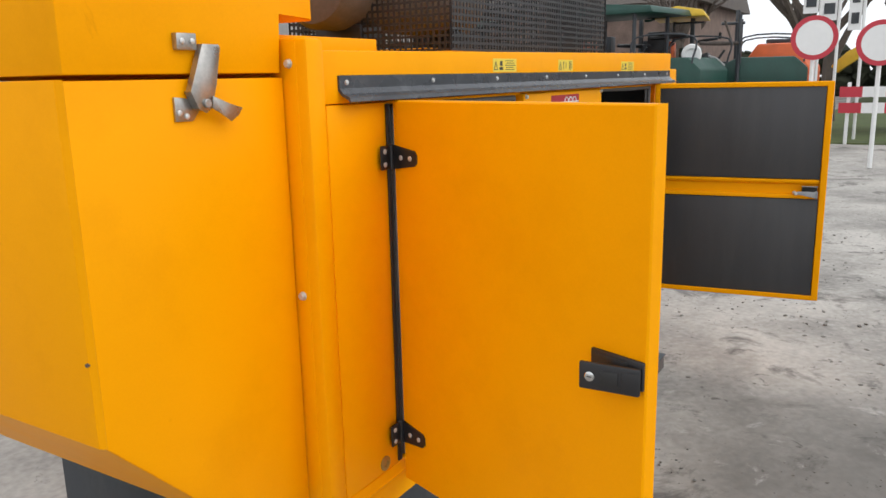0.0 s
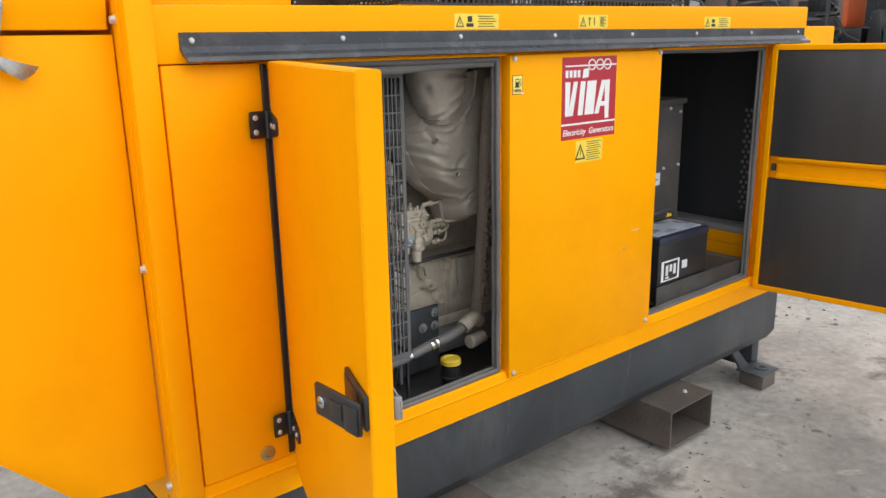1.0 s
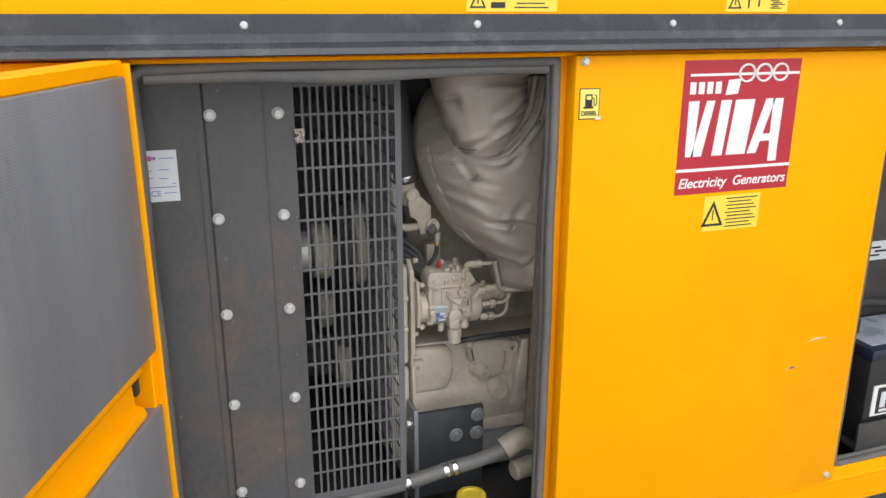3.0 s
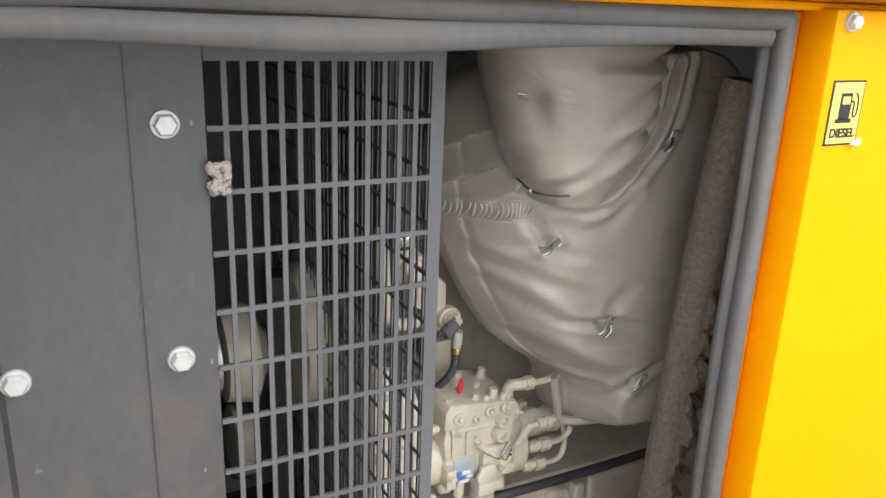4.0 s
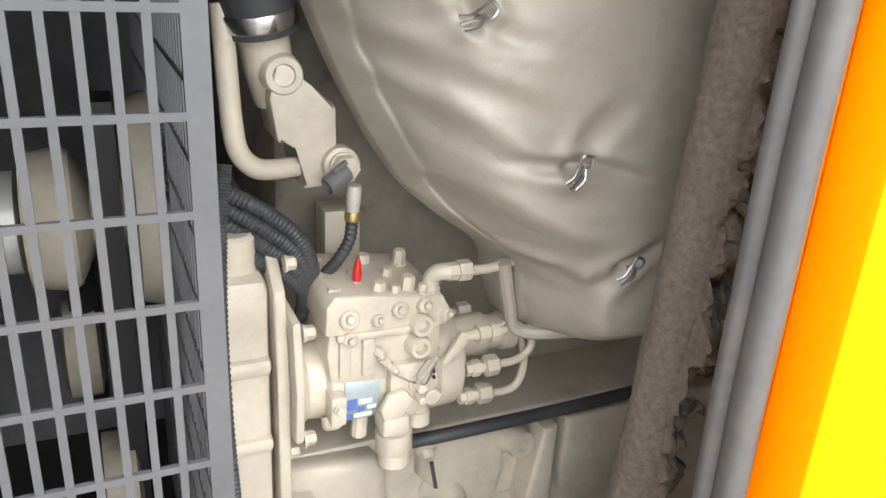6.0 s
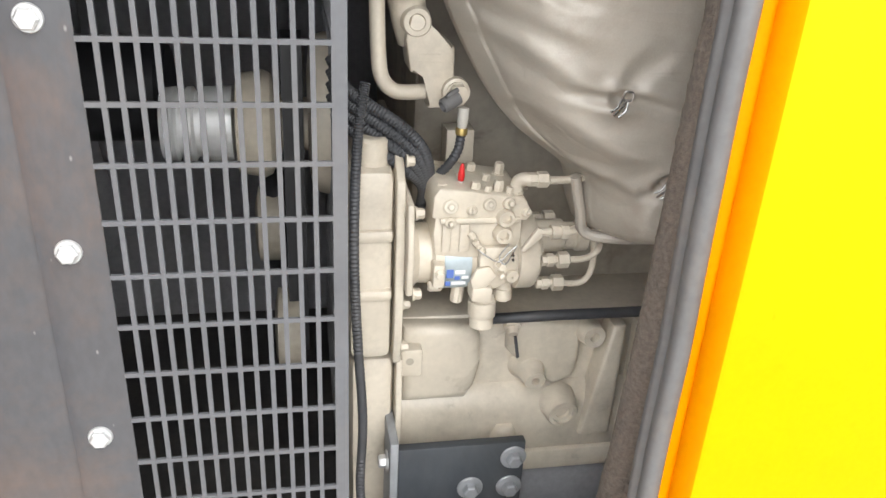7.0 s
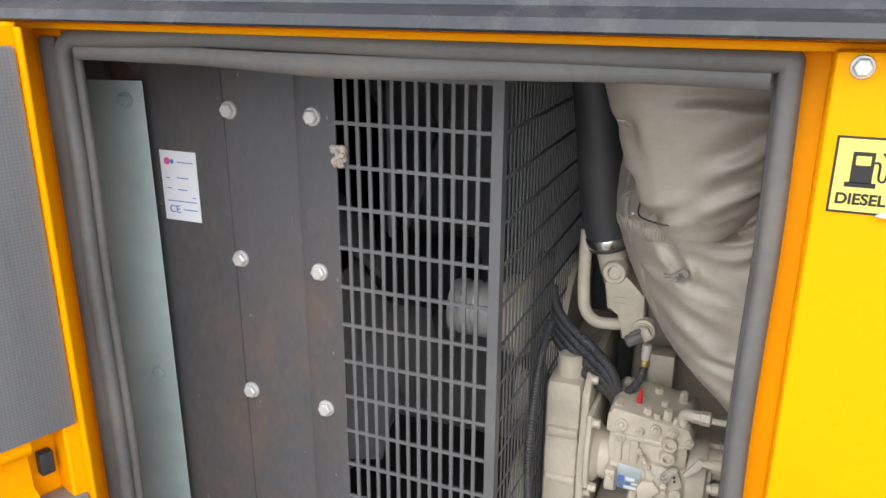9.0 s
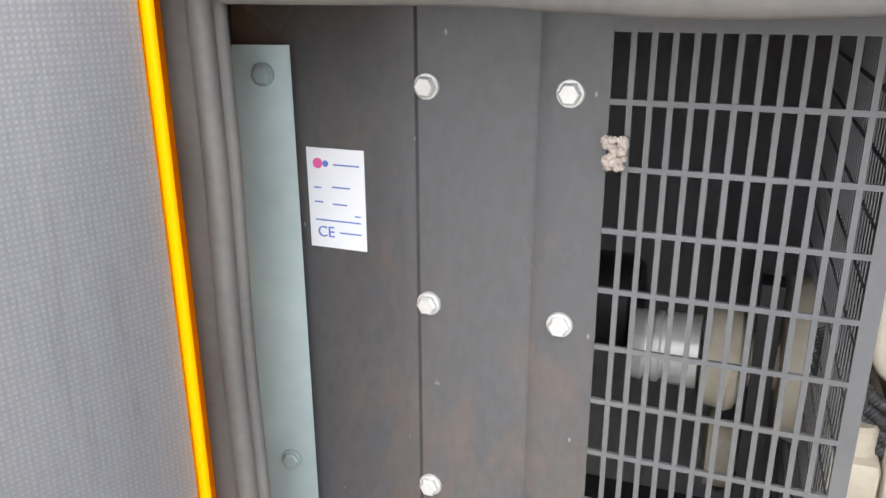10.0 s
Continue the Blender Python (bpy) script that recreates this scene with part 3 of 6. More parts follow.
bm.faces.new(rows[0][::-1])
bm.faces.new(rows[-1])
bmesh.ops.recalc_face_normals(bm, faces=bm.faces[:])
part("seal_lip", bm, RUBBER, canopy, "sagging rubber seal lip", sharp=60)
part("seal_lip", box(0.262, 0.2835, 0.0115, 0.0195, 0.508, 1.334, 0.003), RUBBER, canopy)

# ---- doors ----
def build_door(at, turn, mirror, foam, W=0.676):
    """A hinged door: built closed with its hinge edge at x = 0 and its outside at y = 0, then swung open."""
    H0, H1, D = 0.466, 1.348, 0.033
    m = Matrix.Translation(at) @ pose(0, 0, 0, 0, 0, turn) @ Matrix.Diagonal((-1 if mirror else 1, 1, 1, 1))
    bm = bmesh.new()
    # pressed tray: outer skin, folded rim, open back
    outer = [(0.0, H0), (W, H0), (W, H1), (0.0, H1)]
    def ring(inset, y):
        return [bm.verts.new((min(max(x, inset), W - inset * (1.25 if inset > 0.01 else 1)), y, min(max(z, H0 + inset), H1 - inset))) for x, z in outer]
    loops = [ring(0.003, 0.0), ring(0.0, 0.003), ring(0.0, D - 0.003), ring(0.003, D), ring(0.017, D), ring(0.0195, D - 0.002), ring(0.0195, 0.003)]
    for p, q in zip(loops, loops[1:]):
        for i in range(4):
            bm.faces.new((p[i], p[(i + 1) % 4], q[(i + 1) % 4], q[i]))
    bm.faces.new(loops[0][::-1])
    bm.faces.new(loops[-1])
    door = part("door", moved(bm, m), YELLOW, canopy, "open yellow steel door lined with grey foam")
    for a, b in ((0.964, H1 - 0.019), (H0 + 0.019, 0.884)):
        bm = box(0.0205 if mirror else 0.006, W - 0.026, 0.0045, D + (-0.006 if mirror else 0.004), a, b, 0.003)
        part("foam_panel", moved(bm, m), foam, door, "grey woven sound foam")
    low = m @ Matrix.Translation((0, 0, -0.012))
    # stiffening channel across the door
    bm = prism([(0.004, 0.898), (D - 0.002, 0.898), (D, 0.904), (D - 0.004, 0.913), (0.018, 0.916), (0.016, 0.953), (D - 0.004, 0.959), (D, 0.967), (D - 0.002, 0.974), (0.004, 0.974)], "x", 0.05, W - 0.03)
    part("stiffener", moved(bm, low), YELLOW, door, sharp=50)
    # Dark block that stands for the shaded slot at the channel's hinge end.
    part("slot_shade", moved(box(0.026, 0.04, 0.005, D - 0.016, 0.922, 0.947, 0.002), low), BASEGREY, door)
    # paddle handle outside, latch inside
    hx, e = 0.6, 0.0 if W < 0.675 else -0.011
    bm = box(0.562 + e, 0.67 + e, -0.007, 0.0, 0.904, 0.954, 0.003)
    part("handle_tray", moved(bm, low), BLACK, door)
    part("handle_well", moved(box(0.569 + e, 0.64 + e, -0.0085, -0.0072, 0.911, 0.947, 0.0005), low), INK, door)
    flap = Matrix.Translation((0.662 + e, -0.010, 0.921)) @ pose(0, 0, 0, 0, 0, 22)
    bm = box(-0.096, 0.006, -0.008, 0.0, -0.024, 0.024, 0.004)
    hd = part("handle", moved(bm, low @ flap), BLACK, door, "black plastic paddle handle swung out")
    part("handle_recess", moved(box(-0.058, -0.03, -0.0095, -0.0078, -0.012, 0.012, 0.0006), low @ flap), INK, hd)
    bm = box(-0.024, 0.004, -0.010, -0.0078, -0.022, 0.016, 0.001)
    part("handle_hinge", moved(bm, low @ flap), BLACK, hd)
    bm = lathe((-0.077, -0.008, 0.0), (0, -1, 0), [(0, 0.0085), (0.002, 0.0085), (0.003, 0.007)], 18)
    part("lock", moved(bm, low @ flap), CHROME, hd, "chrome key lock")
    part("lock_slot", moved(box(-0.081, -0.073, -0.0115, -0.0108, -0.0008, 0.0008), low @ flap), INK, hd)
    bm = box(hx - 0.014, hx + 0.045, 0.0205, 0.041, 0.946, 0.949, 0.001)
    add_box(bm, hx + 0.036, hx + 0.045, 0.041, 0.052, 0.900, 0.932, 0.001)
    latch = part("latch", moved(bm, low), STEELGREY, door, "bright steel rotary latch")
    # The shade inside the latch's hollow, put in as dark end and back plates.
    bm = prism([(0.0195, 0.914), (0.0195, 0.9455), (0.040, 0.9455), (0.033, 0.93)], "x", hx - 0.012, hx - 0.009)
    add_box(bm, hx - 0.009, hx + 0.044, 0.0195, 0.022, 0.906, 0.9455)
    part("latch_hollow", moved(bm, low), BASEGREY, latch, "triangular end and back of the latch, dark for its shaded hollow")
    bm = prism([(hx + 0.046, 0.902), (hx + 0.046, 0.927), (hx + 0.01, 0.930), (hx - 0.024, 0.929), (hx - 0.036, 0.926), (hx - 0.041, 0.920), (hx - 0.034, 0.915), (hx - 0.012, 0.916), (hx + 0.012, 0.909)], "y", 0.049, 0.052, 0.0008)
    part("latch_arm", moved(bm, low), STEELGREY, latch)
    bm = bolt((hx - 0.034, 0.052, 0.9205), (0, 1, 0), 0.0065, 0.006, 0.0)
    part("latch_nut", moved(bm, low), ZINC, latch)
    bm = lathe((hx - 0.034, 0.0485, 0.9205), (-0.35, -1, 0.1), [(0, 0.004), (0.016, 0.004), (0.016, 0.0065), (0.022, 0.0065), (0.024, 0.004)], 8)
    part("latch_pin", moved(bm, low), ZINC, latch)
    # hinges
    for z in (1.228, 0.588):
        bm = bmesh.new()
        add_prism(bm, [(0.004, z + 0.026), (0.076, z + 0.016), (0.083, z + 0.009), (0.083, z - 0.009), (0.076, z - 0.016), (0.004, z - 0.026)], "y", -0.0045, 0.0)
        add_cyl(bm, (-0.002, -0.007, z - 0.028), (-0.002, -0.007, z + 0.028), 0.008, 12, 0.002)
        h = part("hinge", moved(bm, m), BLACK, door, "black steel strap hinge")
        k = (Matrix.Translation(at) @ Matrix.Diagonal((-1 if mirror else 1, 1, 1, 1)))
        bm = box(-0.045, -0.006, -0.006, 0.0, z - 0.026, z + 0.026, 0.004)
        moved(bm, k @ Matrix.Translation((0, 0.006, 0)))
        leaf = part("hinge_leaf", bm, BLACK, canopy, "black steel hinge leaf")
        for q in (0.032, 0.064):
            bm = lathe((q, -0.0045, z), (0, -1, 0), [(0, 0.0055), (0.002, 0.0055), (0.0035, 0.003)], 12)
            part("screw", moved(bm, m), ZINC, h)
        for q in (-0.014, 0.014):
            bm = lathe((-0.034, -0.006, z + q), (0, -1, 0), [(0, 0.0055), (0.002, 0.0055), (0.0035, 0.003)], 12)
            part("screw", moved(bm, k @ Matrix.Translation((0, 0.006, 0))), ZINC, leaf)
    return door


DOOR_A = build_door((0.2538, -0.0136, 0), -109.4, False, FOAMLIT, 0.672)
part("hinge_flange", moved(box(0.0005, 0.005, 0.0325, 0.0425, 0.47, 1.344, 0.0015), Matrix.Translation((0.2538, -0.0136, 0)) @ pose(0, 0, 0, 0, 0, -109.4)), YELLOW, DOOR_A)
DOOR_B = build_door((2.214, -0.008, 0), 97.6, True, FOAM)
part("edge_strip", box(0.2435, 0.257, -0.006, -0.0005, 0.512, 1.342, 0.002), BLACK, canopy, "black rubber edge strip")
part("plug", lathe((0.194, 0.0, 0.528), (0, -1, 0), [(0, 0.017), (0.003, 0.017), (0.005, 0.013), (0.005, 0.008), (0.001, 0.007)], 24), BRASS, canopy, "brown rubber cable grommet")

# ---- exhaust air cowl on the end, with its latched lid ----
cowl = thing("air_cowl", (-0.2, 0.5, 0.53), "yellow sheet-metal air outlet cowl bolted to the generator end", "air duct")
SIDE = [(-0.455, 0.835), (-0.17, 0.537), (-0.085, 0.527), (-0.0065, 0.527), (-0.0065, 1.4), (-0.455, 1.4)]
part("side_sheet", prism(SIDE, "y", 0.054, 0.058, 0.0015), YELLOW, cowl)
part("side_sheet", prism(SIDE, "y", 0.9, 0.904, 0.0015), YELLOW, cowl)
bm = bmesh.new()
add_box(bm, -0.461, -0.457, 0.068, 0.892, 0.835, 1.402, 0.001)
add_prism(bm, [(-0.461, 0.07), (-0.457, 0.07), (-0.451, 0.0605), (-0.4551, 0.0565)], "z", 0.835, 1.402)
part("front_sheet", bm, YELLOW, cowl)
bm = prism([(-0.457, 0.836), (-0.171, 0.5385), (-0.168, 0.5405), (-0.45, 0.838)], "y", 0.059, 0.899)
part("bottom_sheet", bm, YELLOW, cowl)
lid = part("lid", prism([(-0.456, 1.408), (-0.012, 1.408), (-0.012, 1.52), (0.085, 1.506), (0.085, 1.72), (-0.456, 1.72)], "y", 0.052, 0.905, 0.004), YELLOW, cowl, "yellow lid with an overhang")
bm = bmesh.new()
add_prism(bm, [(-0.268, 1.332), (-0.232, 1.332), (-0.219, 1.346), (-0.219, 1.366), (-0.268, 1.372)], "y", 0.049, 0.054, 0.001)
add_prism(bm, [(-0.214, 1.456), (-0.179, 1.456), (-0.176, 1.45), (-0.19, 1.392), (-0.203, 1.352), (-0.216, 1.344), (-0.232, 1.352), (-0.246, 1.38)], "y", 0.033, 0.036, 0.001)
add_prism(bm, [(-0.246, 1.38), (-0.232, 1.352), (-0.222, 1.348), (-0.236, 1.385)], "y", 0.034, 0.05)
add_prism(bm, [(-0.214, 1.456), (-0.246, 1.38), (-0.243, 1.379), (-0.211, 1.455)], "y", 0.035, 0.046)
add_cyl(bm, (-0.216, 0.027, 1.36), (-0.216, 0.052, 1.36), 0.0075, 12, 0.001)
part("latch", bm, DULL, cowl, "bright steel toggle latch")
bm = prism([(-0.203, 1.372), (-0.168, 1.358), (-0.138, 1.35), (-0.148, 1.338), (-0.166, 1.328), (-0.18, 1.338), (-0.206, 1.352)], "y", 0.029, 0.032, 0.0008)
part("latch_lever", bm, DULL, cowl)
bm = box(-0.26, -0.219, 0.04, 0.052, 1.446, 1.473, 0.002)
part("latch_keeper", bm, DULL, lid)
for q in ((-0.25, 0.04, 1.46), (-0.229, 0.04, 1.46), (-0.26, 0.049, 1.346), (-0.245, 0.049, 1.34)):
    part("screw", lathe(q, (0, -1, 0), [(0, 0.005), (0.002, 0.005), (0.003, 0.003)], 12), ZINC, cowl)
bm = lathe((-0.452, 0.07, 0.975), (-1, 0, 0), [(0, 0.004), (0.012, 0.003)], 10)
part("rivet", bm, RUST, cowl)

# ---- roof guard and silencer ----
guard_roof = thing("exhaust_guard", (1.17, 0.3, 1.46), "black square-mesh guard box round the exhaust on the roof", "guard")
def add_grid_xz(bm, x0, x1, z0, z1, y, px, pz, w, d):
    x = x0
    while x <= x1 + 1e-6:
        add_box(bm, x - w / 2, x + w / 2, y, y + d, z0, z1)
        x += px
    z = z0
    while z <= z1 + 1e-6:
        add_box(bm, x0, x1, y + d * 0.1, y + d * 0.9, z - w / 2, z + w / 2)
        z += pz
    return bm


def add_grid_yz(bm, y0, y1, z0, z1, x, py, pz, w, d):
    y = y0
    while y <= y1 + 1e-6:
        add_box(bm, x, x + d, y - w / 2, y + w / 2, z0, z1)
        y += py
    z = z0
    while z <= z1 + 1e-6:
        add_box(bm, x + d * 0.1, x + d * 0.9, y0, y1, z - w / 2, z + w / 2)
        z += pz
    return bm


part("mesh_side", add_grid_xz(bmesh.new(), 0.63, 1.75, 1.464, 1.72, 0.06, 0.0175, 0.0175, 0.0065, 0.002), BLACK, guard_roof)
part("mesh_side", add_grid_xz(bmesh.new(), 0.63, 1.75, 1.464, 1.72, 0.6, 0.0175, 0.0175, 0.0065, 0.002), BLACK, guard_roof)
part("mesh_side", add_grid_yz(bmesh.new(), 0.06, 0.6, 1.464, 1.72, 0.63, 0.0175, 0.0175, 0.0065, 0.002), BLACK, guard_roof)
part("mesh_side", add_grid_yz(bmesh.new(), 0.06, 0.6, 1.464, 1.72, 1.75, 0.0175, 0.0175, 0.0065, 0.002), BLACK, guard_roof)
for x in (1.32, 1.47):
    part("bracket", box(x, x + 0.03, 0.063, 0.1, 1.463, 1.72, 0.002), BLACK, guard_roof)
silencer = thing("silencer", (0.9, 0.45, 1.47), "black cylindrical exhaust silencer on the generator roof", "silencer")
part("drum", lathe((0.5, 0.42, 1.66), (1, 0, 0), [(0, 0.05), (0.02, 0.12), (0.05, 0.135), (0.75, 0.135), (0.78, 0.12), (0.8, 0.05)], 32), RUST, silencer)
part("saddle", box(0.62, 0.72, 0.34, 0.5, 1.456, 1.54, 0.004), BLACK, silencer)
part("saddle", box(1.12, 1.2, 0.34, 0.5, 1.46, 1.54, 0.004), BLACK, silencer)
bm = tube([(0.2, 0.7, 1.47), (0.3, 0.66, 1.49), (0.42, 0.7, 1.5), (0.5, 0.78, 1.5), (0.44, 0.85, 1.49), (0.3, 0.83, 1.475)], 0.012, 8)
solid("cable_coil", bm, CONDUIT, "black cable coiled on the generator roof", "cable")

# ---- radiator guard behind the first door ----
rad = thing("radiator_guard", (0.45, 0.3, 0.6), "dark grey sheet-steel radiator side guard with slotted mesh", "guard")
part("edge_strip", prism([(0.19, 0.085), (0.285, 0.109), (0.287, 0.111), (0.2855, 0.1125), (0.19, 0.087)], "z", 0.46, 1.285), GALV, rad, "galvanised steel edge strip")
for z in (1.265, 0.952, 0.66):
    part("strip_bolt", bolt((0.268, 0.1045, z), (0.24, -1, 0), 0.0085, 0.005), GALV, rad)
def add_fold(bm, pts, z0, z1, t=0.002):
    poly = list(pts) + [(x, y + t) for x, y in reversed(pts)]
    return add_prism(bm, poly, "z", z0, z1)
part("sheet", add_fold(bmesh.new(), [(0.232, 0.124), (0.372, 0.124)], 0.573, 1.335), PLATE, rad, "black coated sheet with rust haze")
part("sheet", add_fold(bmesh.new(), [(0.366, 0.1215), (0.376, 0.1215), (0.380, 0.1185), (0.468, 0.1185), (0.47, 0.1205)], 0.58, 1.33), PLATE, rad)
part("sheet", add_fold(bmesh.new(), [(0.464, 0.1165), (0.474, 0.1145), (0.5088, 0.1145)], 0.588, 1.325), PLATE, rad)
for x, y in ((0.3865, 0.1185), (0.4845, 0.1145)):
    for z in (1.26, 1.103, 0.947, 0.789, 0.625):
        part("bolt", bolt((x, y, z), (0, -1, 0), 0.0092, 0.0065), ZINC, rad)
# slotted mesh: thirteen slots across, one row every 41 mm
MZ = [1.2975 - 0.0412 * i for i in range(18)]
bm = bmesh.new()
add_box(bm, 0.509, 0.675, 0.1125, 0.1148, 1.2975, 1.325)
add_box(bm, 0.509, 0.675, 0.1125, 0.1148, 0.583, MZ[17])
add_box(bm, 0.6645, 0.675, 0.1125, 0.1148, MZ[17], 1.2975)
for i in range(1, 13):
    x = 0.509 + 0.1555 * i / 13
    add_box(bm, x - 0.0018, x + 0.0018, 0.1125, 0.1148, MZ[17], 1.2975)
for z in MZ[1:17]:
    add_box(bm, 0.509, 0.6645, 0.1122, 0.115, z - 0.0018, z + 0.0018)
part("mesh_front", bm, MESHGREY, rad, "slotted dark grey safety mesh")
bm = bmesh.new()
add_box(bm, 0.674, 0.675, 0.115, 0.6, 1.2975, 1.325)
add_box(bm, 0.674, 0.675, 0.115, 0.6, 0.583, MZ[17])
add_box(bm, 0.674, 0.675, 0.115, 0.126, MZ[17], 1.2975)
for i in range(1, 39):
    y = 0.126 + 0.0122 * i
    add_box(bm, 0.6741, 0.675, y - 0.0016, y + 0.0016, MZ[17], 1.2975)
for z in MZ[1:17]:
    add_box(bm, 0.6739, 0.6752, 0.126, 0.6, z - 0.0018, z + 0.0018)
part("mesh_return", bm, MESHGREY, rad, "slotted dark grey safety mesh")
part("core", box(0.1, 0.2, 0.15, 0.9, 0.5, 1.36, 0.004), DARKIN, rad, "black radiator core")
part("shroud", lathe((0.205, 0.53, 0.95), (1, 0, 0), [(0, 0.36), (0.12, 0.34), (0.12, 0.33), (0.0, 0.35)], 40), DARKIN, rad, "black fan shroud")
bm = bmesh.new()
random.seed(4)
for i in range(40):
    a = Vector((0.5145 + random.uniform(-0.006, 0.006), 0.1105 + random.uniform(-0.004, 0.001), 1.225 + random.uniform(-0.009, 0.009)))
    bmesh.ops.create_icosphere(bm, subdivisions=1, radius=random.uniform(0.002, 0.004), matrix=Matrix.Translation(a))
solid("fluff", bm, mat("dirty_fluff", (0.42, 0.36, 0.32), 0.95, var=0.3, scale=60, fine=300, bump=0.6), "dirty beige fluff caught on the mesh", "fluff", kind="stuff")
label = part("label", box(0.288, 0.335, 0.1232, 0.1238, 1.135, 1.2115), PAPER, rad, "white maker's label with blue and pink print")
for z, a, b in ((1.169, 0.308, 0.32), (1.182, 0.308, 0.323), (1.181, 0.293, 0.299), (1.17, 0.293, 0.3), (1.199, 0.31, 0.331), (1.147, 0.313, 0.331), (1.156, 0.293, 0.331), (1.161, 0.326, 0.331)):
    part("print_bar", box(a, b, 0.1229, 0.1232, z, z + 0.0011), BLUE, label)
part("print_mark", lathe((0.297, 0.1232, 1.2), (0, -1, 0), [(0, 0.004), (0.0003, 0.004)], 14), PINK, label)
part("print_mark", lathe((0.3035, 0.1232, 1.2), (0, -1, 0), [(0, 0.0025), (0.0003, 0.0025)], 14), BLUE, label)
part("print_text", lettering("CE", 0.012, pose(0.3015, 0.1229, 1.1435)), BLUE, label)

# ---- fan belt drive behind the mesh ----
SETTLE = Vector((-0.003, 0.005, 0.005))
drive = thing("fan_drive", (0.62, 0.46, 0.9), "grooved aluminium belt pulley and fan hub on the engine front", "pulley")
part("pulley", lathe((0.498, 0.466, 0.927), (1, 0, 0), [(0, 0.022), (0.001, 0.039), (0.016, 0.041), (0.019, 0.036), (0.025, 0.036), (0.028, 0.041), (0.034, 0.041), (0.037, 0.036), (0.043, 0.036), (0.046, 0.041), (0.076, 0.042), (0.078, 0.02)], 36), ALU, drive, "bright grooved pulley")
part("hub", lathe((0.577, 0.466, 0.927), (1, 0, 0), [(0, 0.035), (0.002, 0.055), (0.03, 0.06), (0.038, 0.056), (0.044, 0.044), (0.05, 0.03), (0.09, 0.03)], 36), KHAKI, drive)
part("gear_cover", lathe((0.655, 0.46, 0.94), (1, 0, 0), [(0, 0.05), (0.004, 0.085), (0.02, 0.09), (0.03, 0.088)], 36), KHAKI, drive)
part("belt_wheel", lathe((0.6, 0.58, 0.80), (1, 0, 0), [(0, 0.10), (0.012, 0.105), (0.024, 0.10), (0.024, 0.02), (0, 0.02)], 36), BLACK, drive)
part("idler", lathe((0.59, 0.5, 0.79), (1, 0, 0), [(0, 0.03), (0.004, 0.046), (0.03, 0.046), (0.034, 0.03)], 28), KHAKID, drive)
part("idler", lathe((0.61, 0.43, 0.68), (1, 0, 0), [(0, 0.03), (0.004, 0.05), (0.03, 0.05), (0.034, 0.03)], 28), KHAKID, drive)
part("belt", prism([(0.425, 1.03), (0.445, 1.035), (0.43, 0.66), (0.41, 0.66)], "x", 0.628, 0.65), BLACK, drive)
for i in range(7):
    a = 2 * math.pi * i / 7
    bl = box(-0.006, 0.006, -0.05, 0.05, 0.06, 0.31, 0.004)
    moved(bl, pose(0.36, 0.53, 0.95) @ Matrix.Rotation(a, 4, "X") @ pose(0, 0, 0, 0, 0, 32))
    part("blade", bl, DARKIN, drive)
part("fan_boss", cyl((0.34, 0.53, 0.95), (0.50, 0.53, 0.95), 0.06, 24, 0.01), BLACK, drive)

# ---- engine ----
SETTLE = Vector((-0.002, 0.033, -0.002))
engine = thing("diesel_engine", (1.2, 0.5, 0.5), "beige painted diesel engine with injection pump and heat blanket", "engine")
part("block", box(0.765, 1.5, 0.38, 0.78, 0.6, 1.12, 0.012), KHAKID, engine, "dusty beige engine block")
# crankcase: cast wall with a raised panel, a rounded rail and machined bosses
crank = part("crankcase", box(0.745, 1.45, 0.297, 0.42, 0.575, 0.757, 0.004), KHAKI, engine, "beige cast crankcase")
def cast_panel(outline, y0, y1, soft):
    bm = prism(outline, "y", y0, y1)
    es = [e for e in bm.edges if all(v.co.y < y0 + 1e-5 for v in e.verts)]
    bmesh.ops.bevel(bm, geom=es, offset=soft, segments=4, affect="EDGES", profile=0.5)
    return bm
part("cast_panel", cast_panel([(0.748, 0.655), (0.822, 0.655), (0.832, 0.672), (0.838, 0.70), (0.836, 0.735), (0.824, 0.752), (0.748, 0.755)], 0.277, 0.298, 0.012), KHAKI, crank, sharp=60)
# the shoulder over the pan: one long rounded swell, with a rib and a lug cast on it
part("cast_shoulder", prism([(0.298, 0.664), (0.294, 0.662), (0.288, 0.656), (0.282, 0.645), (0.278, 0.628), (0.276, 0.606), (0.277, 0.588), (0.281, 0.575), (0.298, 0.575)], "x", 0.7455, 1.45), KHAKI, crank, sharp=70)
part("cast_rib", cast_panel([(0.852, 0.560), (0.888, 0.560), (0.886, 0.606), (0.880, 0.618), (0.862, 0.618), (0.855, 0.606)], 0.264, 0.29, 0.009), KHAKI, crank, sharp=60)
part("cast_panel", cast_panel([(0.868, 0.715), (0.882, 0.70), (0.926, 0.664), (0.95, 0.672), (0.956, 0.70), (0.952, 0.75), (0.868, 0.752)], 0.283, 0.298, 0.007), KHAKI, crank, sharp=60)
part("cast_web", cast_panel([(0.962, 0.60), (1.0, 0.60), (1.0, 0.75), (0.985, 0.75)], 0.266, 0.298, 0.005), KHAKI, crank, sharp=60)
part("cast_panel", cast_panel([(1.02, 0.62), (1.4, 0.62), (1.4, 0.745), (1.02, 0.745)], 0.281, 0.298, 0.010), KHAKI, crank, sharp=60)
part("sump_flange", box(0.745, 1.45, 0.276, 0.42, 0.545, 0.5735, 0.003), KHAKI, engine)
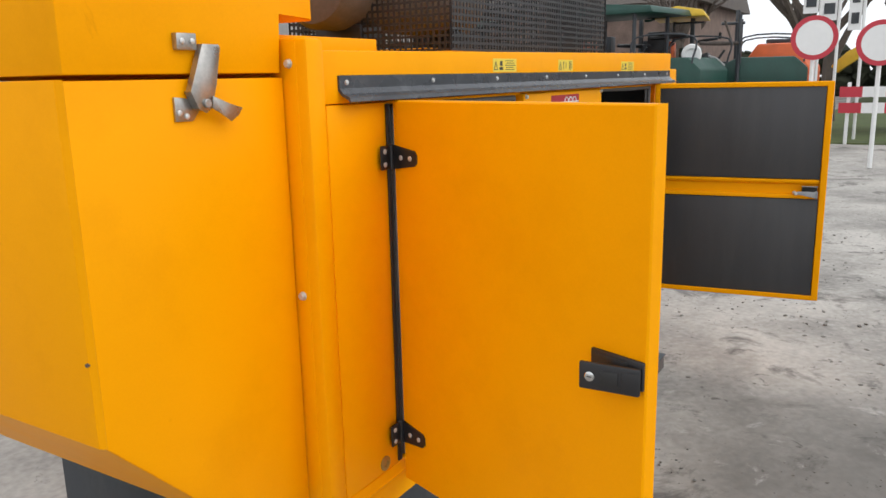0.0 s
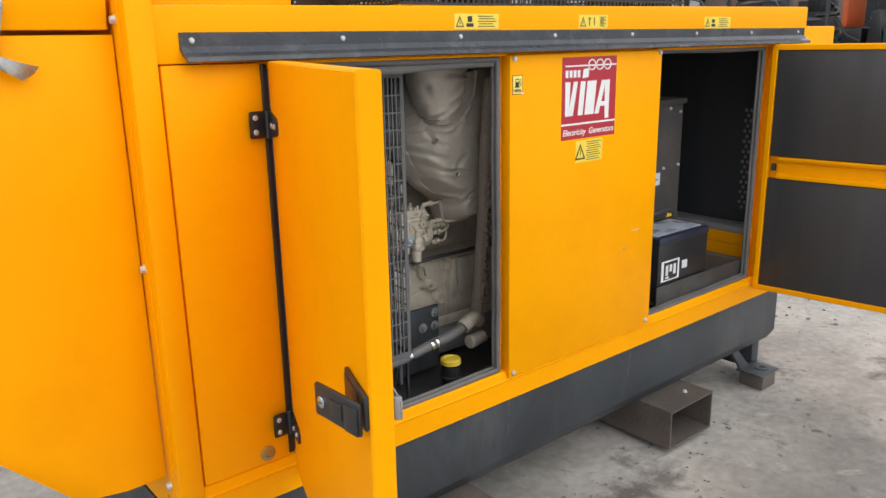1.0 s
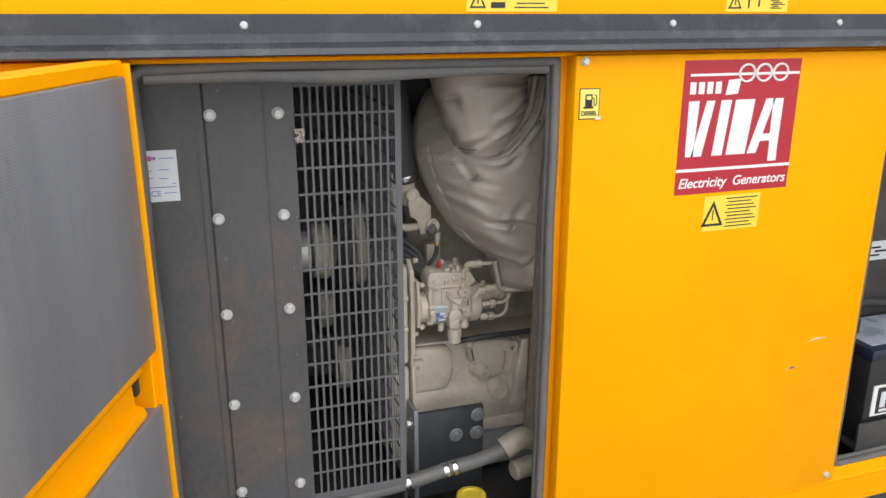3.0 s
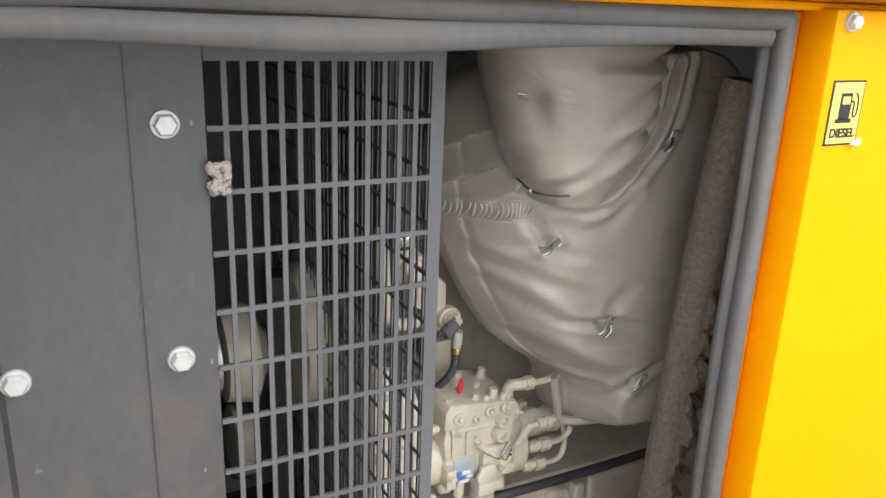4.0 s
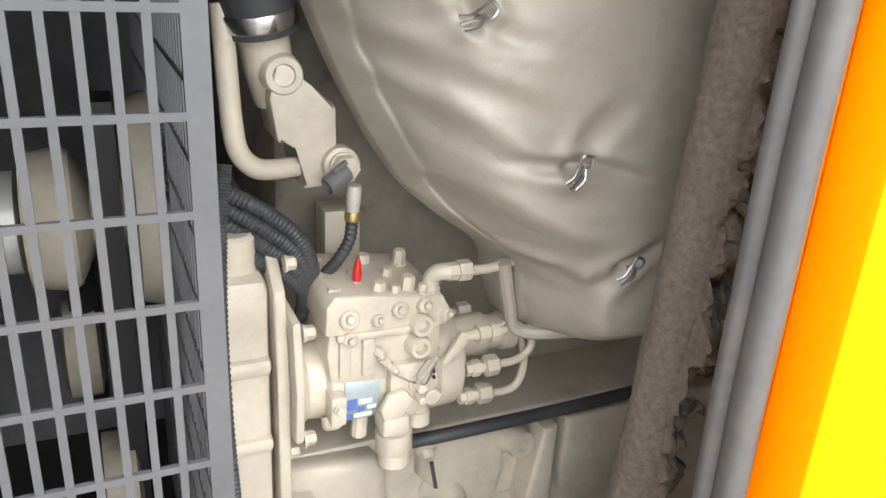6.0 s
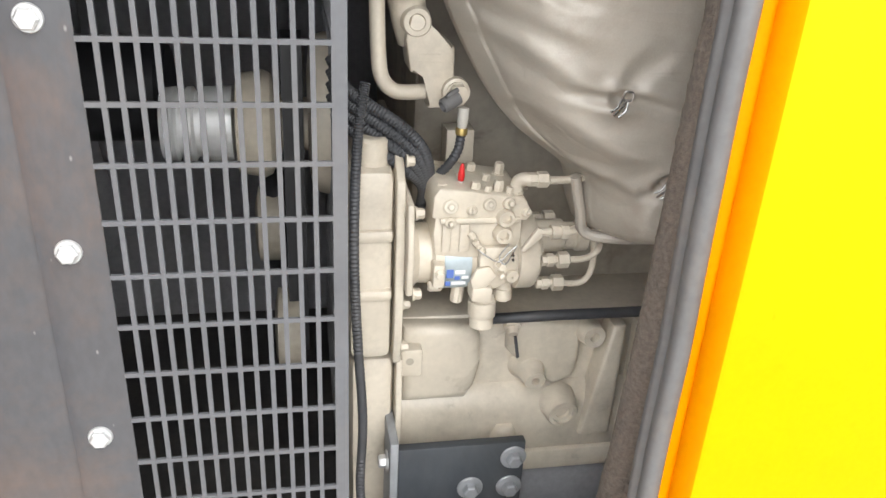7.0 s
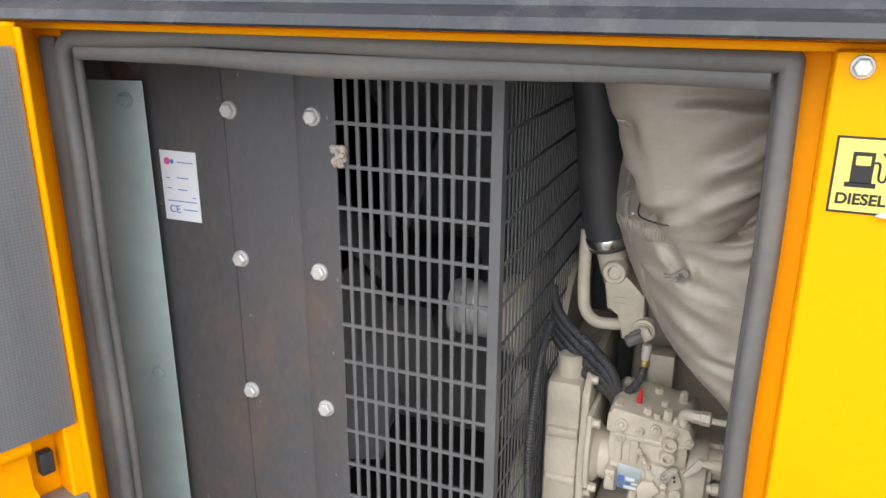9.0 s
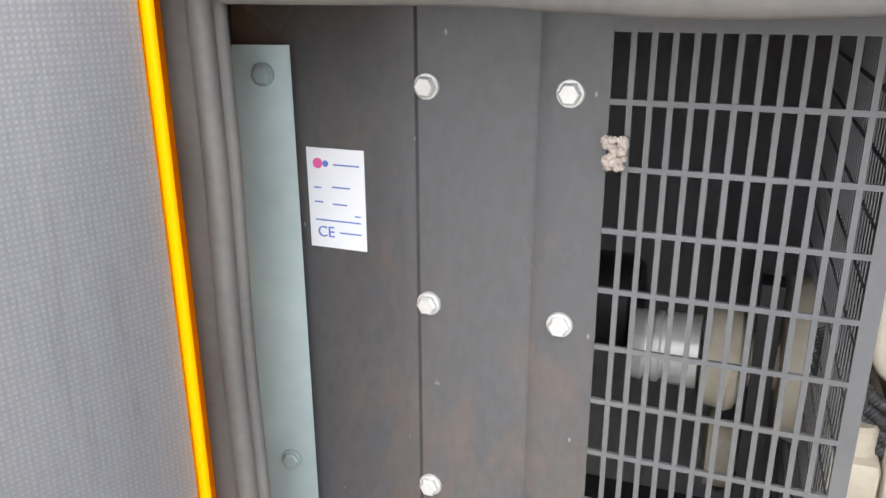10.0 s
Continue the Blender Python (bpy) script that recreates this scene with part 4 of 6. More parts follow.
for p, d, prof in (((0.898, 0.297, 0.688), (0.03, -1, -0.12), [(0, 0.024), (0.012, 0.0165), (0.03, 0.0128), (0.033, 0.0115), (0.033, 0.0052), (0.02, 0.0045)]),
                   ((0.935, 0.288, 0.64), (0.03, -1, -0.05), [(0, 0.024), (0.010, 0.0215), (0.026, 0.0185), (0.028, 0.0170), (0.028, 0.0132), (0.024, 0.0128), (0.024, 0.0085), (0.021, 0.008), (0.021, 0.004)]),
                   ((0.962, 0.29, 0.735), (0.1, -1, 0.05), [(0, 0.016), (0.022, 0.013), (0.022, 0.006), (0.012, 0.005)])):
    part("boss", lathe(p, d, prof, 28), KHAKI, crank)
part("lug", box(0.739, 0.768, 0.262, 0.298, 0.702, 0.736, 0.003), KHAKI, crank)
part("lug_boss", lathe((0.776, 0.298, 0.716), (0, -1, 0), [(0, 0.021), (0.012, 0.020), (0.018, 0.015)], 24), KHAKI, crank)
part("lug_hole", lathe((0.754, 0.263, 0.722), (0, -1, 0), [(0, 0.0045), (0.0013, 0.0045), (0.0013, 0.003)], 12), KHAKID, crank)
SETTLE = Vector((-0.003, 0.008, 0.006))
# gear housing with its flange
gear = part("gear_housing", box(0.688, 0.732, 0.262, 0.5, 0.735, 0.94, 0.010), KHAKI, engine, "beige gear housing")
part("rib", box(0.692, 0.731, 0.257, 0.5, 0.868, 0.882, 0.005), KHAKI, gear)
part("rib", box(0.692, 0.731, 0.257, 0.5, 0.805, 0.818, 0.005), KHAKI, gear)
part("filler_boss", cyl((0.712, 0.288, 0.92), (0.712, 0.288, 0.966), 0.0155, 20, 0.003), KHAKI, gear)
for z in (0.95, 0.905, 0.80, 0.75):
    part("flange_bolt", bolt((0.741, 0.262, z), (1, 0, 0), 0.006, 0.007), KHAKI, gear)
bm = prism([(0.262, 0.73), (0.45, 0.73), (0.45, 0.958), (0.29, 0.958), (0.258, 0.93), (0.252, 0.86), (0.252, 0.77)], "x", 0.7325, 0.741, 0.002)
part("gear_flange", bm, KHAKI, engine)
part("front_cover", box(0.69, 0.737, 0.275, 0.5, 0.52, 0.729, 0.012), KHAKI, engine)
part("rear_flange", prism([(0.262, 0.60), (0.42, 0.60), (0.42, 0.729), (0.27, 0.729)], "x", 0.738, 0.7448, 0.002), KHAKI, engine)
SETTLE = Vector((-0.003, 0.003, 0.007))
# injection pump
PY = 0.289
pump = part("injection_pump", lathe((0.744, PY, 0.845), (1, 0, 0), [(0, 0.036), (0.006, 0.036), (0.012, 0.030), (0.024, 0.031), (0.027, 0.0355), (0.062, 0.036), (0.068, 0.034), (0.074, 0.036), (0.088, 0.037), (0.104, 0.0375), (0.109, 0.036), (0.111, 0.0395), (0.128, 0.0395), (0.1305, 0.038), (0.1305, 0.03), (0.136, 0.029)], 40), KHAKI, engine, "beige rotary injection pump")
def pbit(name, bm, material=KHAKI, label=""):
    return part(name, bm, material, pump, label)
pbit("pump_flange", prism([(0.246, 0.818), (0.34, 0.806), (0.35, 0.85), (0.34, 0.912), (0.25, 0.912), (0.242, 0.86)], "x", 0.7415, 0.7485, 0.003))
for z in (0.903, 0.818):
    pbit("flange_nut", bolt((0.7485, 0.252, z), (1, 0, 0), 0.0065, 0.008))
pbit("governor_housing", prism([(0.769, 0.858), (0.8, 0.853), (0.845, 0.856), (0.853, 0.872), (0.853, 0.894), (0.768, 0.898), (0.7665, 0.88)], "y", 0.2535, 0.33, 0.003))
pbit("governor_cover", prism([(0.764, 0.8975), (0.857, 0.8935), (0.859, 0.905), (0.852, 0.918), (0.80, 0.924), (0.771, 0.928), (0.765, 0.92)], "y", 0.2495, 0.334, 0.003))
for x, w in ((0.7745, 0.009), (0.7915, 0.010)):
    pbit("web", box(x, x + w, 0.2495, 0.2535, 0.862, 0.892, 0.002))
pbit("ledge", box(0.772, 0.85, 0.2475, 0.252, 0.8925, 0.8985, 0.002))
# bosses, screws and ports on the cover and the side
for x, y, h, r in ((0.774, 0.264, 0.009, 0.0065), (0.789, 0.258, 0.006, 0.0048), (0.806, 0.262, 0.010, 0.0058), (0.817, 0.257, 0.008, 0.0045), (0.828, 0.262, 0.012, 0.0062), (0.838, 0.256, 0.007, 0.0046), (0.855, 0.272, 0.011, 0.0056), (0.776, 0.318, 0.01, 0.006), (0.812, 0.314, 0.01, 0.006), (0.84, 0.31, 0.012, 0.0062), (0.796, 0.292, 0.008, 0.005), (0.822, 0.288, 0.008, 0.005)):
    pbit("cover_screw", bolt((x, y, 0.919), (0.05, -0.12, 1), r, h))
for p, d, r in (((0.781, 0.2515, 0.909), (0, -1, 0.35), 0.0072), ((0.7815, 0.2515, 0.894), (0, -1, 0.1), 0.0056), ((0.801, 0.251, 0.905), (0.25, -1, 0.35), 0.0048), ((0.818, 0.251, 0.911), (0, -1, 0.3), 0.0062), ((0.836, 0.2505, 0.912), (0.2, -1, 0.3), 0.0058), ((0.853, 0.2525, 0.902), (0.5, -1, 0.3), 0.0048)):
    pbit("screw_boss", lathe(p, d, [(0, r), (0.005, r), (0.0062, r * 0.8), (0.0062, r * 0.5), (0.009, r * 0.5), (0.010, r * 0.3)], 14))
for x, z, r in ((0.834, 0.898, 0.0088), (0.833, 0.8805, 0.0088)):
    pbit("eye_port", lathe((x, 0.253, z), (0.05, -1, 0.06), [(0, r * 1.05), (0.008, r), (0.0105, r * 0.86), (0.0105, r * 0.55), (0.005, r * 0.48)], 20))
pbit("side_plate", prism([(0.812, 0.868), (0.845, 0.868), (0.852, 0.85), (0.842, 0.83), (0.828, 0.822), (0.812, 0.838)], "y", 0.2465, 0.26, 0.002))
pbit("throttle_lever", prism([(0.809, 0.848), (0.822, 0.850), (0.829, 0.84), (0.82, 0.828), (0.806, 0.826), (0.803, 0.836)], "y", 0.2405, 0.2465, 0.002))
pbit("lever_block", box(0.805, 0.826, 0.24, 0.262, 0.812, 0.828, 0.003))
pbit("throttle_nut", bolt((0.8325, 0.2465, 0.851), (0, -1, 0.05), 0.0055, 0.010, 0.0068))
pbit("throttle_stud", lathe((0.833, 0.2445, 0.843), (0.02, -1, -0.1), [(0, 0.0032), (0.010, 0.0032), (0.011, 0.002)], 10))
pbit("cover_disc", lathe((0.845, 0.2475, 0.837), (0.1, -1, -0.05), [(0, 0.0068), (0.003, 0.0068), (0.004, 0.0058), (0.004, 0.0015), (0.003, 0.001)], 18))
pbit("stop_lever", prism([(0.851, 0.866), (0.855, 0.863), (0.87, 0.878), (0.872, 0.886), (0.866, 0.889), (0.862, 0.882)], "y", 0.243, 0.2475, 0.001))
pbit("stop_screw", lathe((0.868, 0.247, 0.883), (1, 0, -0.01), [(0, 0.0042), (0.012, 0.0042), (0.012, 0.0072), (0.02, 0.0072), (0.022, 0.0062), (0.022, 0.0075), (0.029, 0.0075), (0.030, 0.003), (0.037, 0.003)], 10))
pbit("stop_wing", box(0.893, 0.903, 0.245, 0.248, 0.887, 0.8885, m=Matrix.Translation((0.898, 0.246, 0.888)) @ pose(0, 0, 0, 0, -25, 0) @ Matrix.Translation((-0.898, -0.246, -0.888))))
for p in ((0.802, 0.251, 0.881), (0.807, 0.25, 0.873), (0.811, 0.249, 0.868)):
    pbit("adjuster", lathe(p, (0.6, -1, -0.5), [(0, 0.0038), (0.006, 0.0038), (0.006, 0.0026), (0.009, 0.0024)], 8))
bm = tube([(0.808, 0.242, 0.869), (0.818, 0.239, 0.862), (0.829, 0.238, 0.857), (0.838, 0.239, 0.866), (0.846, 0.241, 0.872)], 0.0007, 6)
add_tube(bm, [(0.846, 0.241, 0.872), (0.84, 0.2375, 0.862), (0.834, 0.236, 0.855), (0.829, 0.2385, 0.862), (0.838, 0.24, 0.875)], 0.0007, 6)
pbit("seal_wire", bm, DULL, "thin wire seal")
for x, z in ((0.843, 0.862), (0.8435, 0.857)):
    pbit("seal_bead", lathe((x, 0.2415, z), (0, -1, 0), [(0, 0.0014), (0.002, 0.0012)], 8), INK)
# clamp block and maker's plate on the barrel
pbit("clamp", box(0.767, 0.7785, 0.2435, 0.262, 0.828, 0.852, 0.002))
pbit("clamp_screw", bolt((0.773, 0.2435, 0.843), (0, -1, 0), 0.0048, 0.004))
pbit("clamp_foot", lathe((0.772, 0.262, 0.826), (0, -0.55, -1), [(0, 0.0075), (0.008, 0.0075), (0.010, 0.005)], 10))
pbit("maker_plate", lathe((0.7795, PY, 0.845), (1, 0, 0), [(0, 0.0363), (0.0005, 0.0367), (0.0265, 0.0367), (0.027, 0.0363)], 48), PLATEL, "silver plate with blue print")
for x, z, w, h, m in ((0.7815, 0.834, 0.007, 0.009, BLUE), (0.79, 0.838, 0.010, 0.004, WHITE), (0.79, 0.831, 0.005, 0.004, BLUE), (0.797, 0.832, 0.007, 0.003, WHITE), (0.7815, 0.823, 0.005, 0.007, BLUE), (0.788, 0.824, 0.014, 0.004, WHITE)):
    y = PY - (0.0367 ** 2 - (z + h / 2 - 0.845) ** 2) ** 0.5
    pbit("print_bar", box(x, x + w, y - 0.0008, y + 0.003, z, z + h), m)
pbit("shutoff_valve", lathe((0.8215, 0.262, 0.812), (0.0, -0.08, -1), [(0, 0.012), (0.008, 0.012), (0.009, 0.0145), (0.024, 0.0145), (0.026, 0.0132), (0.026, 0.0125), (0.037, 0.0125), (0.039, 0.009)], 12))
pbit("drain_plug", lathe((0.843, 0.268, 0.822), (0.02, -0.1, -1), [(0, 0.0085), (0.008, 0.0085), (0.009, 0.0098), (0.02, 0.0098), (0.022, 0.007)], 14))
pbit("drain_plug", lathe((0.799, 0.274, 0.822), (-0.1, -0.1, -1), [(0, 0.0065), (0.024, 0.0065), (0.026, 0.004)], 10))
# delivery valves and pipes
for p in ((0.877, 0.256, 0.848), (0.876, 0.262, 0.8195), (0.874, 0.305, 0.872), (0.874, 0.31, 0.826)):
    pbit("union", lathe(p, (1, 0, 0), [(0, 0.0055), (0.005, 0.0055), (0.0055, 0.0068), (0.012, 0.0068), (0.013, 0.0045), (0.016, 0.0045), (0.0165, 0.0085), (0.027, 0.0085), (0.029, 0.005)], 6))
pbit("valve_holder", lathe((0.874, 0.285, 0.862), (1, 0, -0.02), [(0, 0.017), (0.03, 0.017), (0.032, 0.014), (0.044, 0.014), (0.046, 0.016), (0.056, 0.016), (0.058, 0.010)], 24))
pbit("delivery_pipe", tube([(0.904, 0.256, 0.848), (0.918, 0.256, 0.848), (0.93, 0.258, 0.851), (0.938, 0.262, 0.86), (0.942, 0.29, 0.878)], 0.0033, 10))
pbit("delivery_pipe", tube([(0.903, 0.262, 0.8195), (0.914, 0.262, 0.8175), (0.926, 0.262, 0.82), (0.933, 0.264, 0.829), (0.936, 0.268, 0.845), (0.938, 0.285, 0.872)], 0.0033, 10))
pbit("return_base", lathe((0.8455, 0.26, 0.915), (0, -0.05, 1), [(0, 0.0075), (0.006, 0.0075), (0.007, 0.006), (0.012, 0.006)], 6))
pbit("return_elbow", tube([(0.8455, 0.2595, 0.922), (0.8455, 0.2575, 0.93), (0.849, 0.254, 0.9345), (0.857, 0.251, 0.935)], 0.0062, 14))
pbit("return_nut", lathe((0.854, 0.2515, 0.935), (1, -0.02, 0.0), [(0, 0.0066), (0.008, 0.0066), (0.0085, 0.0078), (0.018, 0.0078), (0.020, 0.0045)], 6))
pbit("return_pipe", tube([(0.872, 0.25, 0.9345), (0.89, 0.25, 0.9348), (0.93, 0.255, 0.938)], 0.0036, 10))
pbit("cap_stem", lathe((0.795, 0.276, 0.92), (0, 0, 1), [(0, 0.0045), (0.003, 0.0045), (0.003, 0.0025), (0.008, 0.0025)], 10), ZINC)
pbit("wire_cap", lathe((0.795, 0.276, 0.926), (0.04, -0.05, 1), [(0, 0.003), (0.006, 0.0034), (0.014, 0.0022), (0.017, 0.0012)], 10), REDCAP, "red wire cap")
# thermostat housing, loop pipe, top hose
therm = part("thermostat_housing", prism([(0.742, 1.052), (0.747, 1.0215), (0.762, 1.0205), (0.764, 0.988), (0.789, 0.99), (0.788, 1.046), (0.768, 1.058), (0.76, 1.072), (0.748, 1.076)], "y", 0.302, 0.345, 0.003), KHAKI, engine, "beige cast coolant housing")
def tbit(name, bm, material=KHAKI, label=""):
    return part(name, bm, material, therm, label)
tbit("neck", lathe((0.752, 0.33, 1.045), (-0.19, -0.16, 1), [(0, 0.014), (0.02, 0.0165), (0.06, 0.0185), (0.064, 0.017)], 24))
tbit("eye", lathe((0.752, 0.315, 1.067), (0, -1, 0), [(0, 0.0145), (0.013, 0.0132), (0.0145, 0.012), (0.0145, 0.0078), (0.012, 0.0068), (0.006, 0.006)], 26))
tbit("sensor_seat", lathe((0.790, 0.305, 1.005), (0, -1, 0.05), [(0, 0.0135), (0.010, 0.0128), (0.0112, 0.010), (0.014, 0.010)], 22))
tbit("sensor_hex", lathe((0.790, 0.292, 1.0055), (0.05, -1, -0.1), [(0, 0.0098), (0.007, 0.0098), (0.008, 0.006)], 6))
plug = tbit("plug", lathe((0.7895, 0.2845, 1.004), (-0.85, -0.35, -0.42), [(0, 0.0068), (0.006, 0.0072), (0.017, 0.0068), (0.0185, 0.0055), (0.013, 0.0045), (0.007, 0.0042)], 16), RUBBER, "grey-brown sensor plug")
part("plug_clip", lathe((0.7885, 0.2825, 1.0115), (-0.85, -0.35, -0.42), [(0, 0.0022), (0.012, 0.0022), (0.013, 0.0012)], 8), RUBBER, plug)
tbit("loop_pipe", tube([(0.716, 0.315, 1.11), (0.7165, 0.31, 1.08), (0.718, 0.307, 1.04), (0.721, 0.306, 1.018), (0.73, 0.306, 1.006), (0.742, 0.307, 1.0025), (0.766, 0.312, 1.0025)], 0.0072, 14))
for k in range(2):
    tbit("cast_bar", box(0.754, 0.776, 0.3012, 0.3022, 1.036 - k * 0.007, 1.039 - k * 0.007))
part("top_hose", tube([(0.742, 0.318, 1.094), (0.737, 0.314, 1.12), (0.731, 0.31, 1.16), (0.722, 0.305, 1.24), (0.70, 0.30, 1.36), (0.66, 0.3, 1.40)], 0.0248, 24), CONDUIT, engine, "thick black coolant hose")
part("hose_clamp", lathe((0.7405, 0.317, 1.098), (-0.19, -0.16, 1), [(0, 0.0252), (0.001, 0.0258), (0.010, 0.0258), (0.011, 0.0252)], 28), CHROME, engine)
part("connector", lathe((0.7965, 0.288, 0.993), (-0.05, 0.0, -1), [(0, 0.0048), (0.002, 0.0053), (0.014, 0.0053), (0.016, 0.0045), (0.019, 0.0045)], 14), PLASTIC, engine, "white sensor connector")
part("brass_fitting", lathe((0.7956, 0.288, 0.974), (-0.05, 0.0, -1), [(0, 0.0052), (0.001, 0.0058), (0.006, 0.0058), (0.007, 0.005)], 14), BRASS, engine)
part("lead", corrugated([(0.7952, 0.288, 0.968), (0.793, 0.287, 0.953), (0.786, 0.29, 0.938), (0.775, 0.297, 0.922)], 0.0048), CONDUIT, engine)
part("tag_plate", box(0.794, 0.823, 0.352, 0.38, 0.907, 0.952, 0.001), KHAKI, engine)
for k in range(3):
    part("cast_mark", box(0.868 + k * 0.006, 0.872 + k * 0.006, 0.3785, 0.381, 0.881, 0.888), KHAKID, engine)
# bundle of corrugated conduits
for i in range(4):
    d = i * 0.0118
    part("conduit", corrugated([(0.676, 0.33, 1.03 - d), (0.688, 0.315, 1.006 - d), (0.708, 0.3, 0.993 - d), (0.737 - 0.2 * d, 0.29, 0.976 - 0.92 * d), (0.760 - 0.4 * d, 0.288 + 0.1 * d, 0.952 - 0.6 * d), (0.768 - 0.15 * d, 0.297 + 0.1 * d, 0.918 - 0.2 * d), (0.764, 0.312, 0.885)], 0.0061, 12, 0.0028, 0.91), CONDUIT, engine)
part("conduit", corrugated([(0.70, 0.23, 1.03), (0.694, 0.22, 0.995), (0.69, 0.21, 0.94), (0.689, 0.2, 0.87), (0.692, 0.2, 0.80), (0.697, 0.2, 0.71), (0.695, 0.2, 0.625), (0.702, 0.2, 0.55), (0.7, 0.22, 0.44)], 0.0048), CONDUIT, engine, "thin black corrugated conduit")
SETTLE = Vector((-0.002, 0.03, 0))
# harness along the crankcase
part("harness", tube([(0.84, 0.288, 0.755), (0.865, 0.275, 0.763), (0.91, 0.268, 0.768), (1.05, 0.272, 0.766), (1.3, 0.28, 0.77)], 0.006, 12), CONDUIT, engine)
part("oil_switch", lathe((0.868, 0.282, 0.757), (-0.05, -0.7, -0.5), [(0, 0.010), (0.010, 0.010), (0.011, 0.0065), (0.018, 0.006)], 8), KHAKI, engine)
part("switch_lead", cyl((0.869, 0.265, 0.745), (0.873, 0.262, 0.72), 0.0018, 8), CONDUIT, engine)
SETTLE = Vector((-0.003, 0.018, 0.008))
# mounting bracket
bm = box(0.738, 0.877, 0.222, 0.234, 0.45, 0.638, 0.002)
mount = part("mount_bracket", bm, BASEGREY, engine, "black steel engine mount bracket")
part("mount_side", box(0.728, 0.7375, 0.215, 0.32, 0.434, 0.652, 0.002), STEELGREY, mount, "grey steel side plate")
for x, z in ((0.864, 0.618), (0.818, 0.58), (0.862, 0.578)):
    part("bolt", bolt((x, 0.222, z), (0, -1, 0), 0.0105, 0.010, 0.0145), STEELGREY, mount)
part("bolt", bolt((0.728, 0.235, 0.615), (-1, 0, 0), 0.009, 0.009, 0.012), ZINC, mount)
part("oil_pan", box(0.8, 1.45, 0.3, 0.72, 0.435, 0.5445, 0.02), DARKIN, engine)

SETTLE = Vector((0.001, 0.006, 0.001))
# heat blanket on the turbocharger: a draped quilted body, and the padded sleeve pressed on it from above
CLIPS = [(0.826, 1.124), (0.897, 1.036), (0.949, 0.963), (1.008, 1.158)]
# drawn creases: from the point that pulls the cloth to where they fade, then width and depth
PULLED = ((0.826, 1.124, 0.797, 1.166, 0.007, 0.005), (0.83, 1.117, 0.876, 1.108, 0.006, 0.0035), (0.826, 1.122, 0.785, 1.118, 0.006, 0.003),
          (0.897, 1.036, 0.838, 1.04, 0.006, 0.0045), (0.897, 1.036, 0.955, 1.026, 0.0055, 0.0045), (0.897, 1.036, 0.93, 1.09, 0.009, 0.003),
          (0.757, 1.108, 0.895, 1.058, 0.009, 0.0055), (0.79, 1.075, 0.875, 1.03, 0.008, 0.0035), (0.828, 1.006, 0.952, 0.952, 0.010, 0.007),
          (0.882, 0.957, 0.935, 0.944, 0.0055, 0.0055), (0.893, 0.952, 0.906, 0.902, 0.006, 0.006), (0.949, 0.963, 0.985, 0.99, 0.006, 0.004),
          (0.905, 1.172, 0.882, 1.13, 0.008, 0.003), (0.949, 0.963, 0.915, 0.918, 0.007, 0.003))
TUCKED = ((0.768, 1.262, 0.79, 1.22, 0.010, 0.003), (0.925, 1.297, 0.80, 1.292, 0.006, 0.007), (0.925, 1.272, 0.856, 1.226, 0.0065, 0.009),
          (0.925, 1.288, 0.833, 1.24, 0.009, 0.006), (0.92, 1.245, 0.833, 1.21, 0.008, 0.0065), (0.915, 1.225, 0.838, 1.187, 0.006, 0.006),
          (0.90, 1.205, 0.838, 1.178, 0.005, 0.004), (0.798, 1.186, 0.84, 1.205, 0.007, 0.004), (0.764, 1.206, 0.79, 1.225, 0.007, 0.002))
RIM = spline([(0.80, 0, 1.177), (0.866, 0, 1.169), (0.90, 0, 1.195), (0.928, 0, 1.235), (0.938, 0, 1.29)], 5)


def off_line(x, z, ax, az, bx, bz):
    t = max(0.0, min(1.0, ((x - ax) * (bx - ax) + (z - az) * (bz - az)) / ((bx - ax) ** 2 + (bz - az) ** 2)))
    return math.hypot(x - ax - t * (bx - ax), z - az - t * (bz - az)), t


def drawn(x, z, strokes):
    """Valleys with raised lips along the strokes, deepest where they begin."""
    x, z = x + 0.003 * noise.noise((x * 30, 2, z * 30)), z + 0.004 * noise.noise((x * 30, 6, z * 30))
    y = deep = 0.0
    for ax, az, bx, bz, w, depth in strokes:
        d, t = off_line(x, z, ax, az, bx, bz)
        k = d / w
        if k < 4:
            f = 1.6 * depth * (1 - t) ** 0.7
            deep = max(deep, f * math.exp(-k * k))
            y -= 0.4 * f * math.exp(-((k - 1.7) / 0.8) ** 2)
    return y + deep


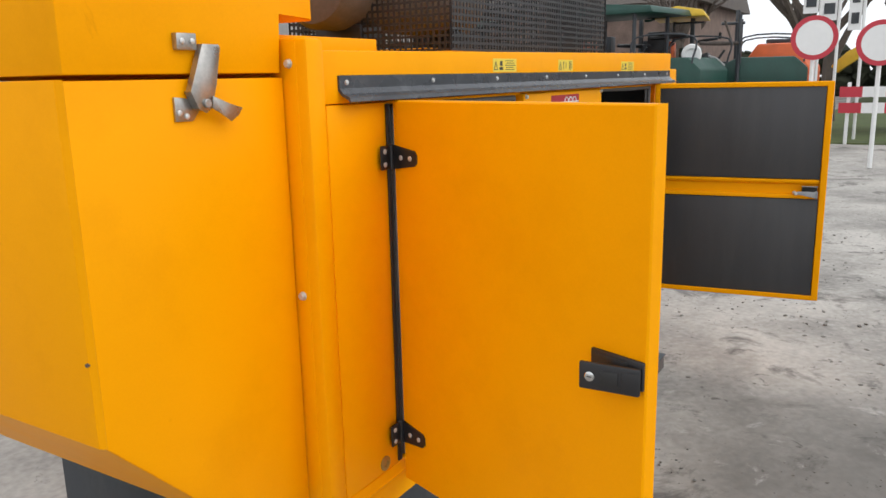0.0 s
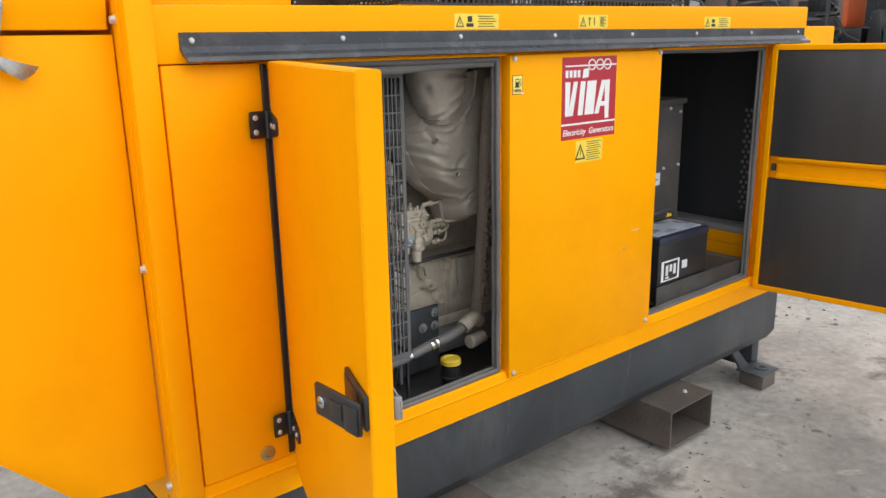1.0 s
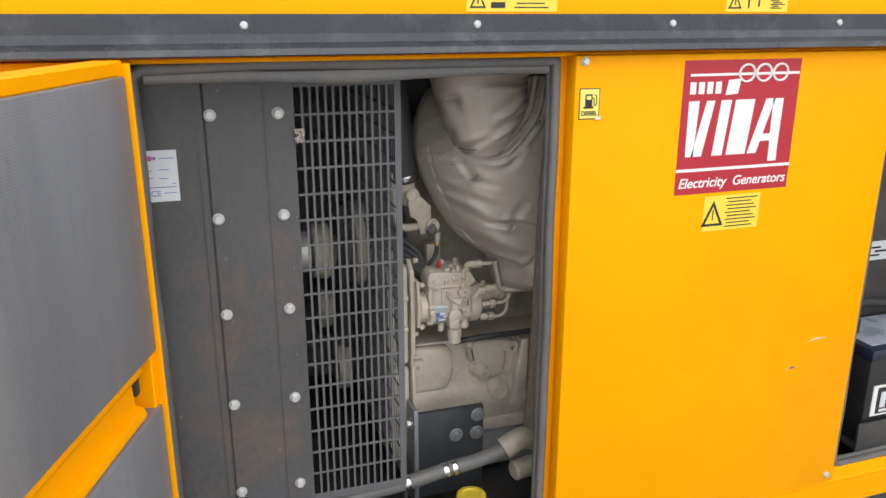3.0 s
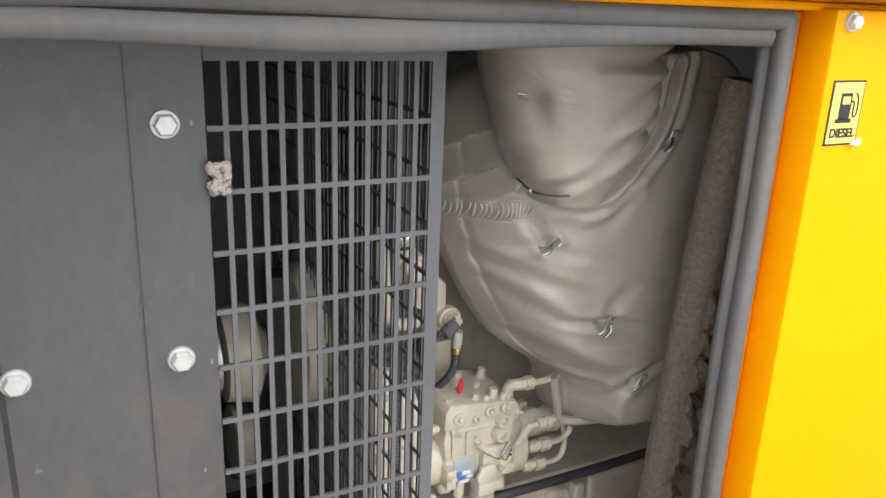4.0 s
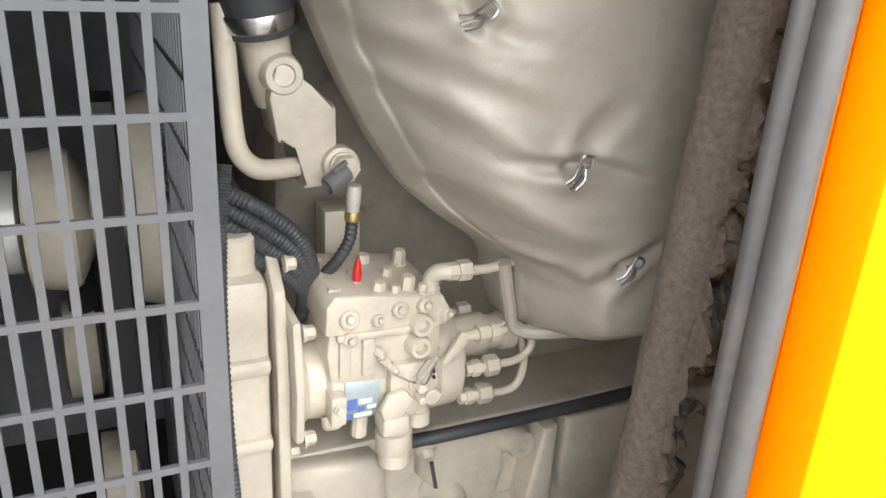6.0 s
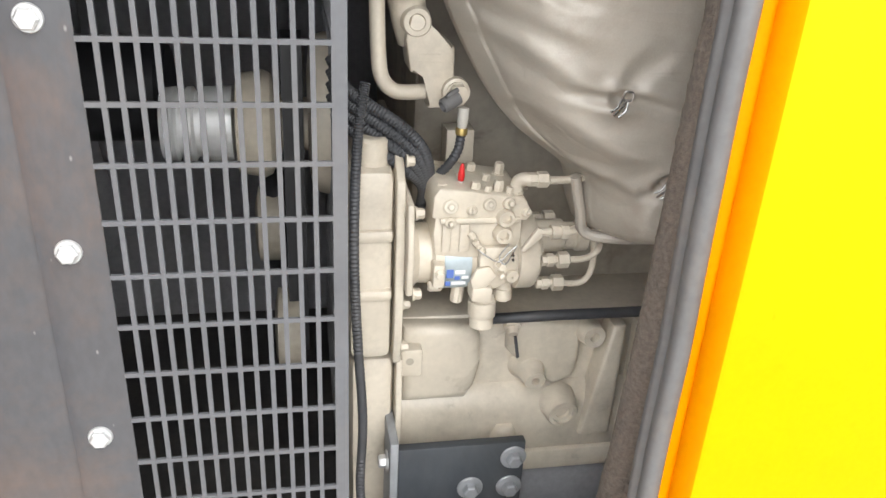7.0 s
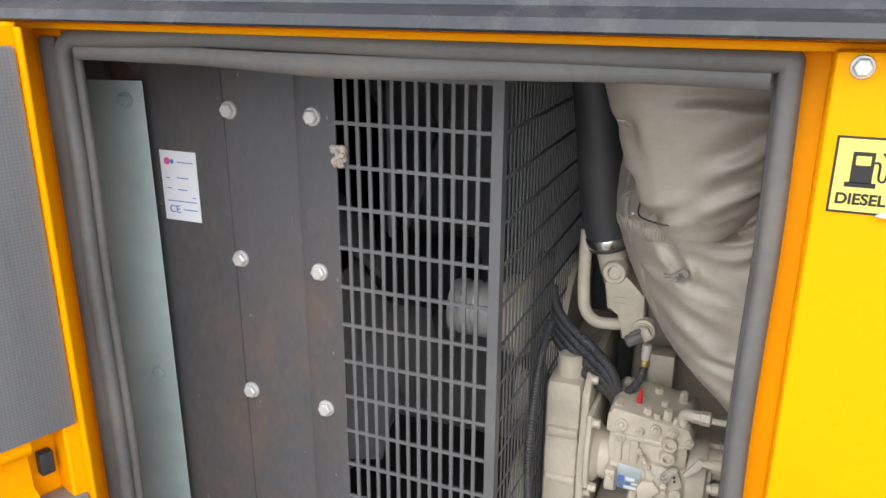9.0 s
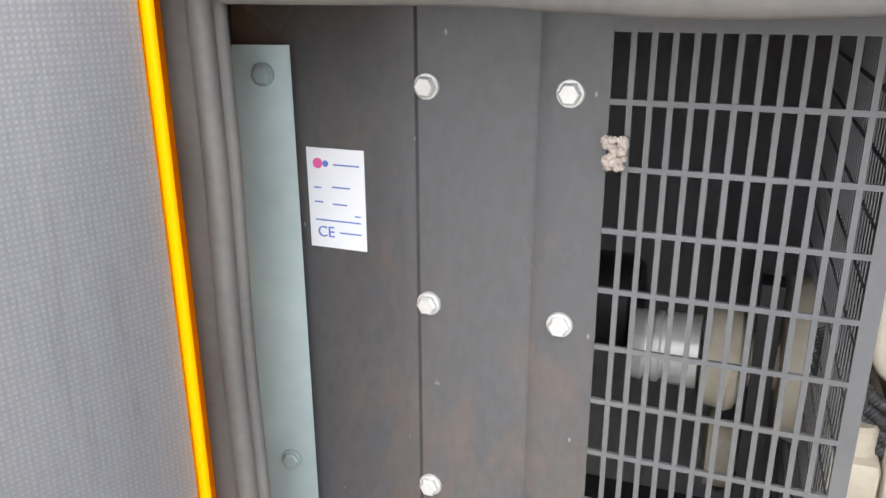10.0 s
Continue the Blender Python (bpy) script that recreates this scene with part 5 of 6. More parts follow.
def blanket_y(x, z):
    """Relief of the body: dimples at the hooks, drawn creases, pleats, gathers and the rolls round the sleeve."""
    y = drawn(x, z, PULLED)
    for cx, cz in CLIPS:
        d = math.hypot(x - cx, z - cz)
        y += 0.0015 * math.exp(-(d / 0.008) ** 2) + 0.004 * math.exp(-(d / 0.03) ** 2)
    # soft rolls that follow the sleeve's lower edge
    if z > 1.13:
        d = min(off_line(x, z, a.x, a.z, b.x, b.z)[0] for a, b in zip(RIM, RIM[1:]))
        g = max(0.0, min(1.0, (x - 0.82) / 0.04))
        y -= g * (0.008 * math.exp(-((d - 0.007) / 0.0045) ** 2) + 0.006 * math.exp(-((d - 0.021) / 0.006) ** 2))
        y += 0.006 * math.exp(-(d / 0.006) ** 2)
    # broad slack pleats beside the sleeve
    g = max(0.0, min(1.0, (z - 1.155) / 0.02)) * max(0.0, min(1.0, (0.815 - x) / 0.03))
    w = (((x - z) * 0.72 + 0.004 * noise.noise((x * 12, 6, z * 12))) / 0.027) % 1.0
    y += g * (0.008 - 0.026 * min(w ** 2.0, (1 - w) / 0.16))
    # stitched gathers across the seam
    c = z - 1.144 - (x - 0.745) * 0.2
    g = max(0.0, min(1.0, (0.818 - x) / 0.02))
    y -= g * 0.003 * math.exp(-(c / 0.010) ** 2)
    y += 0.0028 * math.exp(-((abs(c) - 0.010) / 0.002) ** 2) * g
    y += 0.003 * noise.noise((x * 11, 1, z * 11)) + 0.0018 * abs(noise.noise(((x + z) * 30, 4, (z - 0.5 * x) * 45)))
    return y


bm = bmesh.new()
N, M = 210, 190
lf = spline([(0.812, 0, 1.288), (0.778, 0, 1.268), (0.757, 0, 1.232), (0.749, 0, 1.185), (0.754, 0, 1.135), (0.787, 0, 1.06), (0.832, 0, 0.993), (0.893, 0, 0.945), (0.904, 0, 0.912), (0.915, 0, 0.885)], 12)
rt = spline([(0.99, 0, 1.305), (1.03, 0, 1.296), (1.065, 0, 1.27), (1.09, 0, 1.23), (1.105, 0, 1.17), (1.11, 0, 1.1), (1.11, 0, 1.04), (1.11, 0, 0.98), (1.105, 0, 0.94), (1.1, 0, 0.905)], 12)
rows = []
for i in range(N + 1):
    s = i / N * (len(lf) - 1)
    k = min(int(s), len(lf) - 2)
    a, b = lf[k].lerp(lf[k + 1], s - k), rt[k].lerp(rt[k + 1], s - k)
    row = []
    for j in range(M + 1):
        t = (j / M) ** 1.3
        p = a.lerp(b, t)
        e = max(0.0, 1 - (1 - min(1.0, t / 0.22)) ** 2.4) * max(0.0, 1 - max(0.0, (t - 0.85) / 0.15) ** 3)
        low = max(0.0, (i / N - 0.9) / 0.1)
        base = 0.272 - (0.072 + 0.045 * (1 - math.exp(-t / 0.3))) * e * (1 - 0.45 * low ** 3)
        base += 0.003 * math.exp(-((t - 0.045) / 0.006) ** 2) * min(1.0, i / 60)
        row.append(bm.verts.new((p.x, base + blanket_y(p.x, p.z) * min(1.0, t / 0.05), p.z)))
    rows.append(row)
skin = np.array([v.co[:] for r in rows for v in r])
back = [[bm.verts.new((v.co.x, 0.3, v.co.z)) if i in (0, N) or j in (0, M) else None for j, v in enumerate(r)] for i, r in enumerate(rows)]
for i in range(N):
    for j in range(M):
        bm.faces.new((rows[i][j], rows[i][j + 1], rows[i + 1][j + 1], rows[i + 1][j]))
for i in range(N):
    for j in (0, M):
        bm.faces.new((rows[i][j], rows[i + 1][j], back[i + 1][j], back[i][j]))
for j in range(M):
    for i in (0, N):
        bm.faces.new((rows[i][j], rows[i][j + 1], back[i][j + 1], back[i][j]))
blanket = part("heat_blanket", bm, BLANKET, engine, "grey-beige quilted heat blanket laced with wire", sharp=80)


def on_skin(x, z):
    return Vector(skin[((skin[:, 0] - x) ** 2 + (skin[:, 2] - z) ** 2).argmin()])


# sleeve: a bag with a flattened tip, wider to one side
def between(z, table):
    for (z1, v1), (z0, v0) in zip(table, table[1:]):
        if z >= z0:
            k = min(1.0, (z - z0) / (z1 - z0))
            return v0 + (v1 - v0) * k
    return table[-1][1]


XL = ((1.44, 0.728), (1.30, 0.744), (1.26, 0.758), (1.225, 0.769), (1.195, 0.784), (1.172, 0.806))
XR = ((1.44, 0.925), (1.29, 0.922), (1.24, 0.916), (1.20, 0.889), (1.172, 0.862))
HY = ((1.44, 0.064), (1.27, 0.062), (1.2, 0.05), (1.172, 0.034))
bm = bmesh.new()
rings = []
K, S = 110, 96
for i in range(K + 3):
    u = min(1.0, i / K)
    z = 1.44 - (1.44 - 1.172) * u
    tuck = max(0, i - K)
    xl, xr, hy = between(z, XL), between(z, XR), between(z, HY)
    hw, xc = (xr - xl) / 2 * (1, 0.93, 0.4)[tuck], (xl + xr) / 2
    ring = []
    for j in range(S):
        q = 2 * math.pi * j / S
        c, sn = math.cos(q), math.sin(q)
        x = xc + hw * abs(c) ** 0.86 * (1 if c > 0 else -1)
        y = 0.177 - hy * (1, 0.88, 0.3)[tuck] * abs(sn) ** 0.86 * (1 if sn > 0 else -1)
        h = 0.004 * noise.noise((x * 12, y * 12, z * 9)) - 0.0015 * abs(noise.noise((x * 40 + z * 20, y * 20, z * 40)))
        if sn > -0.2:
            h -= drawn(x, z, TUCKED)
        h -= 0.004 * math.exp(-(math.hypot(x - 0.769, z - 1.266) / 0.012) ** 2) * (sn > -0.2)
        ring.append(bm.verts.new((x + c * h, y - sn * h, z + (0, 0.002, 0.006)[tuck] - 0.004 * math.sin(9 * x) * u ** 6)))
    rings.append(ring)
for a, b in zip(rings, rings[1:]):
    for j in range(S):
        bm.faces.new((a[j], a[(j + 1) % S], b[(j + 1) % S], b[j]))
bm.faces.new(rings[0])
bm.faces.new(rings[-1])
part("sleeve", bm, BLANKET, blanket, "padded heat sleeve on the exhaust elbow", sharp=70)
seam = [on_skin(p.x, p.z) + Vector((0, -0.0006, 0)) for p in spline([(0.764, 0, 1.135), (0.772, 0, 1.11), (0.797, 0, 1.062), (0.842, 0, 0.995), (0.897, 0, 0.95)], 12)]
part("seam", add_tube(bmesh.new(), seam, 0.0012, 6, 1, smooth=False), BLANKET, blanket)
part("hem", tube([(0.894, 0.245, 0.945), (0.905, 0.25, 0.908), (0.914, 0.25, 0.884), (0.95, 0.236, 0.883), (1.01, 0.228, 0.889), (1.1, 0.24, 0.903)], 0.0055, 10), BLANKET, blanket)
bm = bmesh.new()
for k in range(len(seam) - 1):
    a, b = seam[k].lerp(seam[k + 1], 0.2), seam[k].lerp(seam[k + 1], 0.8)
    add_tube(bm, [a + Vector((0.003, -0.0022, 0.002)), b + Vector((0.003, -0.0022, 0.002))], 0.0004, 5, 1, smooth=False)
for dz in (-0.010, 0.010):
    for k in range(16):
        x = 0.766 + k * 0.0033
        zs = 1.144 + dz + (x - 0.745) * 0.2
        a, b = on_skin(x, zs), on_skin(x + 0.0022, zs + 0.0004)
        add_tube(bm, [a + Vector((0, -0.0006, 0)), b + Vector((0, -0.0006, 0))], 0.0004, 5, 1, smooth=False)
for k in range(26):
    x = 0.916 + k * 0.0045
    z = 0.8925 + 0.02 * (x - 0.916)
    y = 0.2425 - 0.011 * math.sin(min(1.0, (x - 0.916) / 0.06) * math.pi / 2)
    add_tube(bm, [(x, y - 0.004, z), (x + 0.003, y - 0.004, z)], 0.0006, 5, 1, smooth=False)
tagged(part("stitching", bm, KHAKI, blanket, "pale stitching thread"), kind="stuff")
bm = bmesh.new()
random.seed(21)
for k in range(20):
    x, h = 0.750 + k * 0.0031, random.uniform(0.0065, 0.0085)
    line = [on_skin(x + d * 0.08, 1.144 + d + (x - 0.745) * 0.2) for d in (-h, -h * 0.4, h * 0.4, h)]
    add_tube(bm, [p + Vector((0, dy, 0)) for p, dy in zip(line, (0.0014, -0.0002, -0.0002, 0.0014))], 0.0013, 7, 2)
tagged(part("gathered_band", bm, BLANKET, blanket, "fine stitched gathers in the cloth"), kind="stuff")
coil = []
for k in range(91):
    t, q = k / 90, k * 2 * math.pi / 6
    coil.append(Vector((0.774, 0.199, 1.221)).lerp(Vector((0.789, 0.189, 1.190)), t) + Vector((0.0024 * math.cos(q), -0.003, 0.0024 * math.sin(q))))
part("lacing_spring", add_tube(bmesh.new(), coil, 0.0006, 5, 1, smooth=False), STEELGREY, blanket, "steel lacing spring")
# Black strand under the sleeve's tip: the shade of the crease, drawn as a solid.
part("crease_shade", tube([(0.785, 0.178, 1.190), (0.788, 0.154, 1.183), (0.806, 0.142, 1.181), (0.825, 0.141, 1.180), (0.842, 0.150, 1.175)], 0.0009, 6), INK, blanket)
part("lacing_button", lathe((0.783, 0.153, 1.185), (-0.3, -1, 0.1), [(0, 0.0015), (0.001, 0.0017), (0.0016, 0.0013), (0.0016, 0.0004)], 12), STEELGREY, blanket)
for k, (cx, cz) in enumerate(CLIPS + [(0.776, 1.266), (0.935, 1.222)]):
    cy = min(on_skin(cx + dx, cz + dz).y for dx in (-0.008, 0, 0.005) for dz in (-0.009, 0, 0.007)) - 0.004 if k != 4 else 0.153
    bm = tube([(cx, cy + 0.006, cz), (cx + 0.005, cy - 0.002, cz + 0.002), (cx + 0.005, cy - 0.003, cz + 0.008), (cx - 0.001, cy - 0.003, cz + 0.009), (cx - 0.003, cy - 0.002, cz + 0.003), (cx - 0.006, cy - 0.002, cz - 0.004), (cx - 0.011, cy - 0.001, cz - 0.008)], 0.001, 6)
    add_tube(bm, [(cx + 0.002, cy, cz + 0.002), (cx - 0.002, cy - 0.003, cz - 0.003), (cx - 0.008, cy - 0.002, cz - 0.011)], 0.001, 6)
    add_tube(bm, [(cx + 0.003, cy, cz), (cx + 0.001, cy - 0.003, cz - 0.006), (cx - 0.004, cy - 0.002, cz - 0.012)], 0.001, 6)
    moved(bm, Matrix.Translation((cx, cy, cz)) @ pose(0, 0, 0, 0, (35, 0, 10, -20, 60, 5)[k], 0) @ Matrix.Translation((-cx, -cy, -cz)))
    part("wire_hook", bm, DULL, blanket, "twisted steel lacing hook")

SETTLE = Vector((0, 0, 0))
# crumbling foam sleeve on the pipe by the seal
col = spline([(0.938, 0.082, 1.285), (0.932, 0.092, 1.15), (0.930, 0.103, 1.0), (0.933, 0.118, 0.85), (0.939, 0.14, 0.7), (0.942, 0.16, 0.6)], 50)
bm = add_tube(bmesh.new(), col, 0.0185, 64, 1, lambda i, t: 1 + 0.05 * math.sin(t * 9) - 0.12 * t, smooth=False)
for v in bm.verts:
    n = (v.co - min(col, key=lambda c: (c - v.co).length_squared)).normalized()
    h = 0.0007 * noise.noise(v.co * 60) + 0.0011 * noise.noise(v.co * 190) - 0.002 * max(0.0, noise.noise(v.co * 120) - 0.25)
    edge = n.x * 0.72 - n.y * 0.69
    if edge > 0.55 and v.co.z < 1.13:
        h += 0.022 * max(0.0, noise.noise(v.co * 34)) + 0.009 * noise.noise(v.co * 95) + 0.004 * noise.noise(v.co * 240)
    v.co += n * h
part("foam_sleeve", bm, CRUST, engine, "crumbling dusty foam sleeve on an upright pipe", sharp=50)
bm = bmesh.new()
random.seed(8)
for i in range(110):
    z = random.uniform(0.7, 1.1)
    bmesh.ops.create_icosphere(bm, subdivisions=1, radius=random.uniform(0.002, 0.007), matrix=Matrix.Translation((0.946 + random.uniform(-0.007, 0.006), 0.078 + (1.15 - z) * 0.115 + random.uniform(-0.009, 0.006), z)))
for v in bm.verts:
    v.co += Vector((noise.noise(v.co * 200), noise.noise(v.co * 180), noise.noise(v.co * 170))) * 0.004
tagged(part("crumbling_foam", bm, CRUST, engine), kind="stuff")

# drain hose along the floor and filler neck
hose = thing("drain_hose", (0.6, 0.13, 0.53), "dusty grey rubber hose with steel clamps across the floor", "hose")
part("hose", tube([(0.27, 0.14, 0.527), (0.4, 0.13, 0.543), (0.5, 0.13, 0.557), (0.605, 0.13, 0.568), (0.68, 0.13, 0.574), (0.762, 0.13, 0.587), (0.826, 0.13, 0.595), (0.89, 0.135, 0.61)], 0.0138, 16), RUBBER, hose)
for x, z in ((0.680, 0.5745), (0.755, 0.5855), (0.772, 0.5885)):
    part("clamp", lathe((x - 0.005, 0.13, z - 0.001), (1, 0, 0.14), [(0, 0.0148), (0.002, 0.0158), (0.009, 0.0158), (0.011, 0.0148)], 22), CHROME, hose)
part("elbow", tube([(0.872, 0.132, 0.606), (0.895, 0.133, 0.617), (0.918, 0.138, 0.62), (0.945, 0.148, 0.605)], 0.021, 18), KHAKID, hose)
part("elbow", cyl((0.893, 0.13, 0.556), (0.955, 0.14, 0.558), 0.020, 18, 0.004), KHAKID, hose)
part("stay", box(0.677, 0.683, 0.135, 0.142, 0.432, 0.565), BASEGREY, hose)
part("mount_arm", box(0.2, 0.345, 0.075, 0.118, 0.4945, 0.503, 0.002), BASEGREY, rad)
filler = thing("fuel_filler", (0.794, 0.092, 0.44), "black tank filler neck with a yellow cap", "filler cap")
part("neck", lathe((0.794, 0.095, 0.43), (0, 0, 1), [(0, 0.025), (0.06, 0.025), (0.062, 0.028), (0.068, 0.028), (0.07, 0.025), (0.098, 0.025)], 24), BLACK, filler)
part("cap", lathe((0.794, 0.095, 0.533), (0, 0, 1), [(0, 0.028), (0.012, 0.028), (0.015, 0.0255), (0.016, 0.018), (0.0135, 0.016), (0.0135, 0.0)], 28), CAPYEL, filler, "grimy yellow plastic cap")
solid("anchor_bolt", lathe((0.36, 0.095, 0.432), (0, 0, 1), [(0, 0.028), (0.006, 0.028), (0.008, 0.024), (0.040, 0.023), (0.046, 0.026), (0.058, 0.026), (0.061, 0.022), (0.062, 0.012), (0.071, 0.012), (0.073, 0.006), (0.086, 0.005), (0.089, 0.002)], 24), BASEGREY, "dark rubber radiator mount with a threaded stud", "bolt")

# ---- alternator end behind the second door ----
alt = thing("alternator", (1.85, 0.45, 0.45), "dark grey alternator with a sheet-metal terminal box", "alternator")
tb = part("terminal_box", box(1.58, 2.012, 0.212, 0.6, 0.66, 1.152, 0.006), BOXGREY, alt, "dusty dark grey terminal box")
part("box_cover", box(1.575, 2.02, 0.203, 0.62, 1.148, 1.168, 0.004), BOXGREY, tb)
for x, z in ((1.6, 1.12), (1.99, 1.12), (1.995, 0.93), (1.905, 0.925), (1.7, 0.925), (1.93, 1.135)):
    part("screw", bolt((x, 0.212, z), (0, -1, 0), 0.006, 0.005), ZINC, tb)
part("nameplate", box(1.745, 1.885, 0.2095, 0.2115, 0.868, 0.912), PAPER, tb, "scuffed pale nameplate")
for k in range(3):
    part("print_bar", box(1.755 + 0.05 * (k % 2), 1.82 + 0.05 * (k % 2), 0.2085, 0.2095, 0.878 + k * 0.009, 0.882 + k * 0.009), INK, tb)
for x, z, r in ((1.822, 1.098, 0.022), (1.955, 0.755, 0.017)):
    part("warning_triangle", prism([(x - r, z - r * 0.8), (x + r, z - r * 0.8), (x, z + r)], "y", 0.2095, 0.2115), STICKY, tb)
    part("flash_sign", prism([(x + 0.002, z + 0.009), (x - 0.004, z - 0.002), (x, z - 0.002), (x - 0.003, z - 0.013), (x + 0.005, z + 0.001), (x + 0.001, z + 0.001)], "y", 0.2088, 0.2095), INK, tb)
part("alternator_body", lathe((1.5, 0.55, 0.75), (1, 0, 0), [(0, 0.2), (0.02, 0.24), (0.5, 0.24), (0.56, 0.2), (0.6, 0.1)], 36), DARKIN, alt)
part("pedestal", box(1.55, 2.05, 0.3, 0.75, 0.43, 0.56, 0.004), DARKIN, alt)
part("side_duct", box(2.03, 2.09, 0.5, 0.75, 0.68, 1.0, 0.025), BLACK, alt)
part("side_duct", box(2.03, 2.09, 0.5, 0.75, 1.05, 1.3, 0.025), BLACK, alt)
part("cable_run", tube([(1.6, 0.3, 1.2), (1.7, 0.35, 1.3), (1.72, 0.4, 1.4)], 0.012, 8), RUST, alt)
battery = thing("battery", (1.8, 0.14, 0.5), "black starter battery with a pale top label, in its tray", "battery")
part("case", box(1.655, 1.945, 0.04, 0.205, 0.52, 0.718, 0.005), BLACK, battery, "black plastic battery case")
part("lid", box(1.653, 1.948, 0.037, 0.208, 0.712, 0.738, 0.006), mat("battery_lid", (0.02, 0.024, 0.045), 0.35, var=0.2, scale=10, fine=100, bump=0.05), battery, "dark blue-black battery lid")
part("top_label", box(1.67, 1.932, 0.06, 0.19, 0.7382, 0.7395), BATTOP, battery)
sl = part("side_label", box(1.672, 1.773, 0.0375, 0.0398, 0.585, 0.655), WHITE, battery)
part("label_ink", box(1.684, 1.761, 0.0362, 0.0374, 0.59, 0.65), INK, sl)
for k in range(3):
    part("label_bar", box(1.692 + 0.022 * k, 1.706 + 0.022 * k, 0.0352, 0.0361, 0.604 + 0.012 * (k % 2), 0.64), PAPER, sl)
part("label_bar", box(1.692, 1.712, 0.0352, 0.0361, 0.594, 0.6), PAPER, sl)
part("code_label", box(1.79, 1.82, 0.0375, 0.0398, 0.612, 0.64), PAPER, battery)
bm = box(1.6, 2.16, 0.03, 0.24, 0.434, 0.455, 0.003)
add_box(bm, 1.64, 2.16, 0.03, 0.036, 0.455, 0.575, 0.002)
add_box(bm, 1.65, 2.16, 0.036, 0.24, 0.505, 0.518, 0.003)
add_box(bm, 1.955, 2.16, 0.036, 0.24, 0.518, 0.57, 0.003)
part("tray", bm, OILY, battery, "dark steel battery tray")
part("terminal", cyl((1.69, 0.13, 0.738), (1.69, 0.13, 0.77), 0.012, 14, 0.002), BLACK, battery)
part("cable", tube([(1.69, 0.13, 0.76), (1.75, 0.19, 0.775), (1.85, 0.2, 0.765), (1.98, 0.22, 0.75), (2.04, 0.26, 0.6)], 0.009, 10), CONDUIT, battery)
part("hold_down_stud", lathe((2.06, 0.14, 0.57), (0, 0, 1), [(0, 0.014), (0.008, 0.014), (0.008, 0.005), (0.045, 0.005)], 10), ZINC, battery)
part("cross_beam", box(2.29, 2.36, 0.06, 0.9, 0.54, 0.588, 0.004), YELLOW, canopy)
part("cross_beam", box(2.29, 2.36, 0.06, 0.9, 0.59, 0.636, 0.004), YELLOW, canopy)
part("beam_pad", box(2.285, 2.384, 0.06, 0.9, 0.637, 0.66, 0.003), DARKIN, canopy)
part("beam_foot", box(2.2, 2.37, 0.06, 0.9, 0.435, 0.538, 0.003), DARKIN, canopy)
# perforated lining on the end wall
bm = bmesh.new()
for i in range(4):
    for j in range(20):
        y, z = 0.1 + i * 0.022 + 0.011 * (j % 2), 0.72 + j * 0.02
        add_lathe(bm, (2.3849, y, z), (-1, 0, 0), [(0, 0.008), (0.0015, 0.007)], 6)
part("lining_studs", bm, DARKIN, canopy)

# ---- stickers ----
def sticker(name, x0, x1, z0, z1, material, label, y=-0.0092, host=None):
    return part(name, box(x0, x1, y - 0.0005, y, z0, z1), material, host or canopy, label)
Y1 = -0.0097
s = sticker("brand_sticker", 1.105, 1.331, 1.115, 1.332, RED, "dark red and white maker's sticker", host=panel)
def ink(name, bm, material):
    return part(name, bm, material, panel)
ink("brand_rule", box(1.105, 1.331, Y1 - 0.0005, Y1, 1.153, 1.158), WHITE)
ink("brand_rule", box(1.117, 1.329, Y1 - 0.0005, Y1, 1.307, 1.311), WHITE)
ink("brand_block", prism([(1.190, 1.3), (1.214, 1.302), (1.21, 1.278), (1.186, 1.276)], "y", Y1 - 0.0007, Y1), WHITE)
# plain slanted shapes where the brand's word stands
for a, b, c, d in ((1.118, 1.138, 1.119, 1.134), (1.152, 1.168, 1.130, 1.150), (1.180, 1.200, 1.170, 1.190), (1.208, 1.246, 1.198, 1.236), (1.268, 1.286, 1.240, 1.258), (1.282, 1.303, 1.284, 1.301)):
    ink("brand_bar", prism([(a, 1.268), (b, 1.268), (d, 1.178), (c, 1.178)], "y", Y1 - 0.0005, Y1), WHITE)
ink("brand_bar", box(1.256, 1.286, Y1 - 0.0008, Y1 - 0.0002, 1.198, 1.21), WHITE)
ink("brand_bar", box(1.284, 1.301, Y1 - 0.0008, Y1 - 0.0002, 1.163, 1.179), WHITE)
for x0 in (1.118, 1.134, 1.150, 1.166):
    ink("brand_bar", box(x0, x0 + 0.011, Y1 - 0.0005, Y1, 1.279, 1.298), WHITE)
bm = bmesh.new()
for cx in (1.224, 1.257, 1.290):
    add_tube(bm, [(cx + 0.0145 * math.cos(k * math.pi / 10), Y1 - 0.0009, 1.3105 + 0.0135 * math.sin(k * math.pi / 10)) for k in range(21)], 0.0019, 6, 1, smooth=False)
ink("brand_wave", bm, WHITE)
part("lettering", lettering("Electricity  Generators", 0.0232, pose(1.218, Y1, 1.126), shear=0.2, bold=0.0003), WHITE, panel)
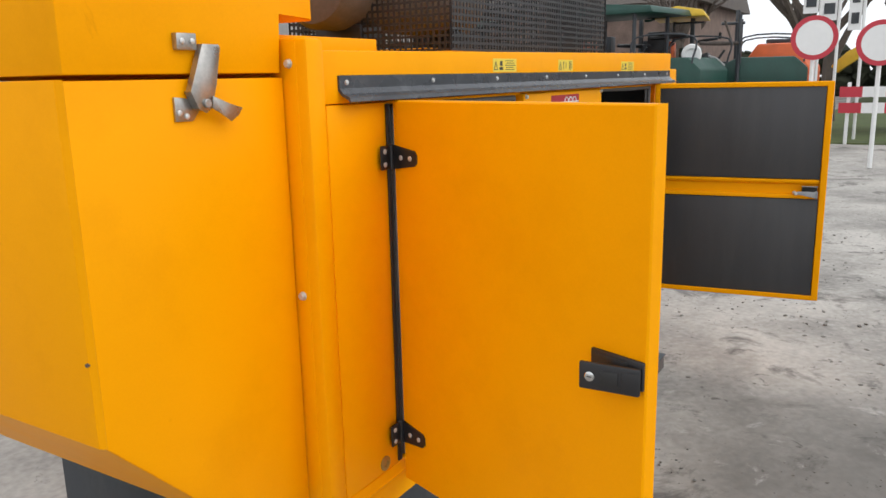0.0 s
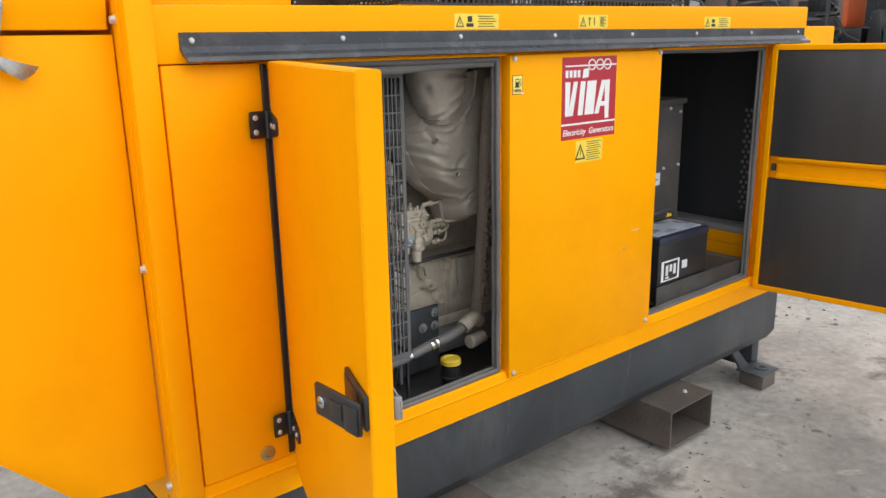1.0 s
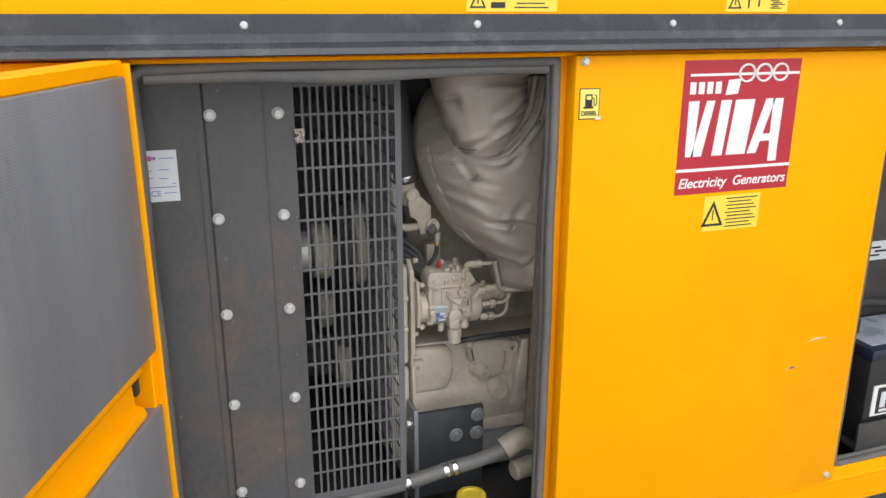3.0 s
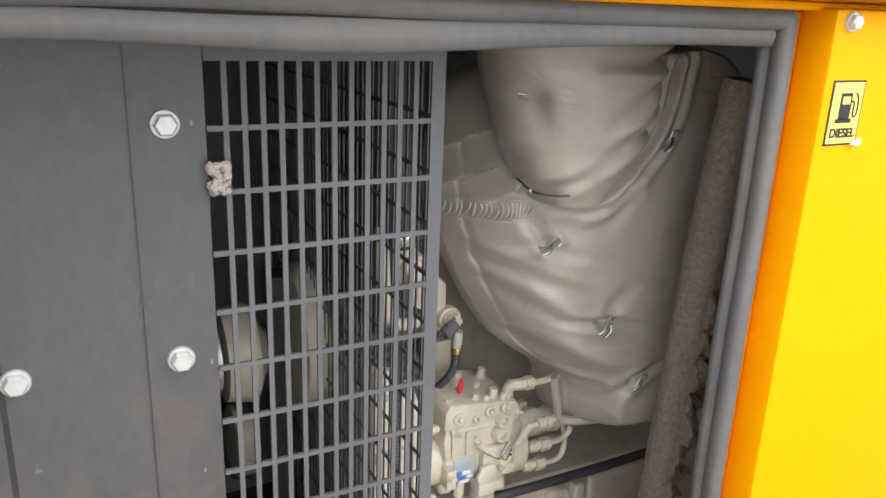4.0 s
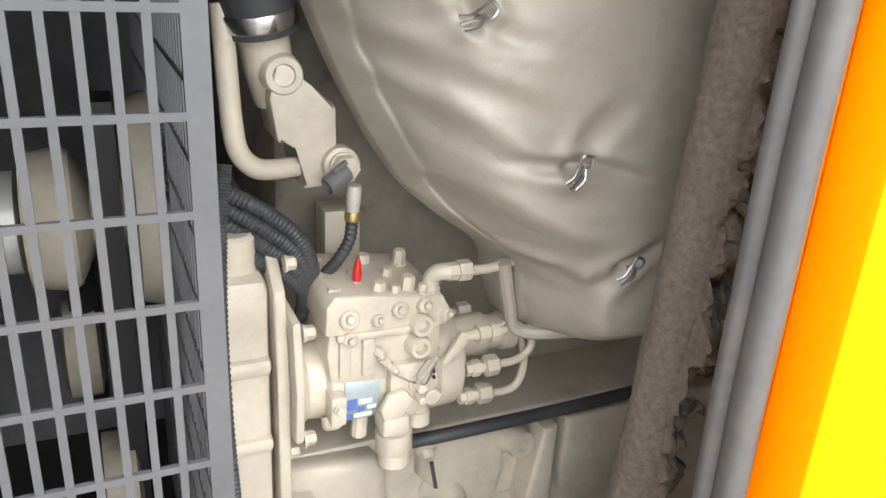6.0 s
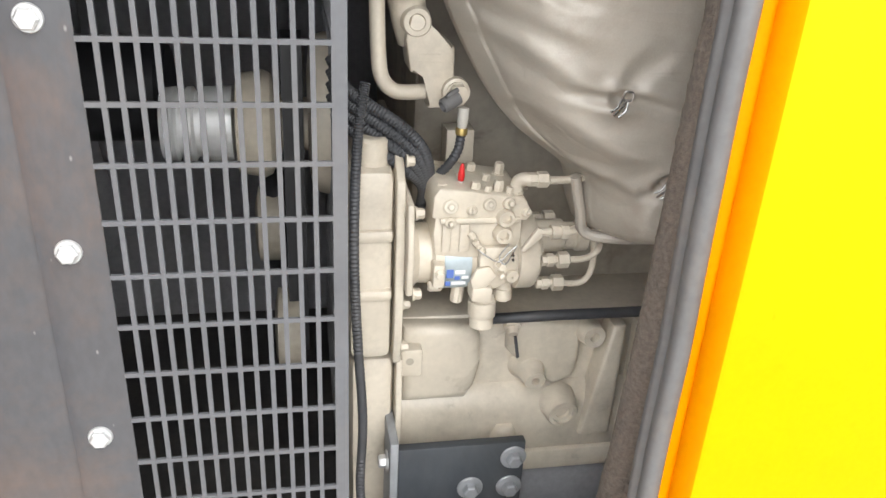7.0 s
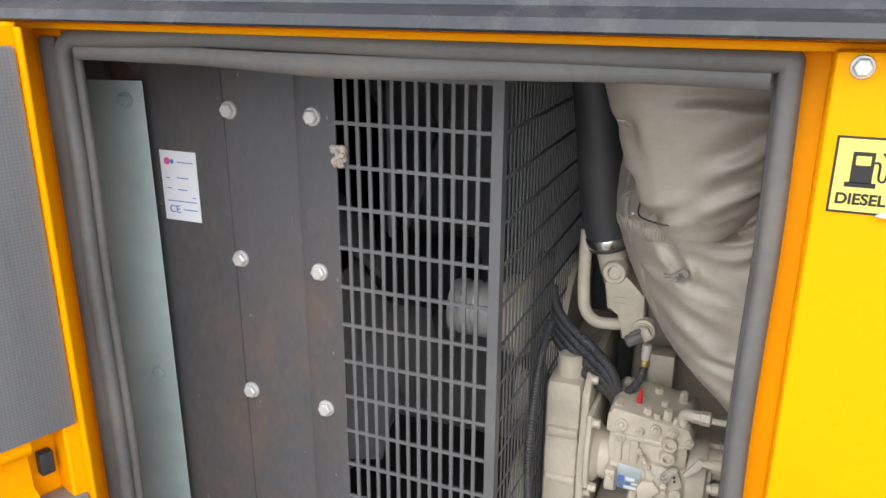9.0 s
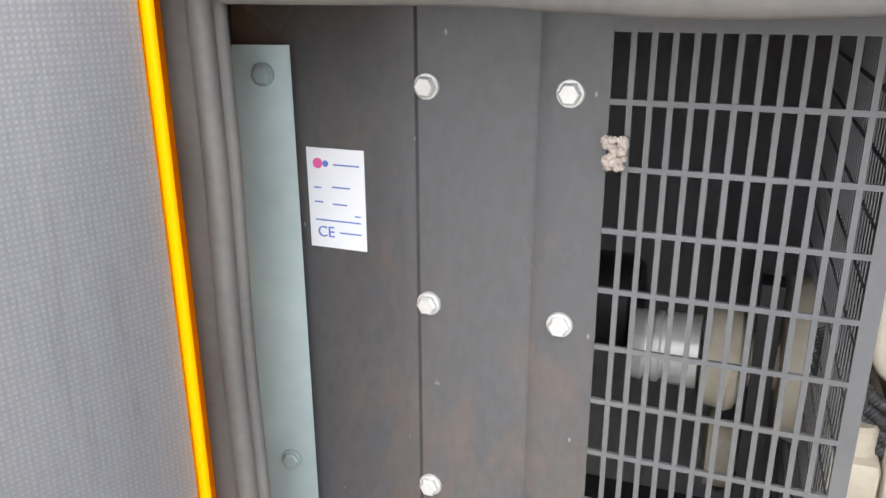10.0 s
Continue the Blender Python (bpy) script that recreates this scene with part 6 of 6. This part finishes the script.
def warn_label(x0, x1, z0, z1, y, tri_x, pict, bars):
    s = sticker("warning_label", x0, x1, z0, z1, STICKY, "yellow warning label with black pictograms", y)
    zc, h = (z0 + z1) / 2, (z1 - z0) * 0.36
    yy = y - 0.0005
    part("warning_triangle", prism([(tri_x - h, zc - h), (tri_x + h, zc - h), (tri_x, zc + h)], "y", yy - 0.0003, yy), INK, s)
    part("triangle_field", prism([(tri_x - h * 0.66, zc - h * 0.8), (tri_x + h * 0.66, zc - h * 0.8), (tri_x, zc + h * 0.55)], "y", yy - 0.0005, yy - 0.0003), STICKY, s)
    part("mark", box(tri_x - 0.0012, tri_x + 0.0012, yy - 0.0007, yy - 0.0005, zc - h * 0.55, zc + h * 0.3), INK, s)
    for b in pict:
        part("pictogram", box(b[0], b[1], yy - 0.0004, yy, b[2], b[3]), INK, s)
    for k in range(bars[3]):
        z = z0 + 0.006 + k * (z1 - z0 - 0.012) / max(1, bars[3] - 1)
        part("text_bar", box(bars[0] + 0.004 * (k % 2), bars[1] - 0.006 * ((k + 1) % 3), yy - 0.0004, yy, z - bars[2], z + bars[2]), INK, s)
warn_label(0.742, 0.883, 1.405, 1.44, -0.0002, 0.759, ((0.779, 0.801, 1.41, 1.418), (0.783, 0.797, 1.421, 1.434)), (0.815, 0.875, 0.0009, 5))
warn_label(1.177, 1.296, 1.405, 1.44, -0.0002, 1.194, ((1.2185, 1.2215, 1.411, 1.434), (1.215, 1.225, 1.428, 1.431), (1.238, 1.241, 1.413, 1.433)), (1.262, 1.29, 0.0008, 9))
warn_label(1.771, 1.92, 1.403, 1.438, -0.0002, 1.788, ((1.81, 1.832, 1.408, 1.416), (1.812, 1.828, 1.42, 1.43)), (1.85, 1.91, 0.0009, 5))
warn_label(1.166, 1.279, 1.048, 1.109, Y1 + 0.0005, 1.185, (), (1.21, 1.273, 0.0009, 9))
# diesel label: black border, pump pictogram and its word
s = sticker("diesel_label", 0.922, 0.957, 1.247, 1.294, INK, "small yellow diesel label, corner peeled", host=panel)
part("field", box(0.9235, 0.9555, Y1 - 0.0003, Y1, 1.2485, 1.2925), STICKD, s)
YD = Y1 - 0.0003
bm = box(0.932, 0.944, YD - 0.0004, YD, 1.266, 1.285)
add_box(bm, 0.9295, 0.9465, YD - 0.0004, YD, 1.2635, 1.2665)
add_tube(bm, [(0.944, YD, 1.279), (0.947, YD, 1.278), (0.9475, YD, 1.269), (0.951, YD, 1.269), (0.9512, YD, 1.28), (0.948, YD, 1.285)], 0.0008, 6)
part("pump_pictogram", bm, INK, panel)
part("pictogram_window", box(0.934, 0.942, YD - 0.0006, YD - 0.0003, 1.277, 1.2825), STICKD, panel)
part("lettering", lettering("DIESEL", 0.0094, pose(0.9395, YD, 1.253), bold=0.0003), INK, panel)
part("peeled_corner", prism([(0.949, 1.2475), (0.9575, 1.252), (0.957, 1.2465)], "y", YD - 0.004, YD - 0.001), WHITE, panel)
# scratches and dents on the access panel
for x, z, w in ((1.385, 0.757, 0.03), (1.43, 0.81, 0.045), (1.39, 0.7575, 0.02)):
    part("scratch", prism([(x, z), (x + w * 0.5, z + 0.006), (x + w, z + 0.003), (x + w * 0.45, z + 0.002)], "y", -0.0096, -0.009), KHAKI, panel)

# ---- surroundings ----
wall = thing("brick_building", (3, 17, 0), "long brown brick building with white-framed windows behind the yard", "building")
part("wall", box(-14, 7.9, 16.0, 22, 0, 6, 0.0), BRICK, wall)
part("roof", box(-14.3, 8.3, 15.7, 22.3, 6, 6.5, 0.02), BASEGREY, wall)
for i in range(15):
    x = -12.16 + i * 1.35
    w = part("window", box(x, x + 0.7, 15.94, 15.995, 1.85, 3.4, 0.0), PANE, wall)
    bm = bmesh.new()
    for a, b, c, d in ((x - 0.06, x + 0.06, 1.8, 3.45), (x + 0.64, x + 0.76, 1.8, 3.45), (x + 0.06, x + 0.64, 1.8, 1.92), (x + 0.06, x + 0.64, 3.33, 3.45)):
        add_box(bm, a, b, 15.9, 15.96, c, d)
    part("frame", bm, WHITE, w)
    part("sill", box(x - 0.1, x + 0.8, 15.84, 15.99, 1.7, 1.8, 0.01), STONE, w)
shed = thing("grey_shed", (16, 18, 0), "pale grey low industrial building beyond the fence", "building")
part("wall", box(9, 30, 18, 24, 0, 4.2), STONE, shed)
part("roof", box(8.8, 30.2, 17.8, 24.2, 4.2, 4.5, 0.02), BASEGREY, shed)
for i in range(6):
    w = part("window", box(11 + i * 3.0, 12.6 + i * 3.0, 17.95, 17.995, 1.6, 2.9), PANE, shed)
fence = thing("mesh_fence", (14, 8, GZ), "dark wire mesh fence along the yard", "fence")
for i in range(14):
    p = Vector((17.5 - i * 0.55, 3.0 + i * 1.0, 0))
    part("post", cyl((p.x, p.y, 0), (p.x, p.y, 1.5), 0.035, 8), BASEGREY, fence)
bm = bmesh.new()
for k in range(8):
    z = 0.15 + k * 0.17
    add_tube(bm, [(17.5, 3.0, z), (10.35, 16, z)], 0.012, 4, 1, smooth=False)
for k in range(110):
    t = k / 109
    add_box(bm, 17.5 - 7.15 * t - 0.008, 17.5 - 7.15 * t + 0.008, 3 + 13 * t, 3 + 13 * t + 0.01, 0.1, 1.4)
tagged(part("wire", bm, BASEGREY, fence), kind="stuff")

def machine(at, turn, body, roof, label, rl=1.0):
    """A road machine: dark chassis with pipes and tanks, coloured hull, seat, canopy on posts."""
    ob = thing("construction_machine", (at[0], at[1], GZ), label, "machine", "parked machines")
    m = Matrix.Translation((at[0], at[1], GZ)) @ pose(0, 0, 0, 0, 0, turn)
    rnd = random.Random(int(at[1] * 10))
    part("chassis", moved(box(-1.7, 1.4, -0.75, 0.75, 0.45, 0.95, 0.04), m), BASEGREY, ob)
    part("hull", moved(prism([(-1.6, 0.955), (0.1, 0.955), (0.1, 1.45), (-0.3, 1.62), (-1.35, 1.62), (-1.6, 1.4)], "y", -0.7, 0.7, 0.04), m), body, ob)
    part("platform", moved(box(0.15, 1.35, -0.85, 0.85, 0.955, 1.12, 0.02), m), BASEGREY, ob)
    part("console", moved(prism([(0.2, 1.125), (0.5, 1.125), (0.45, 1.7), (0.3, 1.75)], "y", -0.5, 0.5, 0.02), m), BLACK, ob)
    for x in (-1.2, 0.6):
        for y in (-0.9, 0.9):
            w = part("wheel", moved(lathe((x, y - 0.15, 0.5), (0, 1, 0), [(0, 0.3), (0.02, 0.48), (0.26, 0.48), (0.3, 0.3)], 24), m), BLACK, ob)
            part("rim", moved(lathe((x, y - 0.17, 0.5), (0, 1, 0), [(0, 0.2), (0.05, 0.28), (0.3, 0.28), (0.34, 0.2)], 18), m), WHITE, w)
    for x in (-0.3, 1.1):
        for y in (-0.75, 0.75):
            part("roof_post", moved(cyl((x, y, 1.0), (x, y, 2.45), 0.04, 8), m), BASEGREY, ob)
    part("canopy_roof", moved(prism([(1.45 - 2.2 * rl, 2.45), (1.45, 2.45), (1.4, 2.57), (1.45 - 1.1 * rl, 2.66), (1.5 - 2.2 * rl, 2.57)], "y", -0.95, 0.95, 0.02), m), roof, ob)
    part("hopper", moved(prism([(1.4, 0.5), (2.4, 0.6), (2.5, 1.3), (1.4, 1.05)], "y", -0.9, 0.9, 0.03), m), BASEGREY, ob)
    part("seat", moved(box(0.7, 1.1, -0.3, 0.3, 1.125, 1.45, 0.05), m), BLACK, ob)
    part("seat_back", moved(box(1.0, 1.12, -0.3, 0.3, 1.455, 2.0, 0.05), m), ORANGE, ob)
    for k in range(9):
        x, y, z = rnd.uniform(-1.5, 1.2), rnd.choice((-0.86, 0.86)), rnd.uniform(0.8, 1.7)
        d = Vector((rnd.uniform(-1, 1), 0, rnd.uniform(-0.5, 1.0))) * 0.5
        part("pipe", moved(tube([(x, y, z), (x + d.x * 0.5, y * 1.05, z + d.z * 0.3), (x + d.x, y, z + d.z)], 0.025, 8, 4), m), BLACK if k % 3 else STONE, ob)
    for k in range(5):
        x, z = -1.4 + k * 0.55, rnd.uniform(0.9, 1.25)
        part("tank", moved(box(x, x + rnd.uniform(0.2, 0.4), -0.9, -0.72, z, z + rnd.uniform(0.2, 0.45), 0.03), m), (BASEGREY, body, BLACK, RUST, STONE)[k], ob)
    for y in (-0.88, 0.88):
        part("handrail", moved(tube([(-1.5, y, 1.5), (-1.5, y, 1.98), (-0.4, y, 2.0), (-0.35, y, 1.5)], 0.018, 6, 4), m), BASEGREY, ob)
    return ob
machine((14.6, 4.05), 82, GREEN, GREEN, "dark green road machine with a canopy roof, parked")
machine((16.4, 2.75), 100, GREEN, mat("canopy_yellow", (0.65, 0.42, 0.03), 0.5), "green road machine with a yellow canopy roof, parked", 0.5)
machine((14.6, 8.4), 70, BASEGREY, GREEN, "dark grey and green road machine, parked")
skip = thing("orange_machine", (17.5, 1.8, GZ), "low orange compact machine parked behind the fence", "machine")
part("hull", prism([(1.15, 0.55), (2.5, 0.55), (2.5, 1.5), (2.2, 1.95), (1.5, 1.95), (1.15, 1.45)], "x", 17.0, 19.0, 0.06), ORANGE, skip)
part("hood", box(17.4, 18.8, 1.4, 2.1, 1.955, 2.05, 0.03), BASEGREY, skip)
for x in (17.3, 18.6):
    for y in (0.98, 2.52):
        part("wheel", lathe((x, y, 0.42), (0, 1, 0), [(0, 0.25), (0.02, 0.38), (0.14, 0.38), (0.16, 0.25)], 20), BLACK, skip)
part("grille", box(16.96, 16.998, 1.45, 2.2, 0.9, 1.35, 0.01), BASEGREY, skip)
arm = thing("loader_arm", (18, 0.4, GZ), "yellow excavator arm standing beyond the barrier", "machine")
part("boom", prism([(0.85, 1.45), (0.55, 1.75), (-0.2, 2.15), (-0.6, 2.0), (-0.55, 1.85), (-0.15, 1.95), (0.5, 1.5), (0.7, 1.3)], "x", 18.0, 18.25, 0.02), mat("excavator_yellow", (0.6, 0.38, 0.02), 0.5), arm)
part("body", box(17.6, 19.6, -2.6, -0.6, 0.6, 1.9, 0.1), BASEGREY, arm)
part("track", box(17.5, 19.7, -2.8, -0.4, 0.03, 0.6, 0.15), BLACK, arm)
hedge = thing("hoarding", (16.6, 4, GZ), "dark green mesh hoarding in front of the parked machines", "fence")
for k in range(1, 9):
    part("panel", box(16.2, 16.23, -0.4 + k * 1.6, 1.17 + k * 1.6, 0.03, 1.36 + 0.03 * (k % 2)), BASEGREY, hedge)
for nm, y0, y1, h, mt in (("house", 7.5, 19, 4.2, BRICK), ("house", -16, 0.2, 3.6, STONE), ("house", 20, 34, 5.0, STONE)):
    hs = thing(nm, (34, (y0 + y1) / 2, 0), "low house with a dark tiled roof beyond the yard", "house", "far houses")
    part("wall", box(32, 42, y0, y1, 0, h), mt, hs)
    part("roof", prism([(31.5, h), (42.5, h), (37, h + 3.2)], "y", y0 - 0.4, y1 + 0.4), RUST, hs)
    for k in range(int((y1 - y0) / 2.6)):
        part("window", box(31.96, 31.998, y0 + 0.9 + k * 2.6, y0 + 2.0 + k * 2.6, 1.3, 2.7), PANE, hs)

rack = thing("machine_frame", (16.0, 4.0, GZ), "dark steel machine frames with pipes and hoses, parked", "machine")
rr = random.Random(21)
for k in range(46):
    y, z, x = rr.uniform(2.3, 7.5), rr.uniform(0.9, 2.5), rr.uniform(15.3, 16.1)
    d = Vector((rr.uniform(-0.2, 0.2), rr.uniform(-1, 1), rr.choice((0.05, 0.1, 0.9)) * rr.uniform(-1, 1))) * rr.uniform(0.4, 1.0)
    part("pipe", tube([(x, y, z), (x + d.x, y + d.y * 0.5, z + d.z * 0.6), (x, y + d.y, z + d.z)], rr.uniform(0.015, 0.045), 7, 4), (BLACK, BASEGREY, BLACK, GREEN, RUST)[k % 5], rack)
for k in range(14):
    y, z, x = rr.uniform(2.4, 7.3), rr.uniform(0.8, 1.9), rr.uniform(16.0, 16.15)
    part("housing", box(x, x + 0.3, y, y + rr.uniform(0.2, 0.7), z, z + rr.uniform(0.15, 0.6), 0.03), (BASEGREY, BLACK, GREEN, BLACK)[k % 4], rack)
for y in (2.4, 3.3, 4.4, 5.6, 7.0):
    part("upright", box(16.05, 16.13, y, y + 0.08, 0.03, 2.6, 0.005), BASEGREY, rack)
part("wheel_rim", lathe((14.2, 2.86, 1.72), (-1, 0, 0), [(0, 0.1), (0.0, 0.18), (0.03, 0.19), (0.05, 0.17), (0.05, 0.11), (0.02, 0.09)], 24), WHITE, rack)
part("rim_arm", cyl((14.22, 2.86, 1.72), (15.4, 2.95, 1.1), 0.03, 8), BLACK, rack)

def round_sign(at, z):
    ob = thing("round_sign", (at[0], at[1], GZ), "round white no-entry traffic sign with a red rim on a post", "traffic sign", "round signs")
    d = Vector((-at[0] - 1.1, -at[1] - 1.0, 0)).normalized()
    c = Vector((at[0], at[1], z))
    part("post", cyl((at[0] - d.x * 0.05, at[1] - d.y * 0.05, GZ), (at[0] - d.x * 0.05, at[1] - d.y * 0.05, z + 0.25), 0.03, 10), WHITE, ob)
    part("disc", lathe(c, d, [(0, 0.3), (0.012, 0.3)], 36), SIGNRED, ob)
    part("field", lathe(c + d * 0.0125, d, [(0, 0.235), (0.002, 0.235)], 36), WHITE, ob)
    return ob
for at, z in (((11.09, 0.42), 1.82), ((11.09, -0.4), 1.72)):
    round_sign(at, z)
bar = thing("barrier", (15, -1, GZ), "red and white striped road barrier on posts", "barrier")
for z in (0.885, 0.6):
    for k in range(14):
        part("board", box(15.0, 15.03, -4.8 + k * 0.37, -4.8 + (k + 1) * 0.37, z, z + 0.185), SIGNRED if k % 2 else WHITE, bar)
for y in (-4.5, -2.5, -0.8, 0.2):
    part("post", box(15.03, 15.09, y, y + 0.06, 0.03, 1.15, 0.005), WHITE, bar)
bm = bmesh.new()
for i in range(90):
    y = -34 + i * 0.75
    for k in range(7):
        c = Vector((44 + noise.noise((y, k, 1)) * 0.8, y + noise.noise((y, k, 5)) * 0.5, 0.35 + k * 0.28))
        bmesh.ops.create_icosphere(bm, subdivisions=1, radius=0.5 + 0.25 * noise.noise((y * 2, k, 9)), matrix=Matrix.Translation(c))
for v in bm.verts:
    v.co += Vector((noise.noise(v.co * 3), noise.noise(v.co * 3 + Vector((7, 0, 0))), noise.noise(v.co * 3 + Vector((0, 9, 0))))) * 0.3
solid("hedge", bm, mat("dark_hedge", (0.035, 0.04, 0.022), 0.95, var=0.5, scale=2, fine=12, bump=1.0), "dark uneven hedge along the far side of the grass", "hedge", kind="stuff")
GX = 15.1
solid("grass", box(GX, 60, -25, 1.6, GZ - 0.05, GZ + 0.012), GRASS, "strip of short green grass beyond the barrier", "grass", kind="stuff")
for y0, y1, z0 in ((0.95, 1.22, 2.45), (0.62, 0.9, 2.3), (0.2, 0.42, 2.1)):
    bg = thing("banner", (16, y0, GZ), "tall white banner flag with unreadable dark lettering", "banner", "banner flags")
    part("post", cyl((16, y0 - 0.04, 0), (16, y0 - 0.04, 4.5), 0.03, 8), WHITE, bg)
    part("cloth", box(15.99, 16.0, y0, y1, z0, 4.4), WHITE, bg)
    for k in range(5):
        part("print_bar", box(15.975, 15.989, y0 + 0.04, y1 - 0.05, z0 + 0.12 + k * 0.38, z0 + 0.32 + k * 0.38), BASEGREY, bg)

def tree(at, h, seed):
    rnd = random.Random(seed)
    ob = thing("bare_tree", (at[0], at[1], GZ), "leafless winter tree with dense fine twigs", "tree", "winter trees")
    bm = bmesh.new()
    tw = bmesh.new()
    def grow(p, d, r, n, depth):
        q = p + d * n
        add_tube(bm if depth < 2 else tw, [p, p.lerp(q, 0.5) + Vector((rnd.uniform(-1, 1), rnd.uniform(-1, 1), 0)) * n * 0.05, q], r, 5, 2, lambda i, t: 1 - 0.35 * t)
        if depth > 3:
            return
        for k in range(4 if depth else 5):
            nd = (d + Vector((rnd.uniform(-1, 1), rnd.uniform(-1, 1), rnd.uniform(-0.2, 0.7))) * 0.75).normalized()
            grow(p.lerp(q, rnd.uniform(0.55, 1.0)), nd, r * 0.5, n * rnd.uniform(0.5, 0.72), depth + 1)
    grow(Vector((at[0], at[1], 0)), Vector((0, 0, 1)), h * 0.03, h * 0.4, 0)
    part("trunk", bm, BARK, ob)
    part("crown", tw, TWIG, ob)
    return ob
for k, (at, h) in enumerate((((24, 9), 7), ((27, 6.5), 8), ((30, 3), 9), ((22, 1.2), 7), ((29, 12), 8), ((34, 8), 9), ((24, -3), 8), ((20, 15), 7))):
    tree(at, h, k + 2)

# loose stones and clods on the yard
random.seed(11)
def pebbles(n, x0, x1, y0, y1, r0, r1):
    vs, fs = [], []
    ico = bmesh.new()
    bmesh.ops.create_icosphere(ico, subdivisions=1, radius=1)
    base = [v.co.copy() for v in ico.verts]
    tri = [[v.index for v in f.verts] for f in ico.faces]
    ico.free()
    for _ in range(n):
        c = Vector((random.uniform(x0, x1), random.uniform(y0, y1), GZ - 0.012))
        r = r0 + (r1 - r0) * random.random() ** 3
        q, o = random.uniform(0, 6.28), len(vs)
        for b in base:
            k = r * (1 + 0.5 * noise.noise(b * 1.3 + c * 50))
            vs.append((c.x + k * (b.x * math.cos(q) - 0.7 * b.y * math.sin(q)), c.y + k * (b.x * math.sin(q) + 0.7 * b.y * math.cos(q)), c.z + 0.45 * k * b.z))
        fs += [[o + i for i in t] for t in tri]
    me = bpy.data.meshes.new("gravel")
    me.from_pydata(vs, [], fs)
    me.materials.append(GRAVEL)
    return me
GRAVEL = mat("gravel", (0.2, 0.185, 0.165), 0.9, var=0.5, scale=20, fine=150, bump=0.5, dirt=(0.42, 0.4, 0.37), dirt_amount=0.7, dirt_scale=9)
tagged(new("gravel", pebbles(5200, 2.3, 9, -3.5, 4, 0.003, 0.016)), "loose gravel and clods scattered on the yard", "gravel", kind="stuff")
tagged(new("gravel", pebbles(1800, -1.6, 2.3, -1.4, 0.0, 0.002, 0.009)), "fine grit beside the generator base", "gravel", kind="stuff")
